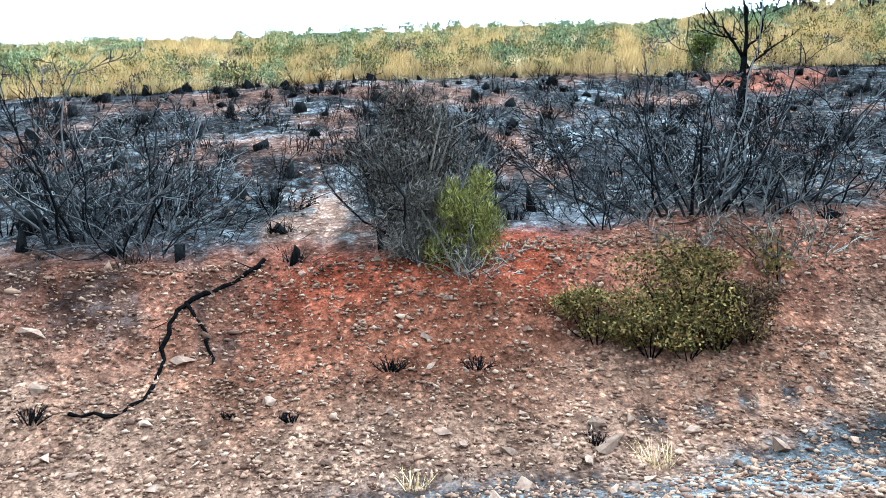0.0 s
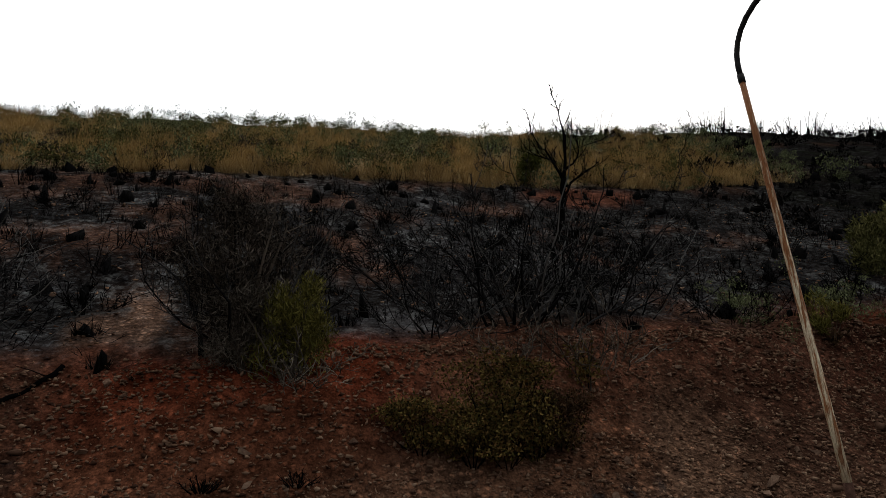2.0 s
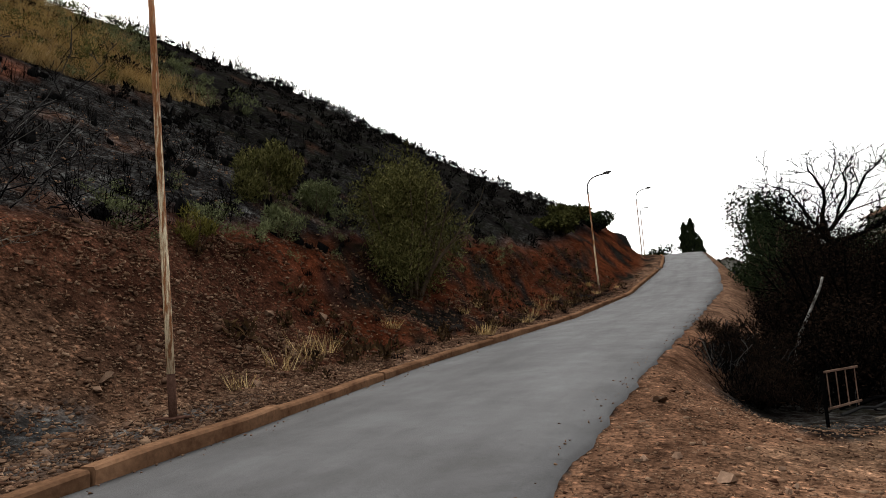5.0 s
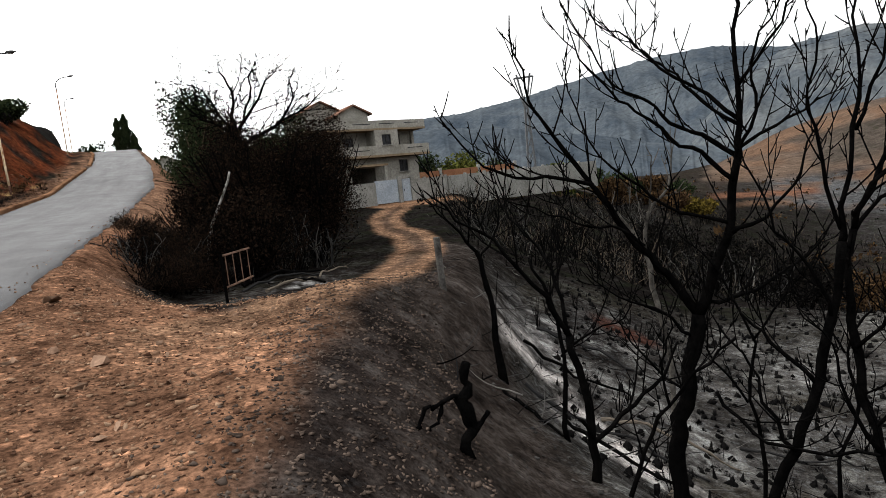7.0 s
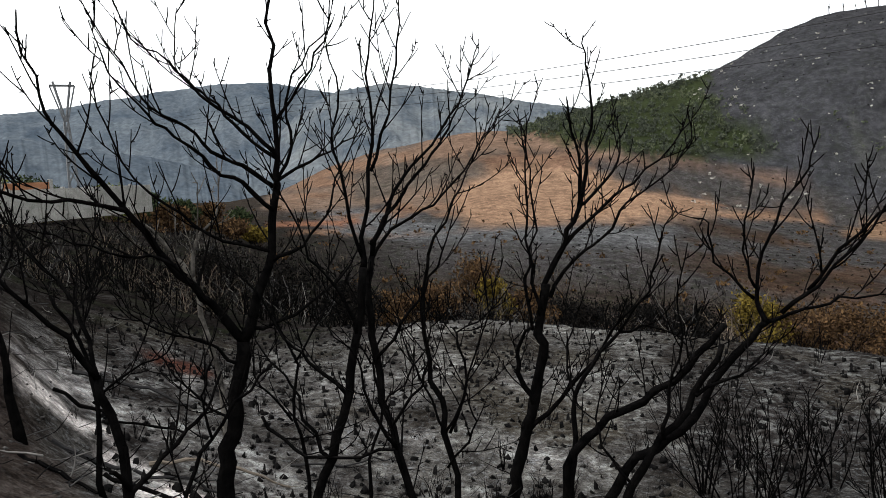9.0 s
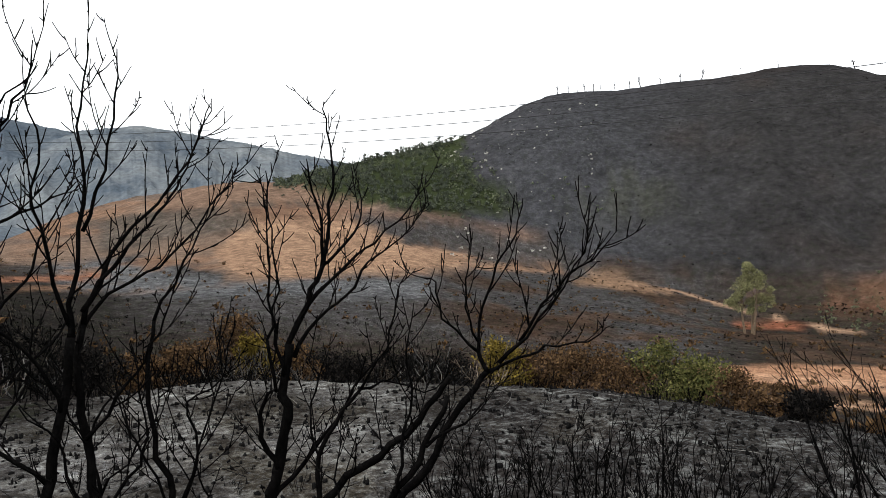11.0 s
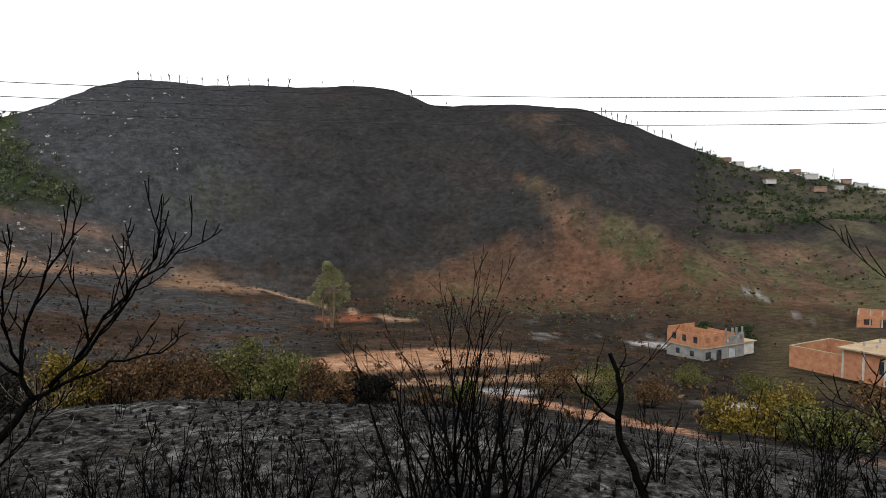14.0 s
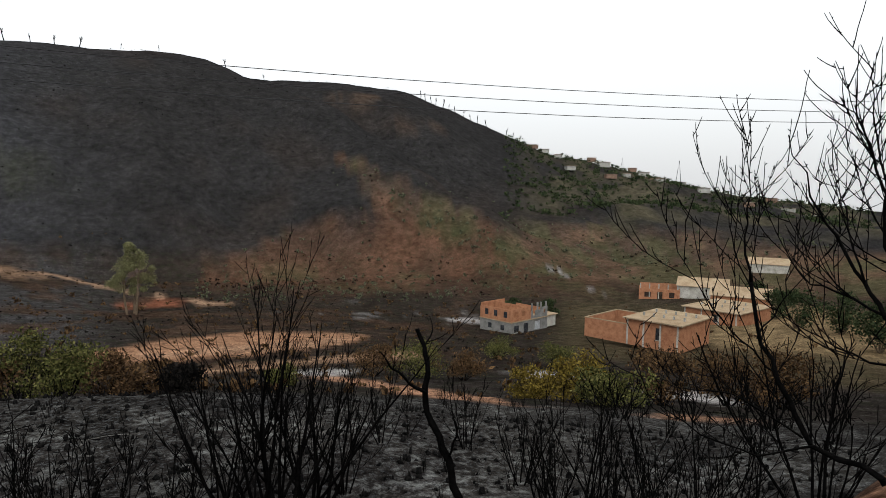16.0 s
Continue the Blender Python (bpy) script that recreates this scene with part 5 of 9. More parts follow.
BOUGHS.append(([(5.69, -4.45, 1.30), (5.77, -4.02, 1.40), (5.81, -3.63, 1.47), (5.78, -3.31, 1.67), (5.73, -3.03, 2.01)], 0.026, 0.005))
BOUGHS.append(([(5.36, -5.85, 1.18), (5.46, -5.57, 1.47), (5.55, -5.29, 1.63), (5.64, -4.98, 1.95), (5.66, -4.75, 2.13), (5.71, -4.46, 2.49), (5.67, -4.31, 2.87)], 0.028, 0.005))
BOUGHS.append(([(5.31, -5.90, 1.71), (5.58, -5.73, 1.97), (5.78, -5.62, 2.28), (5.98, -5.50, 2.48), (6.14, -5.43, 2.71), (6.15, -5.54, 3.27)], 0.022, 0.005))
BOUGHS.append(([(5.34, -5.87, 1.42), (5.13, -5.94, 1.81), (5.08, -5.85, 2.25), (4.87, -5.91, 2.60), (4.60, -6.02, 2.88)], 0.022, 0.005))
BOUGHS.append(([(5.44, -5.77, 0.65), (5.23, -6.09, 0.80), (5.09, -6.33, 1.08), (5.02, -6.48, 1.49), (4.83, -6.74, 2.01)], 0.024, 0.005))
BOUGHS.append(([(5.69, -4.99, 0.64), (5.75, -4.78, 0.83), (5.86, -4.48, 0.90), (5.97, -4.14, 1.05), (6.07, -3.77, 1.22)], 0.022, 0.005))
BOUGHS.append(([(5.67, -5.50, -0.36), (5.79, -5.14, -0.04), (5.87, -4.79, 0.14), (5.92, -4.46, 0.43)], 0.022, 0.005))
BOUGHS.append(([(5.74, -5.41, -0.98), (6.01, -5.23, -0.65), (6.25, -5.07, -0.33), (6.35, -5.10, -0.09)], 0.018, 0.005))
BOUGHS.append(([(5.59, -5.60, 0.00), (5.47, -6.17, 0.02), (5.33, -6.71, 0.33), (5.30, -7.13, 0.67)], 0.03, 0.008))
BOUGHS.append(([(5.34, -5.87, 1.42), (5.46, -5.59, 1.64), (5.56, -5.32, 1.80), (5.61, -5.10, 2.03), (5.69, -4.81, 2.19), (5.72, -4.60, 2.55), (5.77, -4.33, 3.04)], 0.028, 0.005))
BOUGHS.append(([(5.31, -5.91, 1.76), (5.68, -5.68, 2.15), (5.98, -5.50, 2.48), (6.20, -5.41, 2.74), (6.46, -5.25, 2.98), (6.69, -5.12, 3.57)], 0.024, 0.005))
BOUGHS.append(([(5.33, -5.88, 1.47), (5.29, -6.34, 1.66), (5.20, -6.82, 1.86), (5.18, -7.23, 2.12)], 0.024, 0.005))
BOUGHS.append(([(5.31, -5.91, 2.05), (4.97, -6.00, 2.41), (4.69, -6.03, 2.79), (4.50, -5.97, 3.16)], 0.02, 0.005))
BOUGHS.append(([(5.41, -5.80, 0.77), (5.65, -5.44, 0.93), (5.84, -5.10, 1.20), (5.99, -4.77, 1.57), (6.05, -4.56, 2.07), (6.03, -4.48, 2.54)], 0.022, 0.005))
burnt_tree('tall charred bare tree with a forked trunk', BOUGHS, CHAR, 2)
BOUGHS = []
BOUGHS.append(([(5.27, -5.51, -2.56), (5.07, -5.72, -1.94), (4.89, -5.89, -1.40), (4.74, -6.03, -0.73), (4.61, -6.14, -0.14), (4.54, -6.20, 0.56)], 0.06, 0.038))
BOUGHS.append(([(4.54, -6.20, 0.56), (4.52, -6.22, 0.84), (4.45, -6.28, 1.35), (4.38, -6.33, 2.00), (4.38, -6.33, 2.65), (4.30, -6.39, 3.22)], 0.034, 0.006))
BOUGHS.append(([(4.07, -6.31, -2.38), (4.21, -6.31, -1.87), (4.38, -6.27, -1.10), (4.51, -6.28, -0.40), (4.59, -6.31, 0.19), (4.59, -6.42, 0.64)], 0.055, 0.03))
BOUGHS.append(([(4.59, -6.42, 0.64), (4.48, -6.63, 1.15), (4.33, -6.86, 1.54), (4.08, -7.14, 1.92), (3.91, -7.35, 2.37), (3.80, -7.53, 2.82)], 0.028, 0.005))
BOUGHS.append(([(4.54, -6.20, 0.67), (4.55, -6.00, 1.26), (4.50, -5.84, 1.75), (4.35, -5.78, 2.24), (4.30, -5.62, 2.62)], 0.022, 0.005))
BOUGHS.append(([(4.55, -6.45, 1.52), (4.31, -6.50, 2.11), (4.16, -6.49, 2.73), (4.05, -6.44, 3.16)], 0.02, 0.005))
BOUGHS.append(([(4.59, -6.42, 0.76), (4.43, -6.66, 1.15), (4.28, -6.89, 1.48), (4.13, -7.11, 1.75), (4.02, -7.29, 2.04), (3.93, -7.46, 2.43), (3.84, -7.62, 2.89)], 0.024, 0.005))
BOUGHS.append(([(4.61, -6.40, 0.53), (4.56, -6.61, 0.80), (4.39, -6.90, 1.01), (4.16, -7.21, 1.22), (3.96, -7.48, 1.62), (3.80, -7.72, 1.90), (3.65, -7.94, 2.09)], 0.024, 0.005))
BOUGHS.append(([(4.63, -6.13, -0.14), (4.67, -5.96, 0.36), (4.79, -5.71, 0.73), (4.82, -5.55, 1.19), (4.87, -5.35, 1.58)], 0.022, 0.005))
BOUGHS.append(([(4.74, -6.03, -0.73), (5.04, -5.85, -0.36), (5.25, -5.75, -0.12), (5.51, -5.57, 0.44), (5.74, -5.42, 0.75)], 0.024, 0.005))
BOUGHS.append(([(4.49, -6.24, -0.39), (4.21, -6.33, -0.02), (3.95, -6.39, 0.33), (3.71, -6.43, 0.66), (3.55, -6.41, 1.14)], 0.022, 0.005))
BOUGHS.append(([(4.83, -5.82, -1.35), (5.06, -5.73, -0.94), (5.20, -5.73, -0.60), (5.45, -5.60, -0.23), (5.59, -5.60, 0.00)], 0.022, 0.005))
BOUGHS.append(([(4.25, -6.17, -1.28), (4.37, -5.91, -0.75), (4.34, -5.76, -0.25), (4.44, -5.50, 0.13)], 0.022, 0.005))
BOUGHS.append(([(4.29, -6.15, -1.04), (4.00, -6.27, -0.62), (3.86, -6.29, -0.20), (3.90, -6.18, 0.47)], 0.02, 0.005))
BOUGHS.append(([(5.34, -5.43, -0.84), (4.99, -5.47, -1.15), (4.51, -5.61, -1.17), (3.97, -5.76, -1.08)], 0.018, 0.014))
burnt_tree('charred tree of several crossing stems', BOUGHS, CHAR, 3)
BOUGHS = []
BOUGHS.append(([(4.41, -7.29, -3.04), (4.38, -7.31, -1.57), (4.46, -7.25, -0.96), (4.53, -7.21, -0.10), (4.45, -7.26, 0.54)], 0.045, 0.02))
BOUGHS.append(([(4.45, -7.26, 0.54), (4.25, -7.58, 1.14), (4.10, -7.86, 1.62), (3.89, -8.16, 2.16)], 0.018, 0.005))
BOUGHS.append(([(4.40, -7.29, -1.57), (4.04, -7.36, -0.86), (3.83, -7.33, -0.32), (3.54, -7.33, 0.49)], 0.02, 0.005))
BOUGHS.append(([(4.38, -7.31, -1.57), (4.53, -7.13, -0.94), (4.60, -6.99, -0.59), (4.67, -6.86, -0.17)], 0.018, 0.006))
BOUGHS.append(([(4.35, -7.33, -1.57), (4.16, -7.50, -0.92), (4.27, -7.49, -0.40), (4.00, -7.71, -0.22), (3.97, -7.78, 0.42)], 0.022, 0.006))
BOUGHS.append(([(4.39, -7.30, -1.99), (4.06, -7.39, -1.53), (4.02, -7.29, -1.16), (4.04, -7.17, -0.87)], 0.018, 0.006))
burnt_tree('charred sapling with a bent stem', BOUGHS, CHAR, 4)
BOUGHS = []
BOUGHS.append(([(4.69, -9.44, -4.00), (4.63, -9.47, -3.30), (4.47, -9.55, -2.52), (4.32, -9.62, -1.93), (4.14, -9.70, -1.27), (4.21, -9.67, -0.75), (4.09, -9.72, -0.20)], 0.105, 0.065))
BOUGHS.append(([(4.14, -9.70, -0.40), (3.83, -9.83, 0.37), (3.63, -9.90, 0.88), (3.49, -9.95, 1.53), (3.41, -9.98, 2.16), (3.47, -9.96, 2.80), (3.48, -9.96, 3.21)], 0.05, 0.008))
BOUGHS.append(([(3.63, -9.90, 0.88), (3.31, -10.23, 1.22), (3.16, -10.48, 1.64), (3.26, -10.66, 2.16)], 0.03, 0.007))
BOUGHS.append(([(4.18, -9.68, -0.71), (4.22, -9.55, 0.09), (4.23, -9.44, 0.71), (4.16, -9.36, 1.53), (4.09, -9.28, 2.23)], 0.03, 0.007))
BOUGHS.append(([(3.86, -9.81, 0.29), (3.38, -10.20, 0.85), (2.99, -10.53, 1.18), (2.55, -10.85, 1.68), (2.26, -11.11, 2.04)], 0.035, 0.007))
BOUGHS.append(([(4.32, -9.62, -2.01), (4.42, -9.42, -1.48), (4.38, -9.29, -1.04), (4.15, -9.25, -0.74)], 0.05, 0.02))
BOUGHS.append(([(3.63, -9.90, 0.81), (3.52, -9.73, 1.46), (3.53, -9.51, 1.95), (3.51, -9.31, 2.35)], 0.03, 0.007))
BOUGHS.append(([(4.04, -9.74, -0.40), (3.73, -9.94, 0.13), (3.36, -10.14, 0.41), (3.06, -10.30, 0.91), (2.77, -10.45, 1.10), (2.32, -10.62, 1.55), (2.22, -10.71, 2.15)], 0.035, 0.007))
BOUGHS.append(([(4.29, -9.63, -0.87), (4.29, -9.52, -0.14), (4.13, -9.48, 0.63), (4.10, -9.39, 1.45), (4.14, -9.26, 1.88)], 0.03, 0.007))
BOUGHS.append(([(4.43, -9.56, -2.43), (3.87, -9.59, -1.84), (3.34, -9.58, -1.21), (3.03, -9.47, -0.70), (2.51, -9.41, -0.23)], 0.045, 0.01))
burnt_tree('charred tree with a knotted trunk and upswept limbs', BOUGHS, CHAR, 5)
BOUGHS = []
BOUGHS.append(([(3.19, -8.59, -2.82), (2.71, -8.75, -2.30), (2.34, -8.86, -2.03), (1.97, -8.94, -1.62), (1.64, -9.01, -1.04), (1.42, -9.04, -0.73), (1.17, -9.07, -0.42)], 0.075, 0.04))
BOUGHS.append(([(1.17, -9.07, -0.42), (1.29, -9.06, -0.16), (1.18, -9.07, 0.37), (0.99, -9.09, 0.88), (0.77, -9.10, 1.25), (0.66, -9.11, 1.70)], 0.034, 0.006))
BOUGHS.append(([(1.17, -9.07, -0.42), (0.80, -9.28, -0.32), (0.46, -9.47, -0.20), (-0.05, -9.63, -0.14), (-0.39, -9.79, 0.03)], 0.026, 0.005))
BOUGHS.append(([(1.02, -9.09, -0.31), (0.50, -8.98, 0.26), (0.08, -8.85, 0.87), (-0.17, -8.70, 1.40)], 0.028, 0.005))
BOUGHS.append(([(0.76, -9.11, -0.05), (0.28, -8.98, 0.63), (-0.12, -8.84, 0.95), (-0.41, -8.68, 1.28)], 0.026, 0.005))
BOUGHS.append(([(1.29, -9.06, -0.16), (1.66, -8.94, 0.25), (1.73, -8.86, 0.72), (1.87, -8.76, 0.79)], 0.022, 0.006))
BOUGHS.append(([(1.28, -9.06, -0.03), (1.38, -8.91, 0.39), (1.31, -8.79, 0.91), (1.24, -8.66, 1.37)], 0.02, 0.005))
BOUGHS.append(([(3.26, -8.12, -2.61), (3.12, -8.10, -1.87), (2.70, -8.17, -1.47), (2.19, -8.24, -1.08), (1.75, -8.26, -0.64), (1.47, -8.22, -0.28)], 0.07, 0.03))
burnt_tree('charred tree with leaning stems and a wide fork', BOUGHS, CHAR, 6)
BOUGHS = []
BOUGHS.append(([(-6.81, -8.22, -3.85), (-6.54, -8.46, -3.15), (-6.41, -8.57, -2.61), (-6.22, -8.72, -2.00), (-6.13, -8.79, -1.56), (-6.16, -8.76, -1.17), (-6.11, -8.81, -0.83), (-6.02, -8.87, -0.55)], 0.085, 0.04))
BOUGHS.append(([(-6.15, -8.77, -1.52), (-5.86, -8.82, -1.35), (-5.58, -8.86, -1.06), (-5.35, -8.85, -0.79)], 0.04, 0.01))
BOUGHS.append(([(-6.11, -8.81, -0.83), (-6.33, -8.89, -0.61), (-6.41, -9.08, -0.43)], 0.02, 0.006))
BOUGHS.append(([(-6.40, -8.58, -2.57), (-6.41, -8.37, -2.11), (-6.26, -8.30, -1.80)], 0.03, 0.012))
burnt_tree('twisted charred snag with a broken top', BOUGHS, CHAR, 7, stout=0.8, gap=0.5, reach=0.3, level=1)
BOUGHS = []
BOUGHS.append(([(-6.34, -2.58, -1.15), (-6.27, -2.86, -0.73), (-6.11, -3.35, -0.57), (-6.03, -3.55, -0.22), (-5.94, -3.74, 0.27), (-5.89, -3.86, 0.78)], 0.055, 0.028))
BOUGHS.append(([(-5.89, -3.86, 0.78), (-5.86, -3.92, 1.16), (-5.86, -3.91, 1.55), (-5.86, -3.92, 2.01)], 0.022, 0.005))
BOUGHS.append(([(-5.99, -3.64, 0.01), (-5.75, -3.86, 0.30), (-5.53, -4.01, 0.59), (-5.32, -4.13, 0.93), (-5.13, -4.19, 1.26)], 0.018, 0.004))
BOUGHS.append(([(-5.91, -3.81, 0.58), (-5.94, -4.05, 1.05), (-6.03, -4.17, 1.35), (-6.11, -4.31, 1.65)], 0.014, 0.004))
BOUGHS.append(([(-5.92, -3.79, 0.29), (-6.11, -3.70, 0.58), (-6.26, -3.69, 0.92), (-6.44, -3.61, 1.37)], 0.016, 0.004))
BOUGHS.append(([(-6.11, -3.35, -0.57), (-5.83, -3.69, -0.67), (-5.52, -4.03, -0.55), (-5.19, -4.34, -0.22), (-4.97, -4.44, 0.19)], 0.022, 0.004))
BOUGHS.append(([(-6.08, -3.43, -0.52), (-5.94, -3.97, -0.26), (-5.90, -4.27, -0.28), (-5.83, -4.58, -0.29)], 0.018, 0.005))
burnt_tree('bare half-burnt tree with ascending twiggy limbs', BOUGHS, CHAR, 8, reach=0.85, stout=0.55, gap=0.15, fine=0.75)
BOUGHS = []
BOUGHS.append(([(-5.80, -2.26, -0.02), (-5.75, -2.50, 0.40), (-5.67, -2.77, 0.68), (-5.63, -2.91, 0.91), (-5.57, -3.08, 1.23), (-5.51, -3.24, 1.52), (-5.43, -3.42, 1.98)], 0.045, 0.006))
BOUGHS.append(([(-5.67, -2.77, 0.68), (-5.76, -3.14, 0.79), (-5.86, -3.43, 0.88), (-5.97, -3.67, 1.08)], 0.02, 0.005))
BOUGHS.append(([(-5.72, -2.60, 0.54), (-5.57, -2.75, 1.21), (-5.45, -2.82, 1.72), (-5.32, -2.88, 1.98), (-5.20, -2.91, 2.31)], 0.026, 0.005))
BOUGHS.append(([(-5.75, -2.50, 0.40), (-5.79, -2.72, 1.01), (-5.85, -2.88, 1.61), (-5.91, -3.01, 2.15), (-5.99, -3.07, 2.54)], 0.024, 0.005))
BOUGHS.append(([(-5.63, -2.91, 0.91), (-5.77, -3.10, 1.31), (-5.93, -3.25, 1.61), (-6.10, -3.37, 1.79)], 0.014, 0.004))
BOUGHS.append(([(-5.75, -2.50, 0.40), (-5.55, -2.81, 0.36), (-5.37, -3.05, 0.50), (-5.22, -3.15, 0.67)], 0.02, 0.004))
burnt_tree('bare scorched tree spreading beside the path', BOUGHS, CHAR, 9, reach=0.85, stout=0.6, gap=0.15, fine=0.75)
BOUGHS = []
BOUGHS.append(([(8.07, -4.43, -0.77), (8.09, -4.39, -0.33), (8.11, -4.35, 0.09), (8.14, -4.28, 0.55)], 0.05, 0.032))
BOUGHS.append(([(8.14, -4.28, 0.55), (8.08, -4.06, 0.82), (8.05, -3.78, 1.11), (8.01, -3.46, 1.48)], 0.026, 0.005))
BOUGHS.append(([(8.13, -4.30, 0.44), (8.16, -4.56, 0.75), (8.24, -4.72, 1.15), (8.39, -4.71, 1.71)], 0.022, 0.005))
burnt_tree('charred young tree below the berm', BOUGHS, CHAR, 10)
BOUGHS = []
BOUGHS.append(([(7.59, -6.72, -2.24), (7.59, -6.72, -1.28), (7.65, -6.65, -0.48), (7.72, -6.56, 0.30)], 0.05, 0.035))
BOUGHS.append(([(7.72, -6.56, 0.30), (7.84, -6.40, 0.63), (8.03, -6.13, 1.05), (8.23, -5.82, 1.24)], 0.04, 0.01))
BOUGHS.append(([(7.72, -6.56, 0.30), (7.76, -6.72, 0.74), (7.71, -7.00, 1.10), (7.73, -7.17, 1.62)], 0.035, 0.008))
burnt_tree('dead pale-barked tree standing in ash', BOUGHS, BARK_PALE, 11)
BOUGHS = []
BOUGHS.append(([(5.85, -6.35, -2.74), (5.76, -6.44, -2.02), (5.87, -6.33, -1.29), (5.81, -6.40, -0.60), (5.94, -6.26, -0.03)], 0.03, 0.012))
BOUGHS.append(([(5.87, -6.33, -1.29), (5.97, -6.02, -0.80), (5.93, -5.87, -0.22), (5.97, -5.62, 0.22)], 0.016, 0.005))
BOUGHS.append(([(5.81, -6.40, -0.60), (5.65, -6.73, -0.10), (5.66, -6.90, 0.42), (5.58, -7.16, 0.81)], 0.014, 0.005))
burnt_tree('slim charred sapling among burnt trees', BOUGHS, CHAR, 14)
BOUGHS = []
BOUGHS.append(([(5.80, -7.49, -2.99), (5.74, -7.55, -2.27), (5.59, -7.67, -1.57), (5.67, -7.60, -0.95), (5.45, -7.78, -0.44)], 0.03, 0.012))
BOUGHS.append(([(5.59, -7.67, -1.57), (5.16, -7.82, -1.01), (4.89, -7.85, -0.54), (4.85, -7.71, 0.05)], 0.016, 0.005))
BOUGHS.append(([(5.67, -7.60, -0.95), (5.93, -7.56, -0.44), (6.10, -7.59, 0.08), (6.45, -7.45, 0.48)], 0.014, 0.005))
burnt_tree('slim charred sapling among burnt trees', BOUGHS, CHAR, 15)
BOUGHS = []
BOUGHS.append(([(3.72, -9.22, -3.33), (3.61, -9.27, -2.53), (3.53, -9.30, -1.68), (3.34, -9.37, -1.22), (2.97, -9.49, -0.77)], 0.05, 0.025))
BOUGHS.append(([(2.97, -9.49, -0.77), (2.59, -9.46, -0.18), (2.39, -9.38, 0.43), (2.20, -9.28, 0.94)], 0.022, 0.006))
BOUGHS.append(([(3.53, -9.30, -1.68), (3.70, -9.41, -1.14), (3.63, -9.62, -0.65), (3.94, -9.68, -0.22)], 0.02, 0.006))
BOUGHS.append(([(2.97, -9.49, -0.77), (2.49, -9.56, -0.67), (2.10, -9.58, -0.83), (1.72, -9.58, -0.59)], 0.022, 0.006))
burnt_tree('charred tree with a bowed trunk', BOUGHS, CHAR, 16)
BOUGHS = []
BOUGHS.append(([(2.78, -7.87, -2.61), (2.42, -7.99, -2.10), (2.08, -8.08, -1.56), (1.76, -8.15, -1.05), (1.50, -8.20, -0.48)], 0.06, 0.03))
BOUGHS.append(([(2.08, -8.08, -1.56), (2.01, -8.02, -1.01), (1.86, -7.98, -0.47), (1.89, -7.89, 0.08), (1.75, -7.85, 0.61)], 0.026, 0.006))
BOUGHS.append(([(1.76, -8.15, -1.05), (1.37, -8.52, -0.87), (1.07, -8.85, -0.58)], 0.026, 0.006))
BOUGHS.append(([(2.42, -7.99, -2.10), (2.75, -8.02, -1.71), (2.84, -8.13, -1.26), (2.72, -8.31, -0.79)], 0.022, 0.006))
burnt_tree('charred tree leaning out of the ash slope', BOUGHS, CHAR, 17)
BOUGHS = []
BOUGHS.append(([(4.94, -3.96, -1.37), (4.81, -4.15, -0.90), (4.68, -4.33, -0.54), (4.48, -4.58, -0.18), (4.35, -4.74, 0.00)], 0.022, 0.01))
BOUGHS.append(([(4.68, -4.33, -0.54), (4.67, -4.25, -0.16), (4.54, -4.30, 0.13), (4.53, -4.21, 0.48)], 0.012, 0.005))
burnt_tree('thin burnt stem bent over the ash', BOUGHS, CHAR, 18)
BOUGHS = []
BOUGHS.append(([(6.49, -4.42, -1.44), (6.50, -4.42, -0.52), (6.53, -4.36, 0.12), (6.60, -4.20, 0.56)], 0.03, 0.014))
BOUGHS.append(([(6.50, -4.42, -0.52), (6.27, -4.68, -0.26), (6.03, -4.93, -0.10), (5.88, -5.04, 0.22)], 0.016, 0.005))
BOUGHS.append(([(6.53, -4.36, 0.12), (6.54, -4.55, 0.50), (6.63, -4.59, 0.92), (6.63, -4.79, 1.22)], 0.014, 0.005))
burnt_tree('burnt forked stem below the berm', BOUGHS, CHAR, 19)
BOUGHS = []
BOUGHS.append(([(9.67, 19.16, 7.67), (9.83, 19.08, 8.95), (10.01, 18.99, 10.07), (10.08, 18.95, 10.84)], 0.14, 0.1))
BOUGHS.append(([(10.08, 18.95, 10.84), (10.20, 18.89, 12.02), (10.15, 18.92, 13.06), (9.99, 19.00, 14.39)], 0.08, 0.012))
BOUGHS.append(([(10.08, 18.95, 10.75), (9.64, 18.99, 11.66), (9.16, 19.04, 12.19), (8.91, 18.98, 13.29)], 0.06, 0.01))
BOUGHS.append(([(10.16, 18.91, 11.12), (10.60, 18.86, 11.60), (10.72, 19.00, 12.40), (10.68, 19.1, 13.2)], 0.05, 0.01))
BOUGHS.append(([(10.01, 18.99, 10.07), (10.60, 18.85, 10.90), (11.14, 18.74, 11.25), (11.46, 18.74, 11.56)], 0.045, 0.01))
BOUGHS.append(([(9.92, 19.03, 11.48), (9.23, 19.10, 11.71), (8.69, 19.08, 11.99)], 0.035, 0.01))
burnt_tree('leafless burnt tree on the hillside', BOUGHS, CHAR, 12)
BOUGHS = []
BOUGHS.append(([(20.44, -2.38, -0.58), (20.43, -2.51, 1.31), (20.43, -2.56, 3.04), (20.44, -2.42, 4.05)], 0.16, 0.1))
BOUGHS.append(([(20.43, -2.57, 3.21), (20.30, -2.08, 4.19), (20.16, -1.65, 4.88), (20.00, -1.18, 5.14)], 0.07, 0.012))
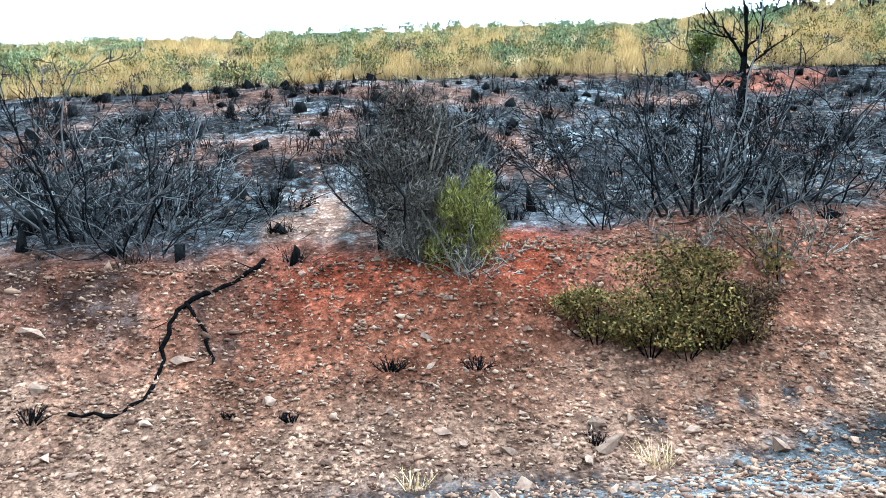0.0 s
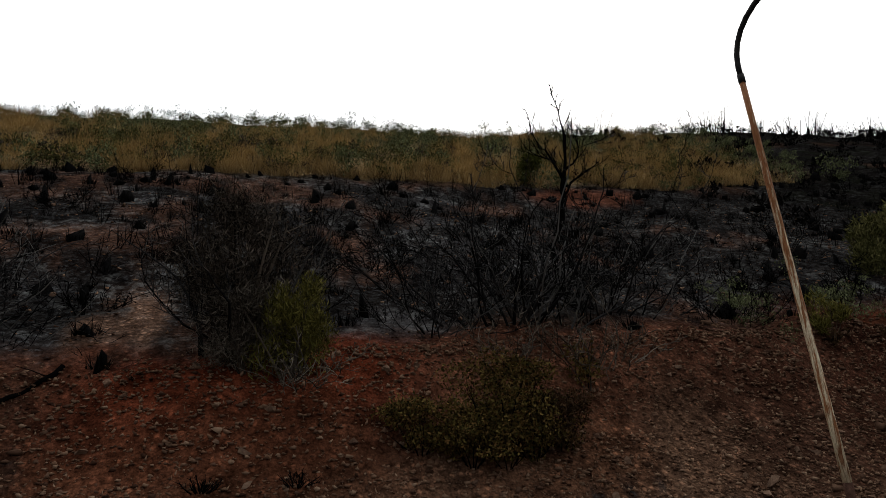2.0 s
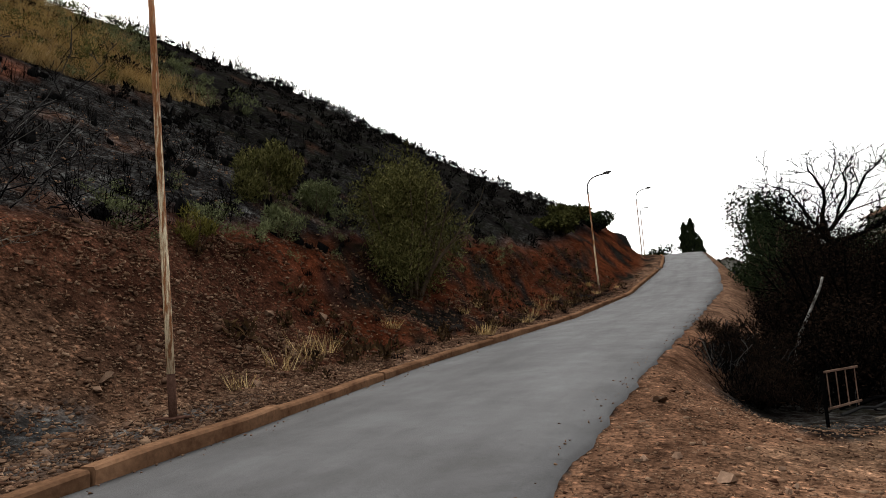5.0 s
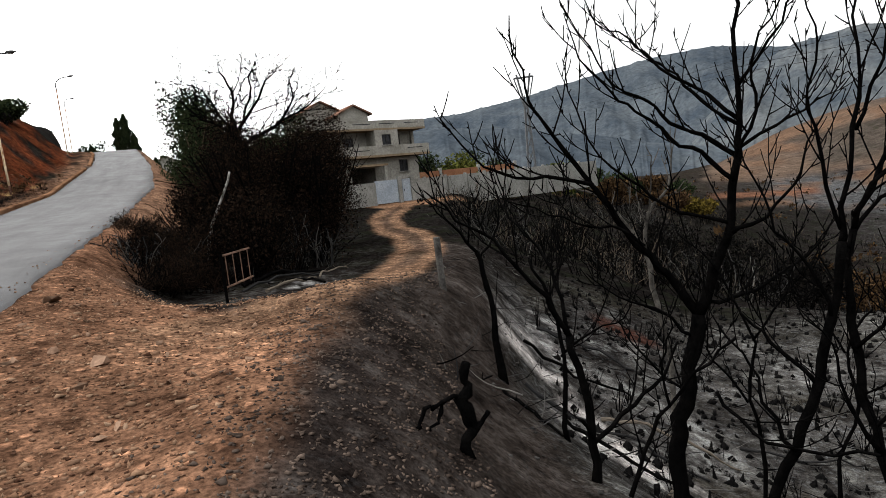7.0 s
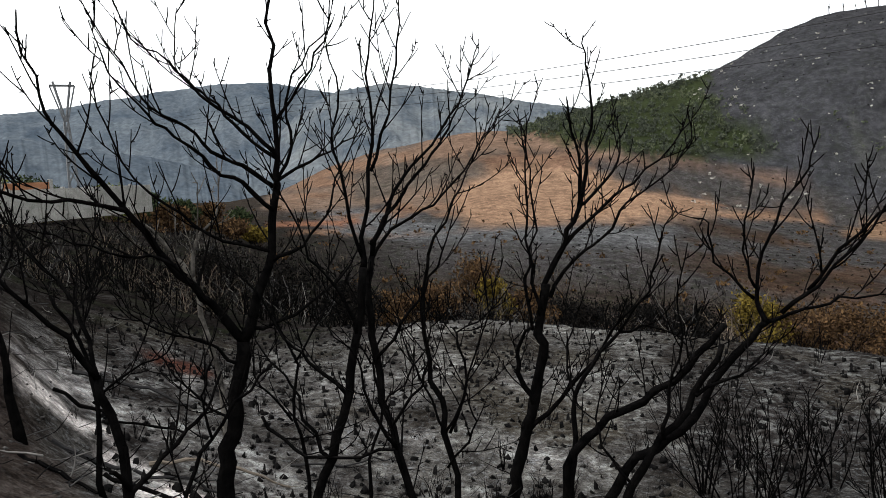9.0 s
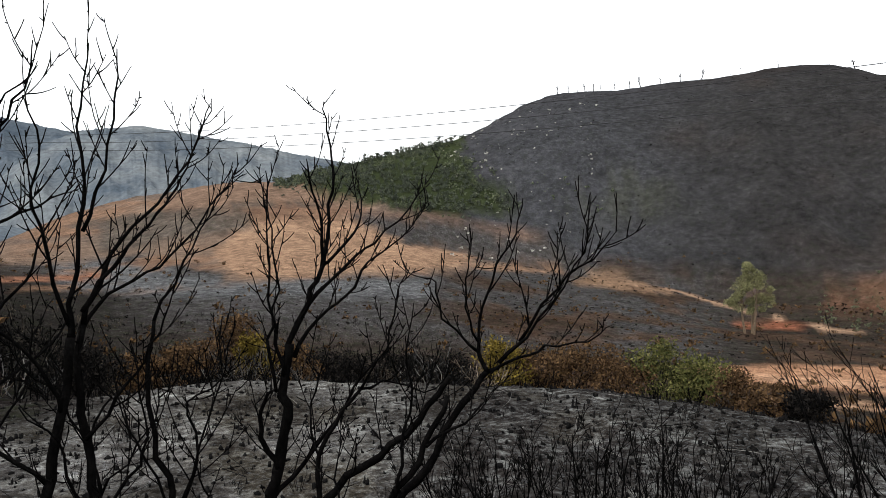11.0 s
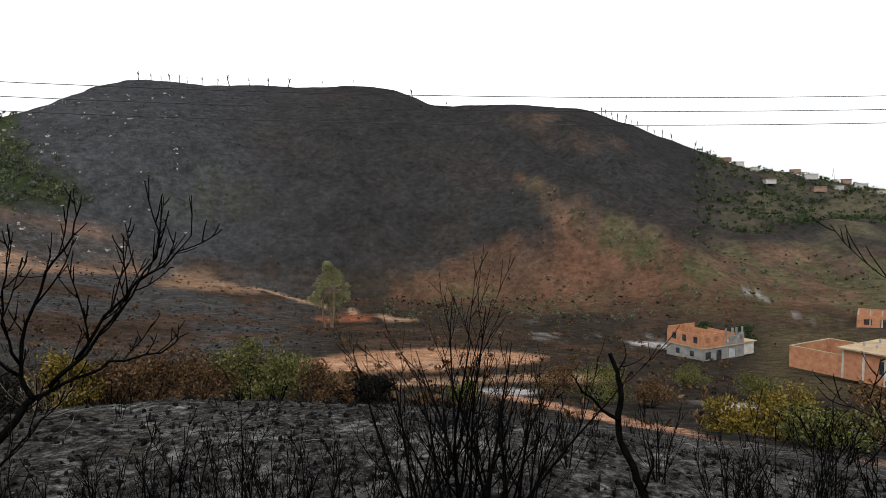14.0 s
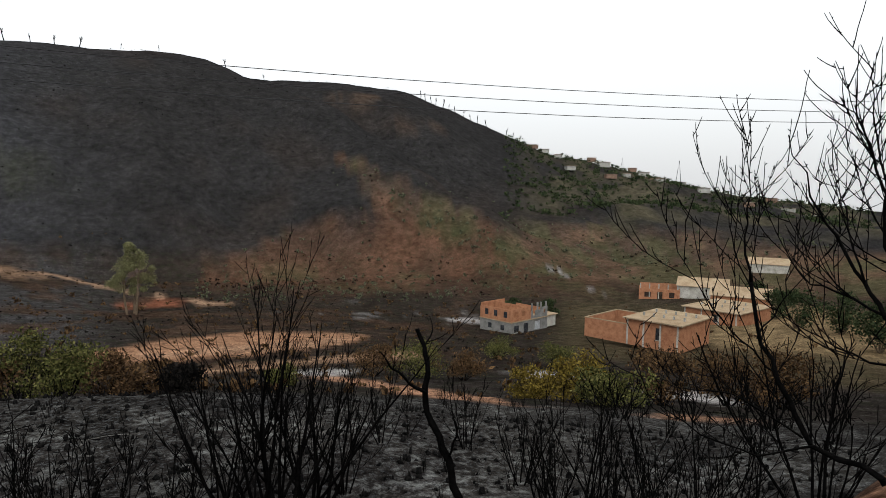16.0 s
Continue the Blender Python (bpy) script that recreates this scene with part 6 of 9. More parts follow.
BOUGHS.append(([(20.44, -2.41, 3.98), (20.60, -2.53, 4.90), (20.79, -2.26, 5.50), (20.95, -2.27, 5.74)], 0.07, 0.012))
BOUGHS.append(([(20.43, -2.55, 3.77), (20.36, -3.16, 4.55), (20.32, -3.48, 5.08), (20.27, -3.86, 5.40)], 0.07, 0.012))
BOUGHS.append(([(20.43, -2.57, 3.21), (19.98, -3.55, 3.79), (19.53, -4.19, 4.04), (19.05, -4.93, 4.59)], 0.07, 0.012))
BOUGHS.append(([(20.43, -2.54, 3.62), (20.83, -1.58, 4.14), (21.17, -1.21, 4.63), (21.51, -0.98, 4.98)], 0.05, 0.012))
BOUGHS.append(([(20.43, -2.55, 3.77), (20.55, -3.03, 4.73), (20.72, -3.03, 5.31), (20.85, -3.34, 5.60)], 0.05, 0.012))
BOUGHS.append(([(20.31, -3.59, 3.82), (20.05, -4.15, 4.45), (19.89, -4.11, 4.98), (19.70, -4.19, 5.21)], 0.04, 0.012))
burnt_tree('bare dead tree rising out of burnt thicket', BOUGHS, CHAR, 13, gap=0.13, reach=0.95, stout=0.9, level=3, fine=0.72, up=0.0)


# ---- street lamps ----
street_lamp((7.1, 6.66, drop(7.1, 6.66)), (-0.042, 0.026), "leaning rusted cream street lamp with a curved arm")
street_lamp((39.8, 7.5, drop(39.8, 7.5)), (-0.006, 0.03), "pale street lamp with a curved arm behind the kerb")
street_lamp((65.5, 8.3, drop(65.5, 8.3) - 0.5), (-0.004, 0.01), "pale street lamp with a curved arm behind the kerb")
street_lamp((88.0, 11.0, drop(88.0, 11.0)), (0.0, 0.0), "distant street lamp at the top of the rise", 50)


# ---- plants on the bank above the road ----
def bank_point(x, y):
    return (x, y, drop(x, y))


BROWN_TWIG = foliage("brown_scorched_twigs", [(0.006, 0.005, 0.0045), (0.022, 0.018, 0.0145), (0.060, 0.048, 0.038), (0.13, 0.105, 0.080)])
PALE_TWIG = foliage("pale_dead_twigs", [(0.02, 0.017, 0.014), (0.06, 0.051, 0.041), (0.12, 0.10, 0.08), (0.22, 0.19, 0.15)])
burnt_shrub(bank_point(-5.4, 10.8), 2.5, 2.9, 54, 101, "large burnt shrub of tangled bare twigs on the bank", CHAR_GREY, 3, 0.0066, 5, 0.44)
burnt_shrub(bank_point(-4.4, 10.3), 1.3, 2.2, 34, 102, "low scorched shrub with drooping twigs at the bank edge", CHAR_GREY, 3, 0.006, 4, 0.44)
burnt_shrub(bank_point(-0.1, 10.3), 2.6, 1.9, 26, 103, "scorched broom of fine crooked dark twigs", CHAR_GREY, 3, 0.0056, 5, 0.40)
leafy_bush(bank_point(-0.15, 9.95), (1.25, 0.85, 2.5), 15000, 0.13, 121, "heat-browned broom of fine dead twigs", BROWN_TWIG, BROWN_TWIG, 34, "shrub", "", "broom_bush", 22, 0.7, 0.1, 0, 0.085)
leafy_bush((0.0, 9.5, drop(0.0, 9.5) - 0.1), (0.85, 0.55, 1.3), 7000, 0.12, 123, "grey-brown broom of dead twigs on the cut edge", PALE_TWIG, BROWN_TWIG, 20, "shrub", "", "broom_bush", 14, 0.6, 0.1, 0, 0.09)
leafy_bush((0.55, 9.35, drop(0.55, 9.35) - 0.1), (0.62, 0.5, 1.5), 9000, 0.11, 104, "yellow-green half of a broom bush spared by fire", LEAF_BROOM, BROWN_TWIG, 18, "bush", "", "broom_bush", 14, 1.4, 0.1, 0, 0.11)
burnt_shrub(bank_point(4.6, 10.8), 2.3, 3.3, 60, 105, "wide blackened shrub of crooked branches on the bank", CHAR_GREY, 3, 0.0068, 5, 0.42)
burnt_shrub(bank_point(6.6, 11.2), 1.7, 2.9, 44, 106, "low spreading burnt shrub with dark bare branches", CHAR_GREY, 3, 0.0066, 4, 0.46)
burnt_shrub(bank_point(3.0, 10.6), 1.2, 1.9, 34, 122, "low tangle of charred twigs in pale ash", CHAR_GREY, 3, 0.006, 4, 0.44)
burnt_shrub(bank_point(5.4, 9.7), 1.0, 1.7, 24, 107, "pale dead branches hanging over the red cut", PALE_TWIG, 2, 0.006, 5, 0.45)
burnt_shrub(bank_point(3.9, 9.6), 0.8, 1.4, 18, 124, "pale dead branches hanging over the red cut", PALE_TWIG, 2, 0.006, 4, 0.45)
burnt_shrub((0.7, 9.2, drop(0.7, 9.2) + 0.1), 0.6, 0.9, 18, 108, "dead pale roots hanging from the cut bank", PALE_TWIG, 2, 0.006, 4, 0.5, group="dead roots", name="root_tangle")
leafy_bush(bank_point(2.3, 8.75), (0.75, 0.55, 0.7), 5200, 0.046, 109, "low scorched oak bush with yellowing leaves", LEAF_SCORCHED, CHAR, 16, "bush", "", "oak_bush", 12, 0.2, 0.3)
leafy_bush(bank_point(3.5, 8.75), (1.15, 0.75, 1.25), 10000, 0.046, 110, "scorched oak bush with yellow-brown leaves", LEAF_SCORCHED, CHAR, 22, "bush", "", "oak_bush", 16, 0.2, 0.3)
for n, (bx, by, w, h) in enumerate(((2.95, 8.55, 0.7, 0.75), (3.85, 8.6, 0.75, 0.85), (3.4, 8.5, 0.7, 0.6))):
    leafy_bush(bank_point(bx, by), (w, w * 0.7, h), 3800, 0.046, 127 + n, "low scorched oak bush with yellow-brown leaves", LEAF_SCORCHED, CHAR, 18, "bush", "", "oak_bush", 12, 0.2, 0.2)
leafy_bush(bank_point(4.3, 8.7), (0.6, 0.5, 0.75), 3000, 0.044, 125, "low scorched oak bush with browned leaves", LEAF_BROWN, CHAR, 12, "bush", "", "oak_bush", 10, 0.2, 0.3)
leafy_bush(bank_point(5.2, 9.4), (0.35, 0.3, 0.8), 500, 0.06, 111, "small scorched sprout with yellowing leaves", LEAF_SCORCHED, CHAR_GREY, 7, "bush", "", "oak_bush", 5, 0.2, 0.3)
leafy_bush(bank_point(17.2, 13.4), (1.3, 1.1, 2.0), 9000, 0.15, 112, "olive-green broom bush on the bank", LEAF_BANK, BARK, 16, "bush", "green bushes on the bank", "bush", 9, 1.4, 0.25, 0, 0.2)
leafy_bush(bank_point(20.3, 13.6), (1.1, 1.0, 1.3), 3600, 0.13, 113, "scorched green bush with bare tops", SCRUB_GREY, BARK, 12, "bush", "green bushes on the bank", "bush", 9, 1.2, 0.25, 0, 0.25)
leafy_bush((20.9, 10.15, drop(20.9, 10.15) - 0.4), (2.35, 2.2, 5.0), 42000, 0.12, 114, "large dense olive-green bush above the road cut", LEAF_BANK, BARK, 40, "bush", "green bushes on the bank", "bush", 12, 0.9, 0.2, 0, 0.26)
leafy_bush(bank_point(15.5, 11.5), (0.8, 0.7, 1.1), 1600, 0.14, 115, "dull olive bush with dry yellow tips", SCRUB_GREY, BARK, 9, "bush", "green bushes on the bank", "bush", 7, 1.3, 0.25, 0, 0.2)
leafy_bush(bank_point(11.2, 10.4), (0.5, 0.4, 0.9), 1100, 0.15, 116, "yellow-green broom sprout on the red cut", LEAF_BROOM, BARK, 6, "bush", "", "broom_bush", 7, 1.5, 0.2, 0, 0.12)
leafy_bush(bank_point(49, 12.2), (2.0, 1.8, 1.7), 5200, 0.26, 117, "green bush crowning the end of the cutting", LEAF_OLIVE, BARK, 14, "bush", "green bushes on the bank", "bush", 8, 0.6, 0.3)
leafy_bush(bank_point(56, 12.6), (2.2, 2.0, 1.7), 5200, 0.28, 118, "green bush crowning the end of the cutting", LEAF_OLIVE, BARK, 14, "bush", "green bushes on the bank", "bush", 8, 0.6, 0.3)
leafy_bush(bank_point(63, 12.0), (2.2, 2.0, 1.5), 4200, 0.28, 119, "dark green bush at the end of the cutting", LEAF_DARK, BARK, 14, "bush", "green bushes on the bank", "bush", 8, 0.6, 0.3)
leafy_bush(bank_point(11.6, 25.0), (0.9, 0.8, 1.5), 3600, 0.10, 120, "bright green bush at the edge of dry grass", LEAF_BRIGHT, BARK, 10, "bush", "", "bush", 7, 0.5, 0.3)
for n, (bx, by, bh) in enumerate(((-9.0, 12.5, 1.6), (9.3, 10.9, 1.5), (8.2, 13.5, 1.3), (11.5, 13.0, 1.2), (13.5, 12.2, 1.4), (-1.6, 14.0, 0.9), (-0.4, 15.2, 1.0), (3.2, 15.0, 1.4), (1.4, 17.0, 1.2), (-7.5, 16.0, 1.5), (6.5, 16.5, 1.4), (15.5, 15.8, 1.5), (9.8, 18.0, 1.2), (-11.5, 19, 1.9), (-3.4, 20.5, 1.3), (4.2, 21.5, 1.5), (23.5, 15.5, 1.4), (26, 12.6, 1.3), (31, 13.5, 1.5), (-6.8, 13.2, 1.3), (-2.6, 12.2, 0.8), (1.0, 12.6, 1.1), (2.4, 13.4, 1.2), (0.4, 13.8, 1.3), (5.0, 13.6, 1.3), (7.4, 14.6, 1.2), (3.6, 17.6, 1.2), (-5.0, 17.6, 1.2), (10.2, 15.4, 1.3))):
    burnt_shrub(bank_point(bx, by), bh * 0.62, bh * 1.0, 17, 200 + n, "small blackened shrub of bare shoots on burnt slope", CHAR, 2, 0.007, 5, 0.42)


def charred_root():
    """A long burnt branch lying down the face of the bank."""
    rng = random.Random(77)
    pts = [(-2.45, 10.0), (-2.9, 9.5), (-3.35, 9.3), (-3.45, 8.95), (-3.38, 8.5), (-3.6, 8.05), (-4.2, 8.05)]
    pts = [(x, y, drop(x, y) + 0.032) for x, y in pts]
    top = thing("charred_branch", pts[0], "long charred branch lying down the stony bank", "branch")
    for name, line, r in (("branch", pts, 0.038), ("side_branch", [pts[2], (-2.95, 9.0, drop(-2.95, 9.0) + 0.04), (-2.75, 8.7, drop(-2.75, 8.7) + 0.03)], 0.028)):
        V, F = [], []
        b = [q - Vector(pts[0]) for q in bend(rng, line, 4, 0.02)]
        tube(V, F, b, [r * rng.uniform(0.75, 1.15) * (1 - 0.4 * i / len(b)) for i in range(len(b))], 7)
        sprout(V, F, rng, b, 0.02, 1, 0.9, 7, 0.12, 0.2, 0.0, 3, 0.006, 0.05, 3)
        mesh_object(name, V, F, CHAR, top)


charred_root()


# ---- the burnt thicket between the road and the track ----
for n, (bx, by, sx, sy, h, count) in enumerate(((18.9, -1.1, 1.3, 0.9, 2.7, 8000), (19.4, -2.6, 1.9, 1.8, 4.5, 14000), (19.6, -4.3, 1.6, 1.3, 4.0, 12000), (23.0, -2.6, 2.2, 1.7, 4.7, 9000), (23.5, -5.2, 2.2, 1.7, 4.6, 11000), (28.5, -3.1, 2.5, 2.2, 5.2, 8000), (17.2, -2.2, 1.4, 1.3, 2.2, 5000), (26.5, -6.0, 2.0, 1.6, 4.2, 7000))):
    leafy_bush((bx, by, drop(bx, by)), (sx, sy, h), int(count * 1.5), 0.068, 300 + n, "dense blackened evergreen thicket with sooty dead leaves", LEAF_BURNT, CHAR, 44, "thicket", "burnt thicket by the road", "burnt_thicket", 20, 0.3, 0.1)
for n, (bx, by, h) in enumerate(((13.9, 0.0, 0.9), (14.8, -0.2, 1.2), (15.7, 0.3, 1.2), (16.3, -0.9, 1.7), (15.2, -1.2, 1.0), (17.4, 0.1, 1.5), (17.6, -3.2, 1.7), (18.0, -1.9, 2.2), (17.0, -0.4, 1.9), (16.6, -1.8, 1.6), (17.9, -2.9, 2.5), (18.5, -4.0, 2.5), (17.6, -1.5, 2.4), (18.4, -0.2, 2.0))):
    burnt_shrub((bx, by, drop(bx, by)), h * 0.85, h * 0.55, 16, 330 + n, "burnt shrub of bare crooked twigs beside the asphalt", (CHAR, LEAF_BURNT, CHAR_GREY)[n % 3], 3, 0.008, 4, 0.34)
for n, (bx, by, w, h) in enumerate(((14.4, -0.3, 0.9, 0.7), (15.3, -0.6, 1.0, 0.9), (16.2, -0.2, 1.1, 1.1), (16.9, 0.25, 1.0, 1.0), (17.3, -0.9, 1.0, 1.5))):
    leafy_bush((bx, by, drop(bx, by)), (w, w * 0.8, h), 5200, 0.12, 380 + n, "low sooty scrub of fine burnt twigs", LEAF_BURNT, CHAR, 22, "shrub", "low scrub beside the thicket", "burnt_scrub", 14, 0.8, 0.1, 0, 0.1)
for n, (bx, by, s, h) in enumerate(((34, -3.4, 2.0, 5.4), (39, -2.4, 2.2, 6.6), (44, -2.2, 2.6, 7.4), (50, -1.8, 2.8, 7.6), (37, -6.0, 2.5, 6.4), (58, -2.8, 2.8, 7.4))):
    leafy_bush((bx, by, drop(bx, by)), (s, s, h), 10000, 0.17, 350 + n, "dark green roadside tree", LEAF_DARK, BARK, 22, "tree", "dark trees beside the road", "tree", 8, 0.5, 0.3)


def white_trunk():
    top = thing("scorched_trunk", (17.5, -1.0, drop(17.5, -1.0)), "leaning trunk with peeling white bark in burnt thicket", "trunk")
    rng = random.Random(9)
    V, F = [], []
    line = bend(rng, [(0, 0, -0.1), (0, -0.22, 1.0), (-0.02, -0.45, 1.6), (-0.03, -0.95, 2.7)], 4)
    tube(V, F, line, [0.05 - 0.002 * i for i in range(len(line))], 9)
    mesh_object("trunk", V, F, surface("peeling_white_bark", (0.02, 0.018, 0.016), (0.36, 0.345, 0.32), 9, 0.85, 5, 0.01), top, shade=True)


white_trunk()


def iron_grille():
    """A small rusted grille standing askew on one foot."""
    x, y = 12.75, -1.32
    top = thing("iron_grille", (x, y, drop(x, y)), "small rusted iron grille standing askew by the track", "grille", turn=-86)
    part("post", box_bm(0.05, 0.05, 0.98, 0, 0, 0.40, 0.006), CHAR, top, "blackened post")
    for z0, z1, n in ((0.86, 0.94, "top_rail"), (0.28, 0.42, "bottom_rail")):
        bm = box_bm(0.50, 0.03, 0.035, 0.26, 0, z0, 0.004)
        for v in bm.verts:
            v.co.z += (z1 - z0) * v.co.x / 0.50
        part(n, bm, RUST_FRAME, top)
    for i in range(4):
        xx = 0.07 + 0.13 * i
        part("bar", box_bm(0.016, 0.016, 0.57, xx, 0, 0.575 + 0.12 * xx, 0.003), RUST_FRAME, top)


iron_grille()


def fence_post():
    x, y = 10.1, -4.48
    top = thing("fence_post", (x, y, drop(x, y)), "grey weathered wooden post beside the track", "post")
    bm = box_bm(0.09, 0.09, 1.0, 0, 0, 0.32, 0.012)
    for v in bm.verts:
        v.co.x += 0.05 * v.co.z
    part("post", bm, surface("weathered_grey_wood", (0.03, 0.028, 0.026), (0.10, 0.095, 0.088), 4, 0.9, 8, 0.01), top)


fence_post()


def burnt_stump():
    """The blackened upright stump on the mound, with its broken arm."""
    x, y = 4.65, -2.55
    g = drop(x, y)
    top = thing("burnt_stump", (x, y, g), "blackened upright stump with a broken side branch", "stump")
    rng = random.Random(31)
    for name, pts, r in (("stump", [(0, 0, -0.2), (0.0, 0.03, 0.1), (-0.02, -0.03, 0.22), (0.02, 0.01, 0.36), (0.0, -0.02, 0.50), (0.02, -0.05, 0.68)], 0.05),
                         ("side_branch", [(0, -0.02, 0.40), (0, 0.09, 0.46), (0, 0.20, 0.44), (0.0, 0.30, 0.42), (0.02, 0.36, 0.30), (0.0, 0.40, 0.22)], 0.022),
                         ("side_branch", [(0, 0.16, 0.44), (0.02, 0.20, 0.32), (0.0, 0.28, 0.26)], 0.016),
                         ("knob", [(0, -0.03, 0.18), (0.0, -0.12, 0.24), (0.0, -0.17, 0.30)], 0.026)):
        V, F = [], []
        line = bend(rng, pts, 3, 0.06)
        tube(V, F, line, [r * rng.uniform(0.65, 1.3) * (1 - 0.35 * i / len(line)) for i in range(len(line))], 8)
        mesh_object(name, V, F, CHAR, top, shade=True)


burnt_stump()


# ---- branches fallen on the ash ----
def fallen_branch(pts, r, material, label):
    rng = random.Random(int(pts[0][0] * 100))
    line = [(x, y, drop(x, y) + r * 0.8 + up) for x, y, up in pts]
    top = thing("fallen_branch", line[0], label, "branch", "fallen branches")
    V, F = [], []
    b = [q - Vector(line[0]) for q in bend(rng, line, 4, 0.015)]
    tube(V, F, b, [r * rng.uniform(0.85, 1.12) * (1 - 0.55 * i / len(b)) for i in range(len(b))], 6)
    ramify(V, F, rng, b, r, r * 0.5, 1, 0.5, 0.3, 0.005)
    mesh_object("branch", V, F, material, top)


fallen_branch([(8.6, -5.0, 0.0), (8.2, -5.5, 0.1), (7.7, -6.2, 0.1), (7.2, -6.9, 0.0)], 0.03, CHAR_GREY, "long grey branch fallen across the ash slope")
fallen_branch([(8.9, -6.4, 0.0), (8.5, -6.9, 0.22), (8.0, -7.4, 0.2), (7.7, -7.9, 0.0)], 0.032, PALE_TWIG, "bowed pale dead branch lying on ash")
fallen_branch([(7.6, -4.2, 0.0), (7.0, -4.3, 0.03), (6.5, -4.35, 0.0)], 0.028, CHAR, "charred branch lying on the mound slope")
fallen_branch([(6.4, -5.6, 0.0), (6.0, -5.8, 0.02), (5.5, -5.9, 0.0)], 0.06, PALE_TWIG, "split pale log half buried in ash")
fallen_branch([(4.9, -5.6, 0.0), (4.5, -6.0, 0.1), (4.0, -6.4, 0.12), (3.4, -6.6, 0.0)], 0.028, CHAR, "charred branch arching over the ash")
fallen_branch([(8.4, -8.6, 0.0), (7.8, -9.3, 0.05), (7.4, -10.2, 0.0)], 0.026, CHAR_GREY, "long grey branch fallen across the ash slope")
fallen_branch([(3.0, -8.0, 0.0), (2.4, -8.4, 0.06), (1.7, -8.5, 0.0)], 0.026, CHAR, "charred branch lying on the ash field")


fallen_branch([(13.6, -2.1, 0.0), (14.2, -2.6, 0.05), (14.9, -3.3, 0.0)], 0.04, PALE_TWIG, "pale half-burnt branch lying in front of the thicket")
fallen_branch([(14.6, -1.7, 0.0), (15.2, -2.5, 0.1), (15.6, -3.5, 0.0)], 0.035, CHAR_GREY, "grey burnt branch lying in front of the thicket")
fallen_branch([(13.9, -3.3, 0.0), (14.5, -3.0, 0.04), (15.3, -2.3, 0.0)], 0.03, CHAR, "charred branch lying in front of the thicket")
fallen_branch([(15.8, -1.8, 0.0), (16.1, -2.7, 0.15), (16.0, -3.8, 0.0)], 0.05, CHAR, "charred log lying against the thicket")
fallen_branch([(15.0, -3.4, 0.0), (15.7, -3.7, 0.06), (16.6, -4.4, 0.0)], 0.028, PALE_TWIG, "pale half-burnt branch lying in front of the thicket")
fallen_branch([(10.9, -6.2, 0.0), (10.4, -6.9, 0.05), (10.0, -7.8, 0.0)], 0.035, CHAR, "charred branch lying on the ash slope")
fallen_branch([(12.6, -7.4, 0.0), (12.0, -8.2, 0.12), (11.2, -8.8, 0.0)], 0.045, CHAR_GREY, "long grey branch fallen across the ash slope")
fallen_branch([(7.9, -5.2, 0.0), (7.3, -5.5, 0.03), (6.6, -6.1, 0.0)], 0.03, CHAR, "charred branch lying along pale ash")
fallen_branch([(6.0, -7.4, 0.0), (5.4, -7.9, 0.06), (4.6, -8.1, 0.0)], 0.03, CHAR, "charred branch lying on the ash field")
fallen_branch([(2.2, -9.6, 0.0), (1.4, -9.9, 0.05), (0.6, -10.0, 0.0)], 0.026, CHAR, "charred branch lying on the ash field")


def grass_tuft(x, y, size, seed):
    top = thing("grass_tuft", (x, y, drop(x, y)), "dry straw tuft at the foot of the bank", "grass", "dry tufts by the kerb")
    v, f = blades(seed, 46, size, size * 1.6, 0.006, 1.0)
    t = tagged(array_object("straw", v, f, GRASS_DRY), kind="stuff")
    t.parent = top


for n, (gx, gy, gs) in enumerate(((2.45, 7.1, 0.3), (-0.1, 7.0, 0.22), (11.7, 7.95, 0.75), (10.6, 7.7, 0.6), (12.6, 8.1, 0.55), (30.3, 8.3, 0.8), (27.5, 8.0, 0.6), (9.2, 7.4, 0.35))):
    grass_tuft(gx, gy, gs, 700 + n)


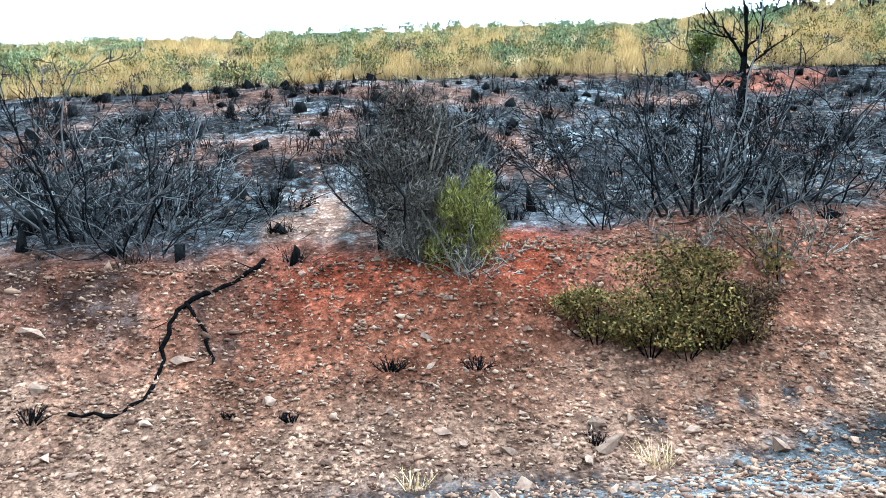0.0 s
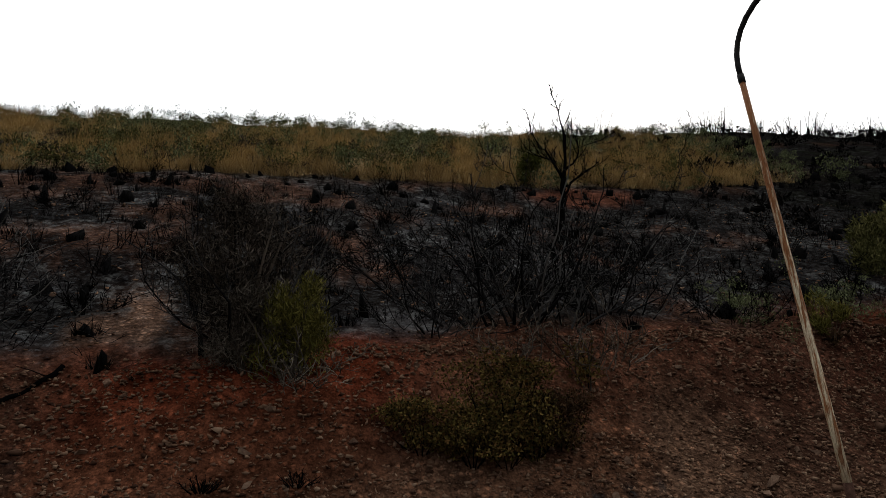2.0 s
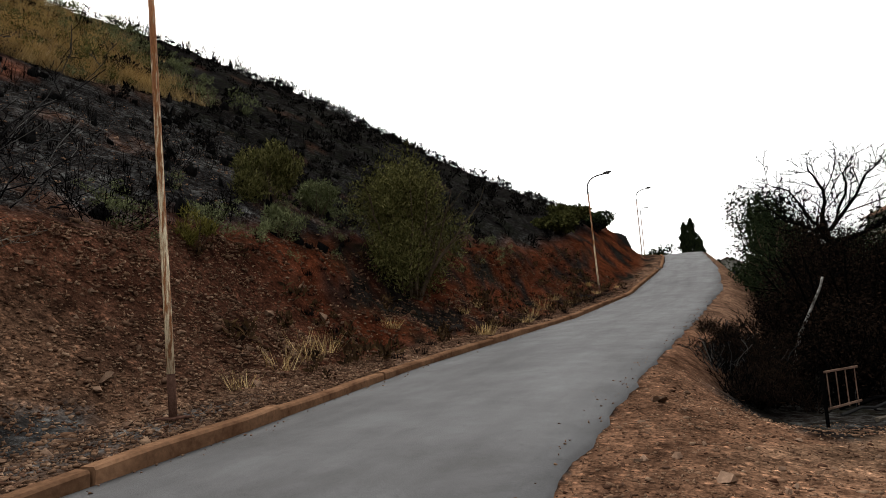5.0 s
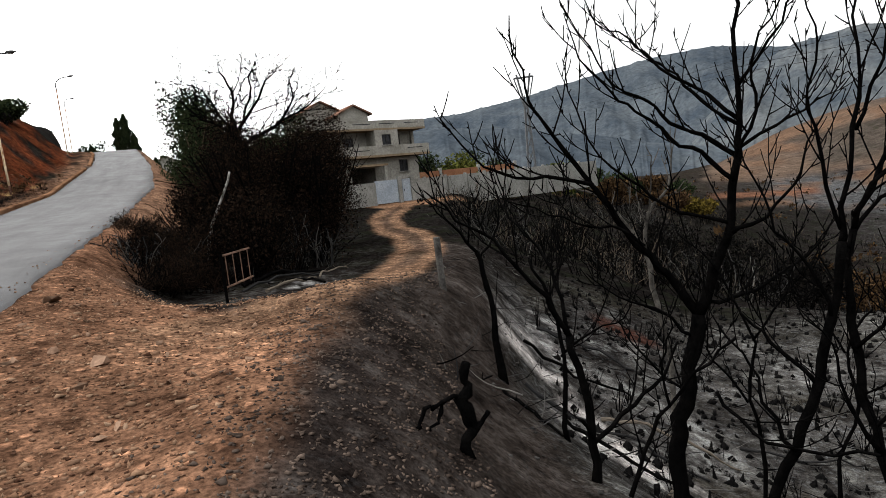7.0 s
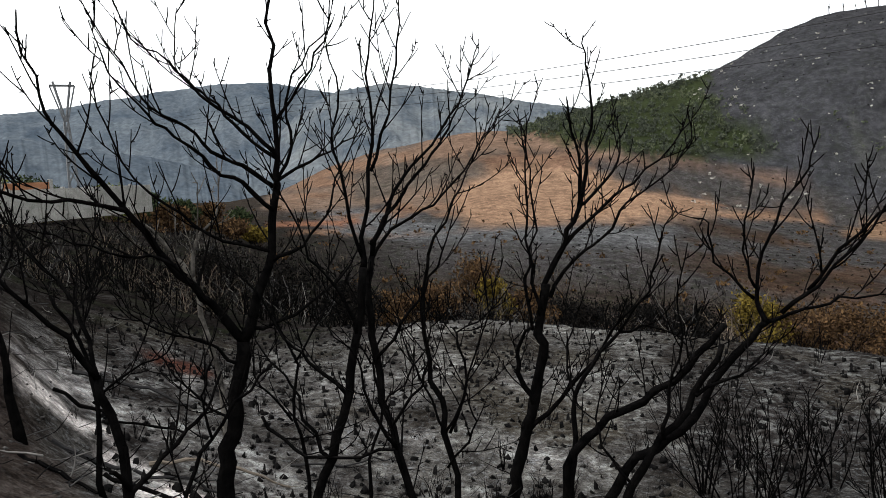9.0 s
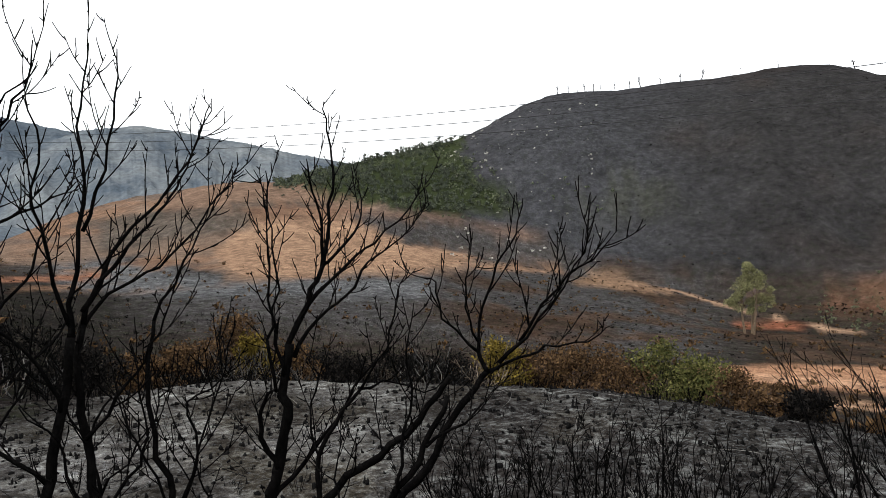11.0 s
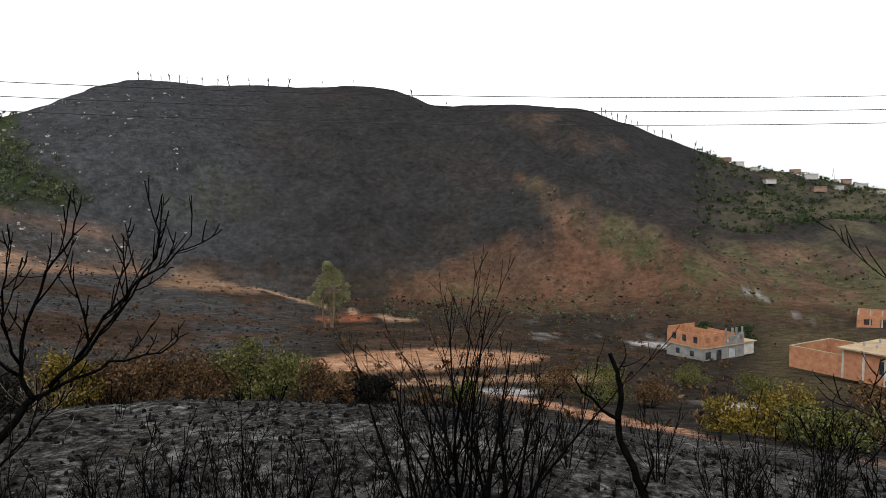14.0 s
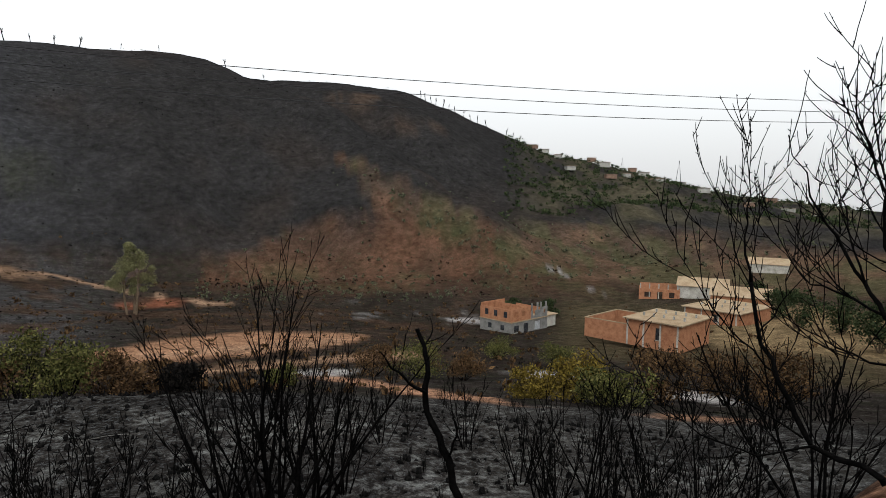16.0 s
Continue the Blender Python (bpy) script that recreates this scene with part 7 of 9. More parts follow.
# ---- the unfinished white house at the end of the track ----
def build_house():
    top = thing("house", (50.21, -11.89, 0.62), "unfinished two-storey white house with balconies", "house", turn=-74.4)
    W = RENDER_WHITE
    # ground floor
    gf = wall_with_holes(top, W, 3.8, 8.0, 0.9, 1.15, 0, 3.75, [(6.1, 6.95, 2.55, 3.5)])
    wall_with_holes(top, W, -3.0, 3.8, 0.9, 1.15, 0, 3.75, [(1.5, 3.7, 0.0, 3.0)])
    # near-black panel: shade inside the garage is put into its colour
    panel(top, "garage_back", surface("garage_interior_shade", (0.02, 0.02, 0.02), (0.05, 0.048, 0.045), 1, 0.9), 1.4, 3.8, 4.0, 4.2, 0, 3.2)
    for xa in (1.3, 3.72):
        panel(top, "garage_side", W, xa, xa + 0.1, 1.15, 4.0, 0, 3.2)
    panel(top, "side_wall", W, 7.75, 8.0, 1.15, 9.0, 0, 6.0)
    panel(top, "side_wall", W, -3.0, -2.75, 1.15, 9.0, 0, 6.0)
    panel(top, "back_wall", W, -2.75, 7.75, 8.75, 9.0, 0, 6.0)
    window(top, 6.1, 6.95, 0.9, 2.55, 3.5)
    panel(top, "canopy", SLAB, 1.2, 4.1, -0.5, 0.9, 3.05, 3.22, "concrete canopy over the garage")
    panel(top, "pier", W, 3.78, 4.05, -0.45, -0.2, 0, 3.05)
    # first floor
    panel(top, "floor_slab", SLAB, -3.0, 8.65, 0.0, 8.9, 3.78, 3.95)
    panel(top, "balcony_parapet", W, -3.0, 3.5, 0.0, 0.14, 3.95, 4.68)
    panel(top, "balcony_parapet", W, 5.5, 8.65, 0.0, 0.14, 3.95, 4.68)
    panel(top, "balcony_side", W, 8.51, 8.65, 0.14, 1.2, 3.95, 4.68)
    wall_with_holes(top, W, 3.5, 5.7, 0.002, 0.25, 3.952, 5.9, [(4.15, 5.0, 4.72, 5.55)])
    window(top, 4.15, 5.0, 0.0, 4.72, 5.55)
    wall_with_holes(top, W, -2.75, 3.5, 1.4, 1.6, 3.95, 5.9, [(1.3, 2.3, 4.3, 5.5)])
    wall_with_holes(top, W, 5.7, 7.75, 1.4, 1.6, 3.95, 5.9, [(5.95, 6.75, 4.6, 5.65)])
    window(top, 1.3, 2.3, 1.4, 4.3, 5.5)
    window(top, 5.95, 6.75, 1.4, 4.6, 5.65)
    for xa in (3.5, 5.55):
        panel(top, "return_wall", W, xa, xa + 0.15, 0.25, 1.4, 3.95, 5.9)
    # roof terrace
    panel(top, "roof_slab", SLAB, -3.0, 8.45, 0.0, 8.95, 5.9, 6.05)
    panel(top, "roof_parapet", W, -3.0, 8.45, 0.0, 0.14, 6.05, 6.68)
    panel(top, "roof_parapet", W, 8.31, 8.45, 0.14, 8.95, 6.05, 6.68)
    panel(top, "roof_parapet", W, -3.0, 8.31, 8.81, 8.95, 6.05, 6.68)
    # dark strips on the parapet faces, coloured like the shade in open slits
    for xa, xb, z in ((1.6, 3.2, 6.36), (4.0, 5.5, 6.38), (6.4, 7.8, 6.4), (1.4, 2.9, 4.30), (6.5, 8.0, 4.36)):
        panel(top, "dark_slit", GLASS_DARK, xa, xb, -0.004, 0.01, z, z + 0.06)
    # front gate and yard wall
    panel(top, "gate", BLUE_DOOR, 2.0, 4.05, -1.62, -1.56, 0.08, 1.85, "pale blue sheet-metal gate")
    door = panel(top, "door", BLUE_DOOR, 4.5, 5.25, -1.62, -1.56, 0.08, 1.85, "pale blue metal yard door")
    panel(door, "handle", POST_DARK, 4.6, 4.64, -1.68, -1.62, 0.9, 1.05)
    for xa in (4.07, 5.27):
        panel(top, "gate_pier", RENDER_GREY, xa, xa + 0.3, -1.75, -1.45, 0, 2.1)
    panel(top, "lintel", RENDER_GREY, 4.37, 5.27, -1.72, -1.48, 1.9, 2.1)
    panel(top, "yard_wall", RENDER_GREY, 5.57, 8.7, -1.7, -1.5, -0.3, 1.75)
    panel(top, "yard_wall", RENDER_GREY, -3.0, 2.0, -1.7, -1.5, -0.3, 1.75)
    return top


build_house()


def yard_wall():
    top = tagged(new("wall_field"), "long grey concrete wall along the burnt field", "wall", kind="structure")
    ends = [(53.2, -19.7), (54.6, -26.0), (56.2, -33.0), (58.0, -40.2)]
    for (xa, ya), (xb, yb) in zip(ends, ends[1:]):
        n = 3
        for i in range(n):
            p, q = Vector((mix(xa, xb, i / n), mix(ya, yb, i / n))), Vector((mix(xa, xb, (i + 1) / n), mix(ya, yb, (i + 1) / n)))
            ln, an = (q - p).length, math.degrees(math.atan2(q.y - p.y, q.x - p.x))
            seg = part("wall_panel", box_bm(ln - 0.24, 0.18, 2.6, ln / 2 + 0.12, 0, 0.75, 0.01), RENDER_GREY, top)
            seg.matrix_basis = pose(p.x, p.y, 0.35, 0, 0, an)
            post = part("pillar", box_bm(0.22, 0.24, 2.75, 0, 0, 0.8, 0.01), RENDER_GREY, top)
            post.matrix_basis = pose(p.x, p.y, 0.35, 0, 0, an)


yard_wall()


def gabled_house(place, size, turn, label, wall=None, roof=None):
    w, d, h = size
    top = thing("gabled_house", place, label, "house", turn=turn)
    wall = wall or RENDER_WHITE
    wall_with_holes(top, wall, 0, w, 0, 0.25, 0, h, [(w * 0.2, w * 0.35, h * 0.35, h * 0.75), (w * 0.62, w * 0.78, h * 0.35, h * 0.75)])
    window(top, w * 0.2, w * 0.35, 0, h * 0.35, h * 0.75)
    window(top, w * 0.62, w * 0.78, 0, h * 0.35, h * 0.75)
    panel(top, "side_wall", wall, 0, 0.25, 0.25, d, 0, h)
    panel(top, "side_wall", wall, w - 0.25, w, 0.25, d, 0, h)
    panel(top, "back_wall", wall, 0.25, w - 0.25, d - 0.25, d, 0, h)
    rise, o = w * 0.24, 0.4
    for y0, y1 in ((0, 0.25), (d - 0.25, d)):
        mesh_object("gable", [(0, y0, h), (w, y0, h), (w / 2, y0, h + rise), (0, y1, h), (w, y1, h), (w / 2, y1, h + rise)], [(0, 1, 2), (5, 4, 3), (0, 3, 4, 1), (1, 4, 5, 2), (2, 5, 3, 0)], wall, top)
    k = rise / (w / 2)
    for s in (-1, 1):
        a, b = w / 2, w / 2 + s * (w / 2 + o)
        za, zb = h + rise, h - o * k
        V = [(a, -o, za + 0.01), (b, -o, zb + 0.01), (b, d + o, zb + 0.01), (a, d + o, za + 0.01), (a, -o, za + 0.2), (b, -o, zb + 0.17), (b, d + o, zb + 0.17), (a, d + o, za + 0.2)]
        mesh_object("roof", V, [(0, 1, 2, 3), (7, 6, 5, 4), (0, 4, 5, 1), (1, 5, 6, 2), (2, 6, 7, 3), (3, 7, 4, 0)], roof or ROOF_TILE, top)
    return top


gabled_house((71.3, -13.4, 5.0), (3.9, 7, 6.0), -80, "white house with a terracotta gable roof")
gabled_house((69.0, -16.6, 4.6), (3.4, 7, 5.6), -80, "smaller white gable with terracotta tiles")
gabled_house((150, 6.0, 8.2), (7, 6, 4.6), -80, "pale house far up the road")
gabled_house((140, 12.5, 7.4), (7, 6, 4.0), -80, "low pale house beyond the bend")


def brick_wall():
    top = tagged(new("wall_brick"), "unplastered orange brick garden wall", "wall", kind="structure")
    for i in range(3):
        p = part("wall_panel", box_bm(4.1, 0.15, 2.3, 0, 0, 1.0, 0.01), BRICK, top)
        p.matrix_basis = pose(62 + 0.35 * i, -22.5 - 4.4 * i, 1.0, 0, 0, -85)
        q = part("pillar", box_bm(0.3, 0.3, 2.6, 2.2, 0, 1.1, 0.01), RENDER_GREY, top)
        q.matrix_basis = pose(62 + 0.35 * i, -22.5 - 4.4 * i, 1.0, 0, 0, -85)


brick_wall()
for n, (bx, by, s, h, m) in enumerate(((66, -28, 3.0, 4.2, LEAF_BRIGHT), (65, -34, 2.6, 3.2, LEAF_YELLOW), (68, -24, 3.2, 4.6, LEAF_DARK), (72, -31, 3.6, 5.2, LEAF_DARK), (67, -41, 3.0, 3.6, LEAF_BRIGHT), (70, -47, 3.2, 3.8, LEAF_DARK), (77, -38, 4, 4.6, LEAF_DARK), (64, -20.8, 2.4, 4.6, LEAF_DARK), (76, -25, 3, 6.4, LEAF_DARK), (77, -23, 2.4, 6.8, LEAF_DARK), (62, -46, 2.6, 3.6, LEAF_DARK), (60, -43.5, 2.2, 2.8, LEAF_BROWN), (64, -51, 2.6, 3.0, LEAF_BROWN), (61, -56, 2.4, 2.6, LEAF_YELLOW), (66, -57, 2.8, 3.4, LEAF_DARK), (58, -50, 2.2, 2.2, LEAF_BROWN))):
    leafy_bush((bx, by, drop(bx, by)), (s, s, h), 3000, 0.34, 400 + n, {LEAF_BRIGHT: "fresh green fruit tree behind the wall", LEAF_YELLOW: "yellowing fruit tree behind the wall", LEAF_DARK: "dark green tree behind the wall", LEAF_BROWN: "heat-browned tree at the end of the wall"}[m], m, BARK, 14, "tree", "trees behind the walls", "tree", 7, 0.4, 0.3)


def cypress(place, h, label):
    top = thing("cypress", place, label, "tree", "cypresses by the road")
    V, F = [], []
    tube(V, F, [(0, 0, -0.2), (0, 0, h * 0.9)], [0.12, 0.02], 6)
    mesh_object("trunk", V, F, BARK, top)
    g = np.random.default_rng(int(place[0]))
    n = 3000
    z = g.uniform(0.04, 1, n)
    rad = h * 0.13 * np.sin(np.clip(z, 0.02, 1) ** 0.6 * np.pi) ** 0.7 * g.uniform(0.4, 1.1, n) * (1 + 0.3 * np.sin(z * 30))
    an = g.uniform(0, 2 * np.pi, n)
    p = np.stack([np.cos(an) * rad, np.sin(an) * rad, z * h], 1)
    d = np.stack([np.cos(an) * 0.4, np.sin(an) * 0.4, np.full(n, 0.9)], 1) * 0.4
    s = np.stack([-np.sin(an), np.cos(an), np.zeros(n)], 1) * 0.1
    v = np.stack([p, p + d * 0.5 + s, p + d, p + d * 0.5 - s], 1).reshape(-1, 3)
    crown = array_object("crown", v, np.arange(4 * n).reshape(n, 4), LEAF_DARK)
    crown.parent = top


for bx, by, h in ((96, 5.6, 7.5), (97.5, 6.6, 6.4), (94.5, 4.6, 6.0), (99, 2.6, 8.0)):
    cypress((bx, by, drop(bx, by) - 0.2), h, "dark cypress at the crest of the road")
for n, (bx, by, s, h) in enumerate(((84, -1, 3.2, 6.5), (78, -3, 3, 6.0), (90, -3.5, 4, 7.5), (70, -3.2, 3, 6.2), (104, 11, 3, 3.5), (112, 14, 3.5, 4))):
    leafy_bush((bx, by, drop(bx, by)), (s, s, h), 2800, 0.4, 440 + n, "dark green tree near the crest of the road", LEAF_DARK, BARK, 13, "tree", "trees at the crest of the road", "tree", 7, 0.4, 0.3)


# ---- unfinished brick buildings in the valley ----
def brick_house(place, turn):
    """Two storeys, the upper one without a roof."""
    top = thing("brick_house", place, "roofless two-storey house of orange hollow brick", "house", turn=turn)
    w, d = 12.5, 9.0
    wall_with_holes(top, RENDER_RAW, 0, w, 0, 0.25, 0, 2.7, [(1.0, 2.6, 0.5, 2.0), (4.2, 5.8, 0.0, 2.2), (8.0, 10.0, 0.3, 2.2)])
    window(top, 1.0, 2.6, 0, 0.5, 2.0)
    panel(top, "garage_door", GLASS_DARK, 4.2, 5.8, 0.12, 0.2, 0, 2.2)
    panel(top, "garage_door", STEEL, 8.0, 10.0, 0.12, 0.2, 0.3, 2.2)
    panel(top, "side_wall", RENDER_RAW, 0, 0.25, 0.25, d, 0, 2.7)
    panel(top, "side_wall", RENDER_RAW, w - 0.25, w, 0.25, d, 0, 2.7)
    panel(top, "back_wall", RENDER_RAW, 0.25, w - 0.25, d - 0.25, d, 0, 2.7)
    panel(top, "floor_slab", SLAB, -0.15, w + 0.1, -0.15, d + 0.1, 2.7, 2.9)
    wall_with_holes(top, BRICK, 0, 6.6, 0, 0.2, 2.9, 5.6, [(0.9, 2.0, 3.8, 5.0), (3.4, 4.4, 3.8, 5.0)])
    wall_with_holes(top, RENDER_RAW, 6.6, 10.4, 0.0, 0.2, 2.9, 4.6, [(7.3, 8.2, 3.5, 4.6)])
    wall_with_holes(top, RENDER_RAW, 10.4, w, 0, 0.2, 2.9, 5.1, [(11.1, 11.7, 3.7, 4.6)])
    panel(top, "upper_wall", BRICK, 0, 0.2, 0.2, d, 2.9, 5.5)
    # no holes here: dark panels on the wall imitate shaded window recesses
    for ya, za, hb in ((1.2, 3.7, 1.3), (4.0, 3.7, 1.3), (6.6, 3.7, 1.3), (2.0, 0.9, 1.1), (5.6, 0.9, 1.1)):
        panel(top, "window", GLASS_DARK, -0.015, 0.004, ya, ya + 1.0, za, za + hb)
    panel(top, "upper_wall", BRICK, w - 0.2, w, 0.2, d, 2.9, 4.6)
    panel(top, "upper_wall", BRICK, 0.2, 8.0, d - 0.2, d, 2.9, 6.1)
    panel(top, "upper_wall", BRICK, 4.5, 4.7, 0.2, d - 0.2, 2.9, 5.9)
    for x in (7.2, 9.2, 10.4, 12.2):
        panel(top, "column", RENDER_RAW, x, x + 0.3, 0.25, 0.55, 2.9, 6.2)
    panel(top, "annex_wall", RENDER_WHITE, w + 0.05, w + 4.5, 1.0, 6.0, 0, 2.6)
    panel(top, "annex_roof", SLAB, w + 0.05, w + 4.9, 0.6, 6.4, 2.6, 2.8)
    return top


brick_house((-97.5, -98.8, drop(-98, -100) - 0.3), 185.3)


def hall(place, turn, size, label, yard=0.0):
    """A low brick hall under a flat pale slab, with an open walled yard at one end."""
    w, d, h = size
    top = thing("brick_hall", place, label, "building", turn=turn)
    wall_with_holes(top, BRICK, 0, w, 0, 0.2, 0, h, [(w * 0.55, w * 0.65, h * 0.35, h * 0.8)])
    window(top, w * 0.55, w * 0.65, 0, h * 0.35, h * 0.8)
    panel(top, "side_wall", BRICK, 0, 0.2, 0.2, d, 0, h)
    panel(top, "side_wall", BRICK, w - 0.2, w, 0.2, d, 0, h)
    panel(top, "back_wall", BRICK, 0.2, w - 0.2, d - 0.2, d, 0, h)
    panel(top, "roof_slab", SLAB, -0.5, w + 0.5, -0.6, d + 0.5, h, h + 0.22, "pale flat concrete roof slab")
    for i in range(5):
        for j in range(2):
            panel(top, "stub_column", RENDER_GREY, w * (0.12 + 0.19 * i), w * (0.12 + 0.19 * i) + 0.25, d * (0.3 + 0.4 * j), d * (0.3 + 0.4 * j) + 0.25, h + 0.22, h + 0.8)
    for i in range(4):
        panel(top, "column", RENDER_WHITE, w * i / 3.2, w * i / 3.2 + 0.3, -0.08, 0.0, 0, h)
    if yard:
        panel(top, "yard_wall", BRICK, -yard, 0, 0, 0.2, 0, h * 0.75)
        panel(top, "yard_wall", BRICK, -yard, -yard + 0.2, 0.2, d, 0, h * 0.75)
        panel(top, "yard_wall", BRICK, -yard + 0.2, 0, d - 0.2, d, 0, h * 0.75)
        panel(top, "coping", SLAB, -yard - 0.05, 0, -0.05, 0.25, h * 0.75, h * 0.75 + 0.12)
        panel(top, "coping", SLAB, -yard - 0.05, -yard + 0.25, 0.25, d, h * 0.75, h * 0.75 + 0.12)
        panel(top, "coping", SLAB, -yard + 0.25, 0, d - 0.25, d + 0.05, h * 0.75, h * 0.75 + 0.12)
    return top


hall((-93.8, -67.3, -24.3), 96.6, (9.5, 11.3, 4.5), "low orange brick hall under a pale slab, with a walled yard", 8.3)
hall((-134.4, -80.9, -27.6), 92.2, (12.5, 15.6, 3.7), "brick shell under a wide pale concrete slab")
gabled_house((-173.6, -106.0, drop(-168, -100)), (8, 13, 3.6), 27, "single-storey house with an earth-coloured roof", RENDER_WHITE, SLAB)
gabled_house((-167.0, -92.0, drop(-161, -84)), (8, 14, 3.4), 24, "single-storey brick house with an earth-coloured roof", BRICK, SLAB)
gabled_house((-221.0, -109.0, drop(-216, -100)), (7, 12, 3.4), 24, "long pale house among trees", RENDER_WHITE, SLAB)


def brick_frame(place, turn):
    top = thing("brick_shell", place, "roofless brick shell with bare concrete columns", "building", turn=turn)
    wall_with_holes(top, BRICK, 0, 11, 0, 0.2, 0, 3.2, [(1.5, 3.2, 0.8, 2.4), (5.0, 6.4, 0, 2.4), (8.2, 9.6, 0.8, 2.4)])
    panel(top, "side_wall", BRICK, 0, 0.2, 0.2, 8, 0, 3.0)
    panel(top, "side_wall", BRICK, 10.8, 11, 0.2, 8, 0, 3.6)
    panel(top, "back_wall", BRICK, 0.2, 10.8, 7.8, 8, 0, 3.9)
    for i in range(5):
        panel(top, "column", RENDER_GREY, 0.2 + 2.5 * i, 0.5 + 2.5 * i, 0.25, 0.55, 0, 4.6)


brick_frame((-160.1, -110.6, drop(-160, -110)), 124)


# ---- valley floor and far slopes ----
def polar(bearing, dist):
    x, y = EYE_X + dist * math.sin(radians(bearing)), EYE_Y + dist * math.cos(radians(bearing))
    return (x, y, drop(x, y))


# bushes browned by the heat beyond the ash field
RIM_BUSHES = ((139, 33, 2.2, 2.4, 2), (143, 36, 1.9, 2.0, 0), (147, 35, 2.0, 2.4, 0), (150.2, 38, 1.7, 4.2, 0), (151.8, 36, 1.3, 2.8, 1), (154.5, 36, 1.9, 2.3, 0), (159, 37, 2.4, 2.2, 2),
              (134, 40, 2.6, 3.0, 2), (129, 44, 2.6, 2.6, 2), (173, 36, 1.9, 3.0, 1), (176, 38, 2.2, 2.6, 0), (179, 35, 2.2, 2.4, 0), (182.5, 37, 2.4, 2.6, 0),
              (186, 38, 2.2, 3.4, 3), (189, 36, 2.0, 2.6, 3), (191.5, 40, 2.2, 2.4, 0), (168, 42, 2.4, 2.2, 2), (164, 45, 2.4, 2.4, 2), (195, 34, 1.6, 1.6, 0), (197, 30, 1.2, 1.2, 2),
              (213, 62, 3.0, 3.0, 0), (217, 60, 3.2, 3.2, 3), (221, 58, 2.6, 2.4, 0), (231, 36, 2.2, 2.6, 1), (234, 33, 2.0, 2.2, 3), (238, 38, 2.4, 3.0, 0), (227, 41, 2.0, 2.0, 1), (243, 44, 3.0, 3.4, 0), (247, 40, 2.6, 3.0, 0), (205, 52, 1.4, 1.6, 3), (224, 88, 3.2, 3.0, 3), (229, 80, 3.0, 3.0, 3))
for n, (ba, bd, s, h, k) in enumerate(RIM_BUSHES):
    m, word = ((LEAF_BROWN, "heat-browned bush at the edge of the burn"), (LEAF_YELLOW, "yellow-leaved bush at the edge of the burn"), (SCRUB_BLACK, "blackened leafless bush past the ash field"), (LEAF_OLIVE, "green and brown bush spared by the fire"))[k]
    leafy_bush(polar(ba, bd), (s, s, h), 3200, 0.17, 500 + n, word, m, CHAR, 18, "bush", "bushes beyond the ash field", "bush", 9, 0.5, 0.15)
for n, (ba, bd, h) in enumerate(((127, 27, 2.4), (123, 25, 2.2), (132, 29, 2.6), (137, 27, 2.4), (163, 34, 3.4), (166, 36, 3.6), (118, 24, 2.2), (142, 40, 3.6), (158, 44, 3.4), (171, 46, 3.0), (121, 34, 3.0), (128, 36, 3.2), (114, 30, 2.4), (133, 48, 3.4), (147, 52, 3.6), (240, 27, 2.6), (246, 24, 2.8), (250, 30, 3.0), (235, 22, 1.8))):
    burnt_shrub(polar(ba, bd), h, h * 0.75, 12, 560 + n, "blackened leafless shrub on the valley side", CHAR, 2, 0.012, 4, 0.42)
def valley_thicket():
    rng = random.Random(55)
    kinds = [burnt_shrub((0, 0, -80), 2.6, 2.0, 10, 590 + i, "blackened leafless shrub on the valley side", (CHAR, CHAR_GREY, BROWN_TWIG, CHAR_GREY)[i], 2, 0.013, 4, 0.45) for i in range(4)]
    for i in range(74):
        b, d = rng.uniform(109, 172), rng.uniform(23, 70)
        if b > 135:
            d = max(d, 30)
        x, y, z = polar(b, d)
        m = pose(x, y, z - 0.05, 0, 0, rng.uniform(0, 360))
        ob = kinds[i % 4]
        if i >= 4:
            ob = copy_thing(ob, m)
        else:
            ob.matrix_basis = m
        ob.scale = (rng.uniform(0.5, 1.05),) * 3


valley_thicket()
# shrubs of straight charred shoots in the ash
for n, (ba, bd, h, w, k) in enumerate(((206, 10.6, 4.0, 2.4, 34), (192, 8.9, 2.0, 1.2, 18), (181.5, 9.0, 2.3, 1.2, 16), (211.5, 11.5, 2.2, 1.0, 14), (174, 9.6, 2.1, 1.0, 14), (232, 9.5, 2.4, 1.2, 20), (238, 8.6, 2.2, 1.4, 22), (186.5, 11.0, 2.1, 0.9, 12), (227, 12.5, 1.9, 1.0, 14), (198, 9.6, 1.8, 0.9, 12), (168, 10.4, 1.9, 0.9, 12), (177.5, 11.5, 1.7, 0.9, 10), (244, 9.4, 2.4, 1.4, 22), (222, 14.5, 1.7, 0.9, 12), (214.5, 14.0, 1.5, 0.8, 10), (250, 8.0, 2.2, 1.4, 20), (204, 10.0, 3.2, 2.2, 22), (209, 11.2, 3.4, 2.0, 22), (201.5, 11.6, 2.8, 1.6, 16), (195, 8.4, 1.9, 1.2, 18), (189, 9.8, 2.2, 1.1, 16), (184, 8.4, 2.0, 1.2, 16), (171, 8.8, 1.8, 1.1, 16), (235, 10.5, 2.5, 1.3, 22), (229.5, 10.8, 2.2, 1.2, 18), (241, 8.0, 2.0, 1.2, 20))):
    burnt_shrub(polar(ba, bd), h * 1.15, w, 3 + int(k * 0.26), 600 + n, "clump of straight charred shoots rising from ash", CHAR, 2, 0.0056, 5, 0.46, fan=1.1, straight=True)


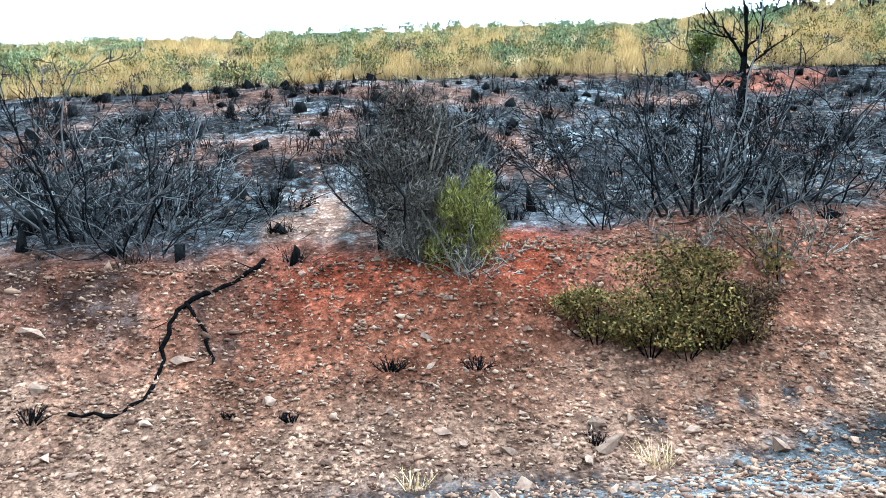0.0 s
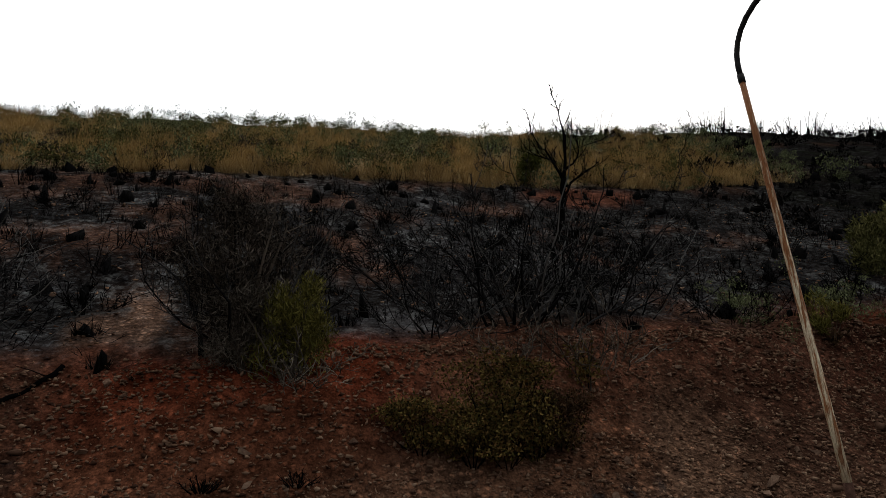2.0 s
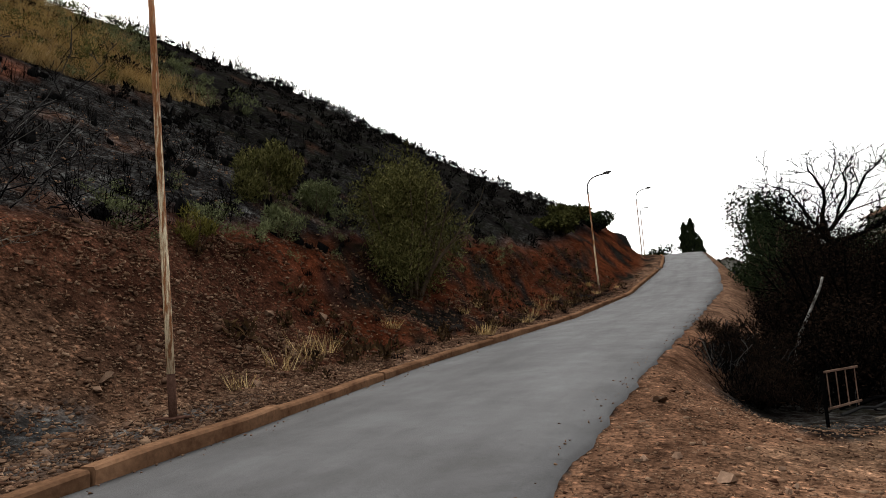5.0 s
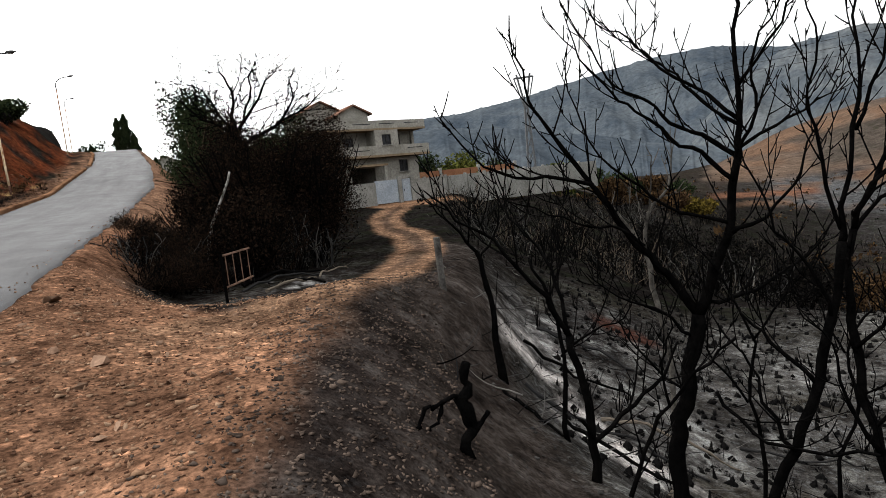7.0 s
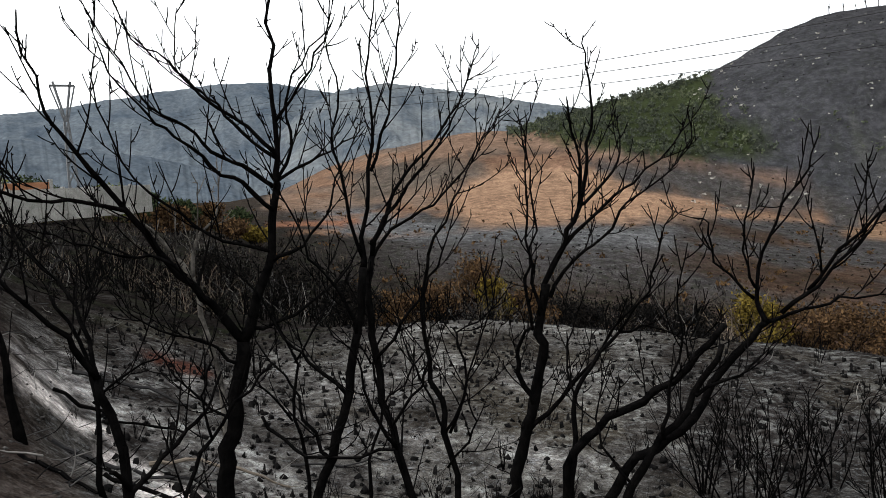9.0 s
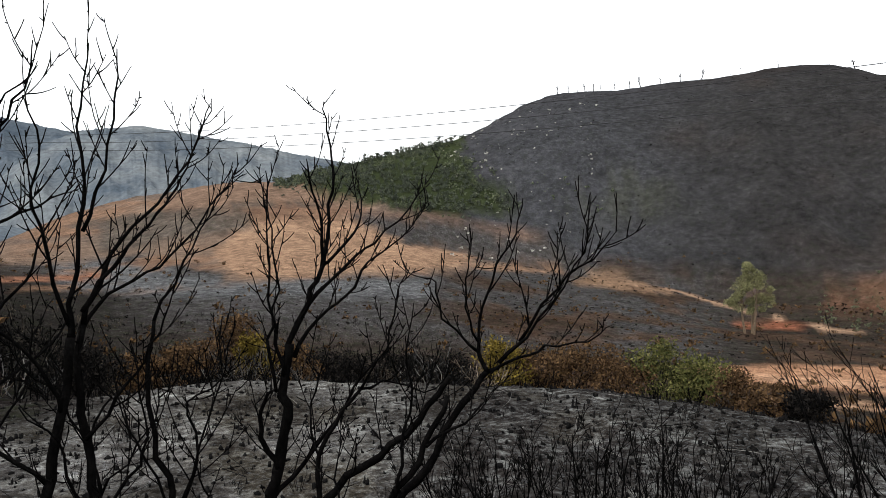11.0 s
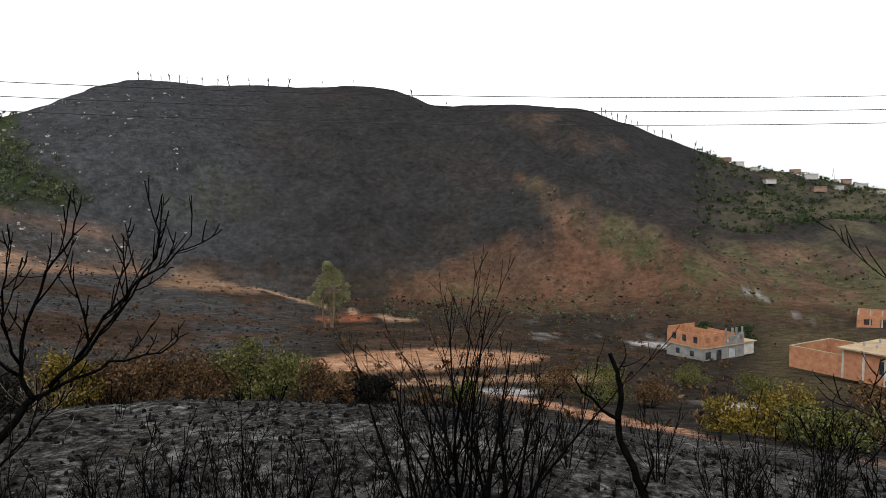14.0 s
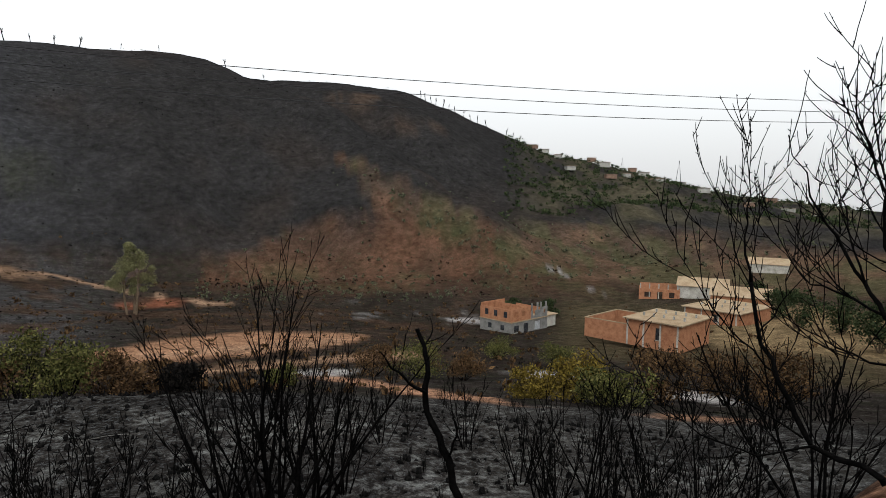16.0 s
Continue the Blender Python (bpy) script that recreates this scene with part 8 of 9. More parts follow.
LEAF_GUM = foliage("dusty_olive_leaves", [(0.04, 0.042, 0.02), (0.095, 0.095, 0.045), (0.16, 0.15, 0.075)])


def big_eucalyptus():
    p = polar(193.2, 158)
    top = thing("eucalyptus", p, "tall thin-crowned tree with pale trunks in the valley", "tree")
    rng = random.Random(3)
    for a, h in ((0.0, 12.5), (2.2, 11.0), (4.1, 9.5)):
        V, F = [], []
        line = wander(rng, (math.cos(a), math.sin(a), -0.3), (0.18 * math.cos(a), 0.18 * math.sin(a), 1), h, 8, 0.08, 0.03)
        tube(V, F, line, [mix(0.28, 0.06, i / 8) for i in range(9)], 6)
        sprout(V, F, rng, line, 0.14, 1, 0.6, 6, 0.35, 0.15, 0.08, 4, 0.04, 0.45, 4)
        mesh_object("trunk", V, F, BARK, top)
    for n, (cx, cy, cz, s) in enumerate(((-1, 0, 12.6, 3.2), (1.8, 0.5, 10.5, 3.0), (-2.9, -0.5, 8.6, 3.0), (3.2, 0, 7.2, 2.4), (0.6, 1, 14.2, 2.2), (-0.5, 0, 6.4, 2.6))):
        v, f = leaves(rng, 2300, (cx, cy, cz), (s, s, s * 0.8), 0.36, 0.2, -0.4, 7, 70 + n, 0.3)
        c = array_object("crown", v, f, LEAF_GUM)
        c.parent = top


big_eucalyptus()


PYLON_STEEL = surface("dull_pylon_steel", (0.07, 0.074, 0.078), (0.13, 0.134, 0.138), 2, 0.6, 6, 0.002, metal=0.2)


def lattice_pylon(place, h, turn, slim=1.0):
    top = thing("lattice_pylon", place, "pale steel lattice power pylon on the skyline", "pylon", "power pylons", turn)
    V, F = [], []
    r = h * 0.009
    hw = lambda z: mix(h * 0.11, h * 0.035, min(1, z / (h * 0.7))) * slim
    for sx in (-1, 1):
        for sy in (-1, 1):
            tube(V, F, [(sx * hw(0), sy * hw(0), 0), (sx * hw(h * 0.7), sy * hw(h * 0.7), h * 0.7)], [r, r], 4)
    for i in range(6):
        z0, z1 = h * 0.7 * i / 6, h * 0.7 * (i + 1) / 6
        for sy in (-1, 1):
            tube(V, F, [(-hw(z0), sy * hw(z0), z0), (hw(z1), sy * hw(z1), z1)], [r * 0.6] * 2, 3)
            tube(V, F, [(hw(z0), sy * hw(z0), z0), (-hw(z1), sy * hw(z1), z1)], [r * 0.6] * 2, 3)
    mesh_object("tower", V, F, PYLON_STEEL, top)
    V, F = [], []
    z = h * 0.7
    for s in (-1, 1):
        tube(V, F, [(0, 0, z), (s * h * 0.16 * slim, 0, h)], [r, r], 4)
        tube(V, F, [(s * h * 0.03 * slim, 0, z), (s * h * 0.23 * slim, 0, h * 0.97)], [r * 0.7] * 2, 3)
    tube(V, F, [(-h * 0.23 * slim, 0, h * 0.97), (h * 0.23 * slim, 0, h * 0.97)], [r, r], 4)
    mesh_object("crossarm", V, F, PYLON_STEEL, top)


lattice_pylon(polar(238.3, 556), 17.5, 35)
lattice_pylon(polar(233.8, 545), 10.5, 35)
lattice_pylon(polar(118.9, 150), 26, 60, 0.36)


def power_line(drop_by):
    """A sagging overhead cable across the valley."""
    away, along = Vector((math.sin(radians(200)), math.cos(radians(200)), 0)), Vector((math.cos(radians(200)), -math.sin(radians(200)), 0))
    V, F, pts = [], [], []
    for i in range(61):
        s = -420 + 840 * i / 60
        k = s / 119
        pts.append(Vector((EYE_X, EYE_Y, EYE_Z)) + away * 100 + along * s + Vector((0, 0, 16.9 - drop_by + 3.3 * k * k * (1 if abs(k) < 1.7 else 1.7 / abs(k)) + 1.4 * k * -1)))
    tube(V, F, pts, [0.058] * len(pts), 4)
    ob = mesh_object("power_line", V, F, WIRE)
    tagged(ob, "thin black overhead cable across the valley", "cable", "power lines")


for dz in (0.0, 2.1, 4.2):
    power_line(dz)


def ridge_tree(seed):
    rng = random.Random(seed)
    top = thing("ridge_tree", (0, 0, -50), "small burnt tree on the skyline of the hill", "tree", "burnt trees on the ridge")
    V, F = [], []
    line = wander(rng, (0, 0, -0.5), (rng.uniform(-0.15, 0.15), 0, 1), 4.2, 5, 0.1, 0.02)
    tube(V, F, line, [mix(0.24, 0.12, i / 5) for i in range(6)], 5)
    mesh_object("trunk", V, F, CHAR, top)
    tv, tf = [], []
    sprout(tv, tf, rng, line, 0.16, 2, 0.6, 6, 0.5, 0.12, 0.15, 3, 0.085, 0.35, 4)
    tagged(mesh_object("twig_mass", tv, tf, CHAR, top), kind="stuff")
    return top


def ridge_line():
    rng = random.Random(8)
    kinds = [ridge_tree(i) for i in range(3)]
    spots = [178.5, 179.4, 180.2, 180.8, 181.5, 182.1, 183.2, 184.4, 185.3, 186.9, 188.4, 190.0, 192.8, 195.5, 200.5, 203.5, 216.6, 217.0, 217.5, 217.9, 218.5, 219.0, 219.5, 220.3, 220.9, 221.5, 222.3, 224.0, 224.6, 225.2]
    for i, b in enumerate(spots):
        d = float(np.interp(b, CREST_A, CREST_R)) - 1
        x, y, z = polar(b, d)
        m = pose(x, y, z, 0, 0, rng.uniform(0, 360)) @ Matrix.Scale(rng.uniform(0.5, 1.0), 4)
        ob = kinds[i % 3]
        if i < 3:
            ob.matrix_basis = m
        else:
            c = copy_thing(ob, m)
            c.scale = (rng.uniform(0.6, 1.3),) * 3


ridge_line()


# muted base colours stand in for haze in front of the far houses
FAR_BRICK = surface("haze_tinted_brick", (0.10, 0.064, 0.048), (0.155, 0.105, 0.080), 0.8, 0.9, 10, 0.005)
FAR_ROOF = surface("haze_tinted_earth_roof", (0.11, 0.082, 0.064), (0.17, 0.135, 0.11), 0.6, 0.9, 10, 0.005)


def far_cabin(i, bearing, dist, w, h, m):
    x, y, z = polar(bearing, dist)
    top = thing("hillside_house", (x, y, z - 0.6), {0: "small pale house on the far hillside", 1: "small unplastered brick house on the far hillside"}[m], "house", "houses on the far hillside", 180 - bearing + (i * 37) % 40 - 20)
    w, h = w * 0.75, h * 0.85
    wall = (RENDER_GREY, FAR_BRICK)[m]
    wall_with_holes(top, wall, -w / 2, w / 2, 0, 0.3, 0, h, [(-w * 0.3, -w * 0.12, h * 0.4, h * 0.75), (w * 0.1, w * 0.3, h * 0.4, h * 0.75)])
    window(top, -w * 0.3, -w * 0.12, 0, h * 0.4, h * 0.75)
    window(top, w * 0.1, w * 0.3, 0, h * 0.4, h * 0.75)
    panel(top, "side_wall", wall, -w / 2, -w / 2 + 0.3, 0.3, 6, 0, h)
    panel(top, "side_wall", wall, w / 2 - 0.3, w / 2, 0.3, 6, 0, h)
    panel(top, "back_wall", wall, -w / 2 + 0.3, w / 2 - 0.3, 5.7, 6, 0, h)
    panel(top, "roof", FAR_ROOF, -w / 2 - 0.3, w / 2 + 0.3, -0.3, 6.3, h, h + 0.3)


for i, (b, d, w, h, m) in enumerate(((226.4, 480, 9, 3.0, 1), (227.2, 485, 7, 3.0, 0), (232.2, 500, 11, 4.0, 0), (231.2, 515, 8, 3.6, 1), (235.5, 505, 10, 3.6, 0), (234.6, 530, 8, 3.4, 1), (239.3, 480, 9, 3.2, 0), (241.2, 490, 9, 3.2, 0), (236.3, 490, 12, 2.6, 1), (228.5, 488, 6, 3.2, 0), (245.2, 560, 12, 4, 1), (248, 520, 10, 4, 0), (238.6, 545, 8, 3.4, 0), (243.0, 470, 8, 3.4, 0), (229.4, 452, 8, 3.2, 0), (232.8, 446, 9, 3.2, 1), (236.8, 440, 8, 3.0, 0), (240.2, 430, 9, 3.2, 0), (243.6, 420, 8, 3.0, 1), (246.4, 440, 10, 3.4, 0), (234.2, 470, 7, 3.0, 0), (238.0, 462, 8, 3.2, 1))):
    far_cabin(i, b, d, w, h, m)
for n, (b, d, s, h) in enumerate(((247.5, 150, 4.0, 7.5), (250.5, 140, 4.4, 8.0), (246.0, 170, 3.4, 6.5), (253, 120, 4.0, 7.0), (244.5, 190, 3.2, 6.0), (228.0, 172, 3.4, 4.6), (224.6, 178, 3.6, 4.4))):
    leafy_bush(polar(b, d), (s, s, h), 2400, 0.46, 660 + n, "dark green tree near the valley houses", LEAF_DARK, BARK, 13, "tree", "trees near the valley houses", "tree", 7, 0.4, 0.3)


# ---- what lies and grows in numbers ----
RNG = np.random.default_rng(12)


def stones():
    """Angular stones: the larger ones near the road one by one, the rest as loose rubble."""
    shapes = [rock_shape(900 + i) for i in range(10)]
    meshes = []
    for v, f in shapes:
        me = bpy.data.meshes.new("stone")
        me.from_pydata(v.tolist(), [], f.tolist())
        me.materials.append(STONE)
        meshes.append(me)
    rng = random.Random(21)
    placed = [(2.05, 7.38, 0.36), (1.75, 7.2, 0.19), (-3.1, 8.75, 0.33), (14.2, 9.3, 0.42), (12.4, 9.5, 0.34), (0.2, 7.65, 0.22), (2.0, 7.7, 0.25), (-0.4, 7.9, 0.16), (9.5, 0.83, 0.26), (6.4, -0.06, 0.22)]
    while len(placed) < 290:
        if rng.random() < 0.72:
            x = rng.uniform(-8, 15)
            y = float(road_left(x)) + rng.uniform(0.9, 4.4)
            s = rng.uniform(0.08, 0.2) * (1 + (rng.random() < 0.08) * 0.8)
        elif rng.random() < 0.6:
            x = rng.uniform(2.5, 11)
            y = rng.uniform(float(berm_edge(x)) + 0.6, float(road_right(x)) - 0.3)
            s = rng.uniform(0.05, 0.12)
        else:
            x = rng.uniform(-9, 18)
            y = float(road_left(x)) + rng.uniform(4.5, 13)
            s = rng.uniform(0.10, 0.24)
        placed.append((x, y, s))
    for i, (x, y, s) in enumerate(placed):
        ob = new("stone", meshes[i % 10])
        ob.parent = GROUND_SHEET
        ob.matrix_basis = pose(x, y, drop(x, y) + s * 0.10, rng.uniform(-25, 25), rng.uniform(-25, 25), rng.uniform(0, 360)) @ Matrix.Scale(s, 4)
    chips = [rock_shape(930 + i, 0.35, 7) for i in range(12)]
    n = 32000
    x = RNG.uniform(-8.5, 13, n)
    u = 0.25 + 4.3 * RNG.random(n) ** 0.9
    spread_stuff("rubble", chips, on_land(x, road_left(x) + u, -0.008), 0.03 + 0.085 * RNG.random(n) ** 2.2, RNG.uniform(0, 6.28, n), STONE_STUFF, "dense angular limestone chips on the red bank", "rubble", seed=27)
    n = 10000
    x = RNG.uniform(-11, 26, n)
    u = np.where(RNG.random(n) < 0.68, RNG.uniform(0.3, 4.9, n), RNG.uniform(4.9, 16, n))
    y = road_left(x) + u
    spread_stuff("rubble", chips, on_land(x, y, -0.005), RNG.uniform(0.025, 0.12, n) * np.where(RNG.random(n) < 0.06, 1.7, 1), RNG.uniform(0, 6.28, n), STONE_STUFF, "loose angular limestone rubble on the red bank", "rubble")
    n = 15000
    x = 1.2 + RNG.random(n) ** 1.3 * 12
    y = mix(berm_edge(x) - 1.2, road_right(x) - 0.05, RNG.random(n))
    size, turn = RNG.uniform(0.012, 0.05, n) * np.where(RNG.random(n) < 0.10, 1.9, 1), RNG.uniform(0, 6.28, n)
    k = y > berm_edge(x) + 0.5 + RNG.normal(0, 0.2, n)
    spread_stuff("gravel", chips, on_land(x[k], y[k], -0.003), size[k], turn[k], STONE_STUFF, "loose gravel on the dirt shoulder", "gravel", seed=3)
    k = ~k
    spread_stuff("gravel", chips, on_land(x[k], y[k], -0.003), size[k], turn[k], surface("scorched_gravel", (0.014, 0.0105, 0.009), (0.11, 0.082, 0.066), 2.5, 0.95, 5, 0.01), "scorched gravel on the blackened mound", "gravel", seed=2)
    n = 700
    x, y = RNG.uniform(2.5, 60, n), np.zeros(n)
    y = np.where(RNG.random(n) < 0.6, road_left(x) - 0.2 - np.abs(RNG.normal(0, 0.18, n)), road_right(x) + np.abs(RNG.normal(0, 0.2, n)))
    p = np.stack([x, y, road_level(x) + 0.02], 1)
    spread_stuff("gravel", chips, p, RNG.uniform(0.015, 0.05, n), RNG.uniform(0, 6.28, n), STONE_STUFF, "grit washed onto the asphalt edges", "gravel", seed=4)
    cut_stones = surface("red_stained_stones", (0.036, 0.017, 0.011), (0.13, 0.076, 0.05), 1.6, 0.95, 6, 0.012)
    n = 6500
    x = RNG.uniform(8, 48, n)
    y = road_left(x) + 0.35 + 4.6 * RNG.random(n)
    spread_stuff("rubble", chips, on_land(x, y, 0.0), RNG.uniform(0.05, 0.17, n) * np.where(RNG.random(n) < 0.07, 1.9, 1), RNG.uniform(0, 6.28, n), cut_stones, "red-stained rubble on the road cutting", "rubble", seed=25)
    # ash field debris
    n = 5200
    a, d = RNG.uniform(112, 252, n), 5.0 + 20 * RNG.random(n) ** 0.8
    x, y = EYE_X + d * np.sin(np.radians(a)), EYE_Y + d * np.cos(np.radians(a))
    keep = y < berm_edge(x) - 0.9
    x, y = x[keep], y[keep]
    spread_stuff("rubble", chips, on_land(x, y, -0.005), RNG.uniform(0.02, 0.09, len(x)), RNG.uniform(0, 6.28, len(x)), surface("sooty_stones", (0.012, 0.0115, 0.011), (0.085, 0.08, 0.076), 2.5, 0.95, 5, 0.01), "sooty stones scattered in ash", "rubble", seed=5)


stones()


def stubble():
    """Blackened stubs of burnt tussocks and shoots."""
    tufts = []
    for i in range(5):
        v1, f1 = blades(40 + i, 46, 0.75, 1.5, 0.028, 1.1)
        tufts.append((v1, f1))
    n = 3800
    a, d = RNG.uniform(118, 252, n), 6.5 + 18 * RNG.random(n) ** 0.75
    x, y = EYE_X + d * np.sin(np.radians(a)), EYE_Y + d * np.cos(np.radians(a))
    keep = (y < berm_edge(x) - 1.6) & (d < np.interp(a, BEARING, RIM_R) + 2)
    x, y = x[keep], y[keep]
    spread_stuff("burnt_stubble", tufts, on_land(x, y, 0.02), RNG.uniform(0.05, 0.14, len(x)), RNG.uniform(0, 6.28, len(x)), SOOT, "black stubs of burnt tussocks in grey ash", "stubble", seed=6)
    lumps = [hull_shape(70 + i, 0.5, 1.9) for i in range(5)]
    spread_stuff("burnt_stubble", lumps, on_land(x, y, 0.0), RNG.uniform(0.04, 0.14, len(x)), RNG.uniform(0, 6.28, len(x)), SOOT, "charred crowns of burnt tussocks in grey ash", "stubble", seed=7)
    n = 650
    x = RNG.uniform(-14, 34, n)
    u = RNG.uniform(4.6, 20, n)
    y = road_left(x) + u
    spread_stuff("burnt_stubble", tufts, on_land(x, y, 0.03), RNG.uniform(0.14, 0.42, n), RNG.uniform(0, 6.28, n), SCRUB_BLACK, "black burnt tussocks on the slope", "stubble", seed=8)
    spread_stuff("burnt_stubble", lumps, on_land(x[:330], y[:330], 0.0), RNG.uniform(0.12, 0.42, 330), RNG.uniform(0, 6.28, 330), SOOT, "charred tussock crowns on the slope", "stubble", seed=9)
    for bx, by, s in ((-0.43, 8.4, 0.42), (0.67, 8.4, 0.40), (-1.55, 7.9, 0.25), (-4.6, 8.0, 0.45), (-2.3, 8.0, 0.2), (1.9, 7.5, 0.3)):
        top = thing("burnt_tussock", (bx, by, drop(bx, by)), "black burnt tussock on the stony bank", "tussock", "burnt tussocks on the bank")
        v, f = twig_shape(int(by * 100 + bx * 10), 34, s * 0.5, s * 1.0, 0.007, 5)
        t = tagged(array_object("twig_mass", v, f, SOOT), kind="stuff")
        t.parent = top
    shoots = [twig_shape(50 + i, 6, 1.0, 0.45, 0.009) for i in range(6)]
    n = 520
    x = RNG.uniform(-16, 40, n)
    u = RNG.uniform(5.0, 22, n)
    y = road_left(x) + u
    spread_stuff("burnt_shoots", shoots, on_land(x, y), RNG.uniform(0.3, 0.85, n), RNG.uniform(0, 6.28, n), CHAR, "thin blackened shoots standing on the burnt slope", "shoots", seed=10)
    # leafless scrub down the valley side
    n = 2600
    a, d = RNG.uniform(106, 178, n), 23 + 95 * RNG.random(n) ** 1.3
    x, y = EYE_X + d * np.sin(np.radians(a)), EYE_Y + d * np.cos(np.radians(a))
    keep = (d > 27 + 4 * (a > 135)) & (y < track_line(x) - 4) & (RNG.random(n) < 0.55 + fbm(x / 9, y / 9, 58))
    x, y, d = x[keep], y[keep], d[keep]
    k = RNG.random(len(x)) < 0.6
    wide = [twig_shape(270 + i, 5, 1.0, 0.7, 0.014, 3) for i in range(6)]
    spread_stuff("burnt_shoots", wide, on_land(x[k], y[k]), RNG.uniform(0.5, 1.6, k.sum()), RNG.uniform(0, 6.28, k.sum()), CHAR, "dense leafless scrub burnt black down the valley side", "scrub", seed=23)
    k = ~k
    spread_stuff("burnt_shoots", wide, on_land(x[k], y[k]), RNG.uniform(0.5, 1.4, k.sum()), RNG.uniform(0, 6.28, k.sum()), BROWN_TWIG, "leafless scrub scorched brown down the valley side", "scrub", seed=24)
    n = 420
    a, d = RNG.uniform(112, 252, n), 7 + 22 * RNG.random(n) ** 0.7
    x, y = EYE_X + d * np.sin(np.radians(a)), EYE_Y + d * np.cos(np.radians(a))
    keep = y < berm_edge(x) - 1.6
    x, y = x[keep], y[keep]
    spread_stuff("burnt_shoots", shoots, on_land(x, y), RNG.uniform(0.2, 0.7, len(x)), RNG.uniform(0, 6.28, len(x)), CHAR, "thin charred shoots in the ash field", "shoots", seed=11)
    n = 240
    x = RNG.uniform(12, 46, n)
    spread_stuff("burnt_stubble", tufts, on_land(x, road_left(x) + 0.5 + 4.6 * RNG.random(n), 0.02), RNG.uniform(0.12, 0.36, n), RNG.uniform(0, 6.28, n), SCRUB_BLACK, "black burnt tufts on the road cutting", "stubble", seed=26)
    # twigs strewn over the burnt bank
    litter = [twig_shape(250 + i, 4, 0.5, 1.6, 0.007, 2) for i in range(5)]
    x = RNG.uniform(-13, 26, 800)
    y = road_left(x) + RNG.uniform(4.2, 15, 800)
    spread_stuff("fallen_twigs", litter, on_land(x, y), RNG.uniform(0.3, 1.0, 800), RNG.uniform(0, 6.28, 800), CHAR_GREY, "burnt twigs strewn over the bank", "twigs", tall=RNG.uniform(0.2, 0.8, 800), seed=22)
    # fallen twigs in the ash
    n = 900
    a, d = RNG.uniform(108, 200, n), 6.5 + 14 * RNG.random(n)
    x, y = EYE_X + d * np.sin(np.radians(a)), EYE_Y + d * np.cos(np.radians(a))
    keep = y < berm_edge(x) - 1.0
    x, y = x[keep], y[keep]
    flat = []
    for i in range(5):
        rng = random.Random(400 + i)
        V, F = [], []
        line = wander(rng, (-0.5, 0, 0.03), (1, 0, 0.02), 1.0, 5, 0.2, 0.0)
        tube(V, F, line, [0.012, 0.012, 0.010, 0.009, 0.007, 0.004], 4)
        F = [f for f in F if len(f) == 4]
        flat.append((np.array([tuple(q) for q in V]), np.array(F)))
    spread_stuff("fallen_twigs", flat, on_land(x, y), RNG.uniform(0.25, 0.9, len(x)), RNG.uniform(0, 6.28, len(x)), CHAR_GREY, "burnt twigs fallen in the ash", "twigs", seed=12)


stubble()


SPUR_SCRUB = foliage("grey_green_hill_scrub", [(0.026, 0.029, 0.018), (0.050, 0.055, 0.034), (0.085, 0.090, 0.058)])
# greyed greens: haze over the distant wood is part of the leaf colour
FAR_WOOD = foliage("haze_tinted_green_wood", [(0.022, 0.026, 0.020), (0.034, 0.039, 0.029), (0.050, 0.056, 0.040)])
FAR_WOOD_PALE = foliage("haze_tinted_olive_wood", [(0.034, 0.041, 0.027), (0.052, 0.060, 0.036), (0.072, 0.080, 0.048)])


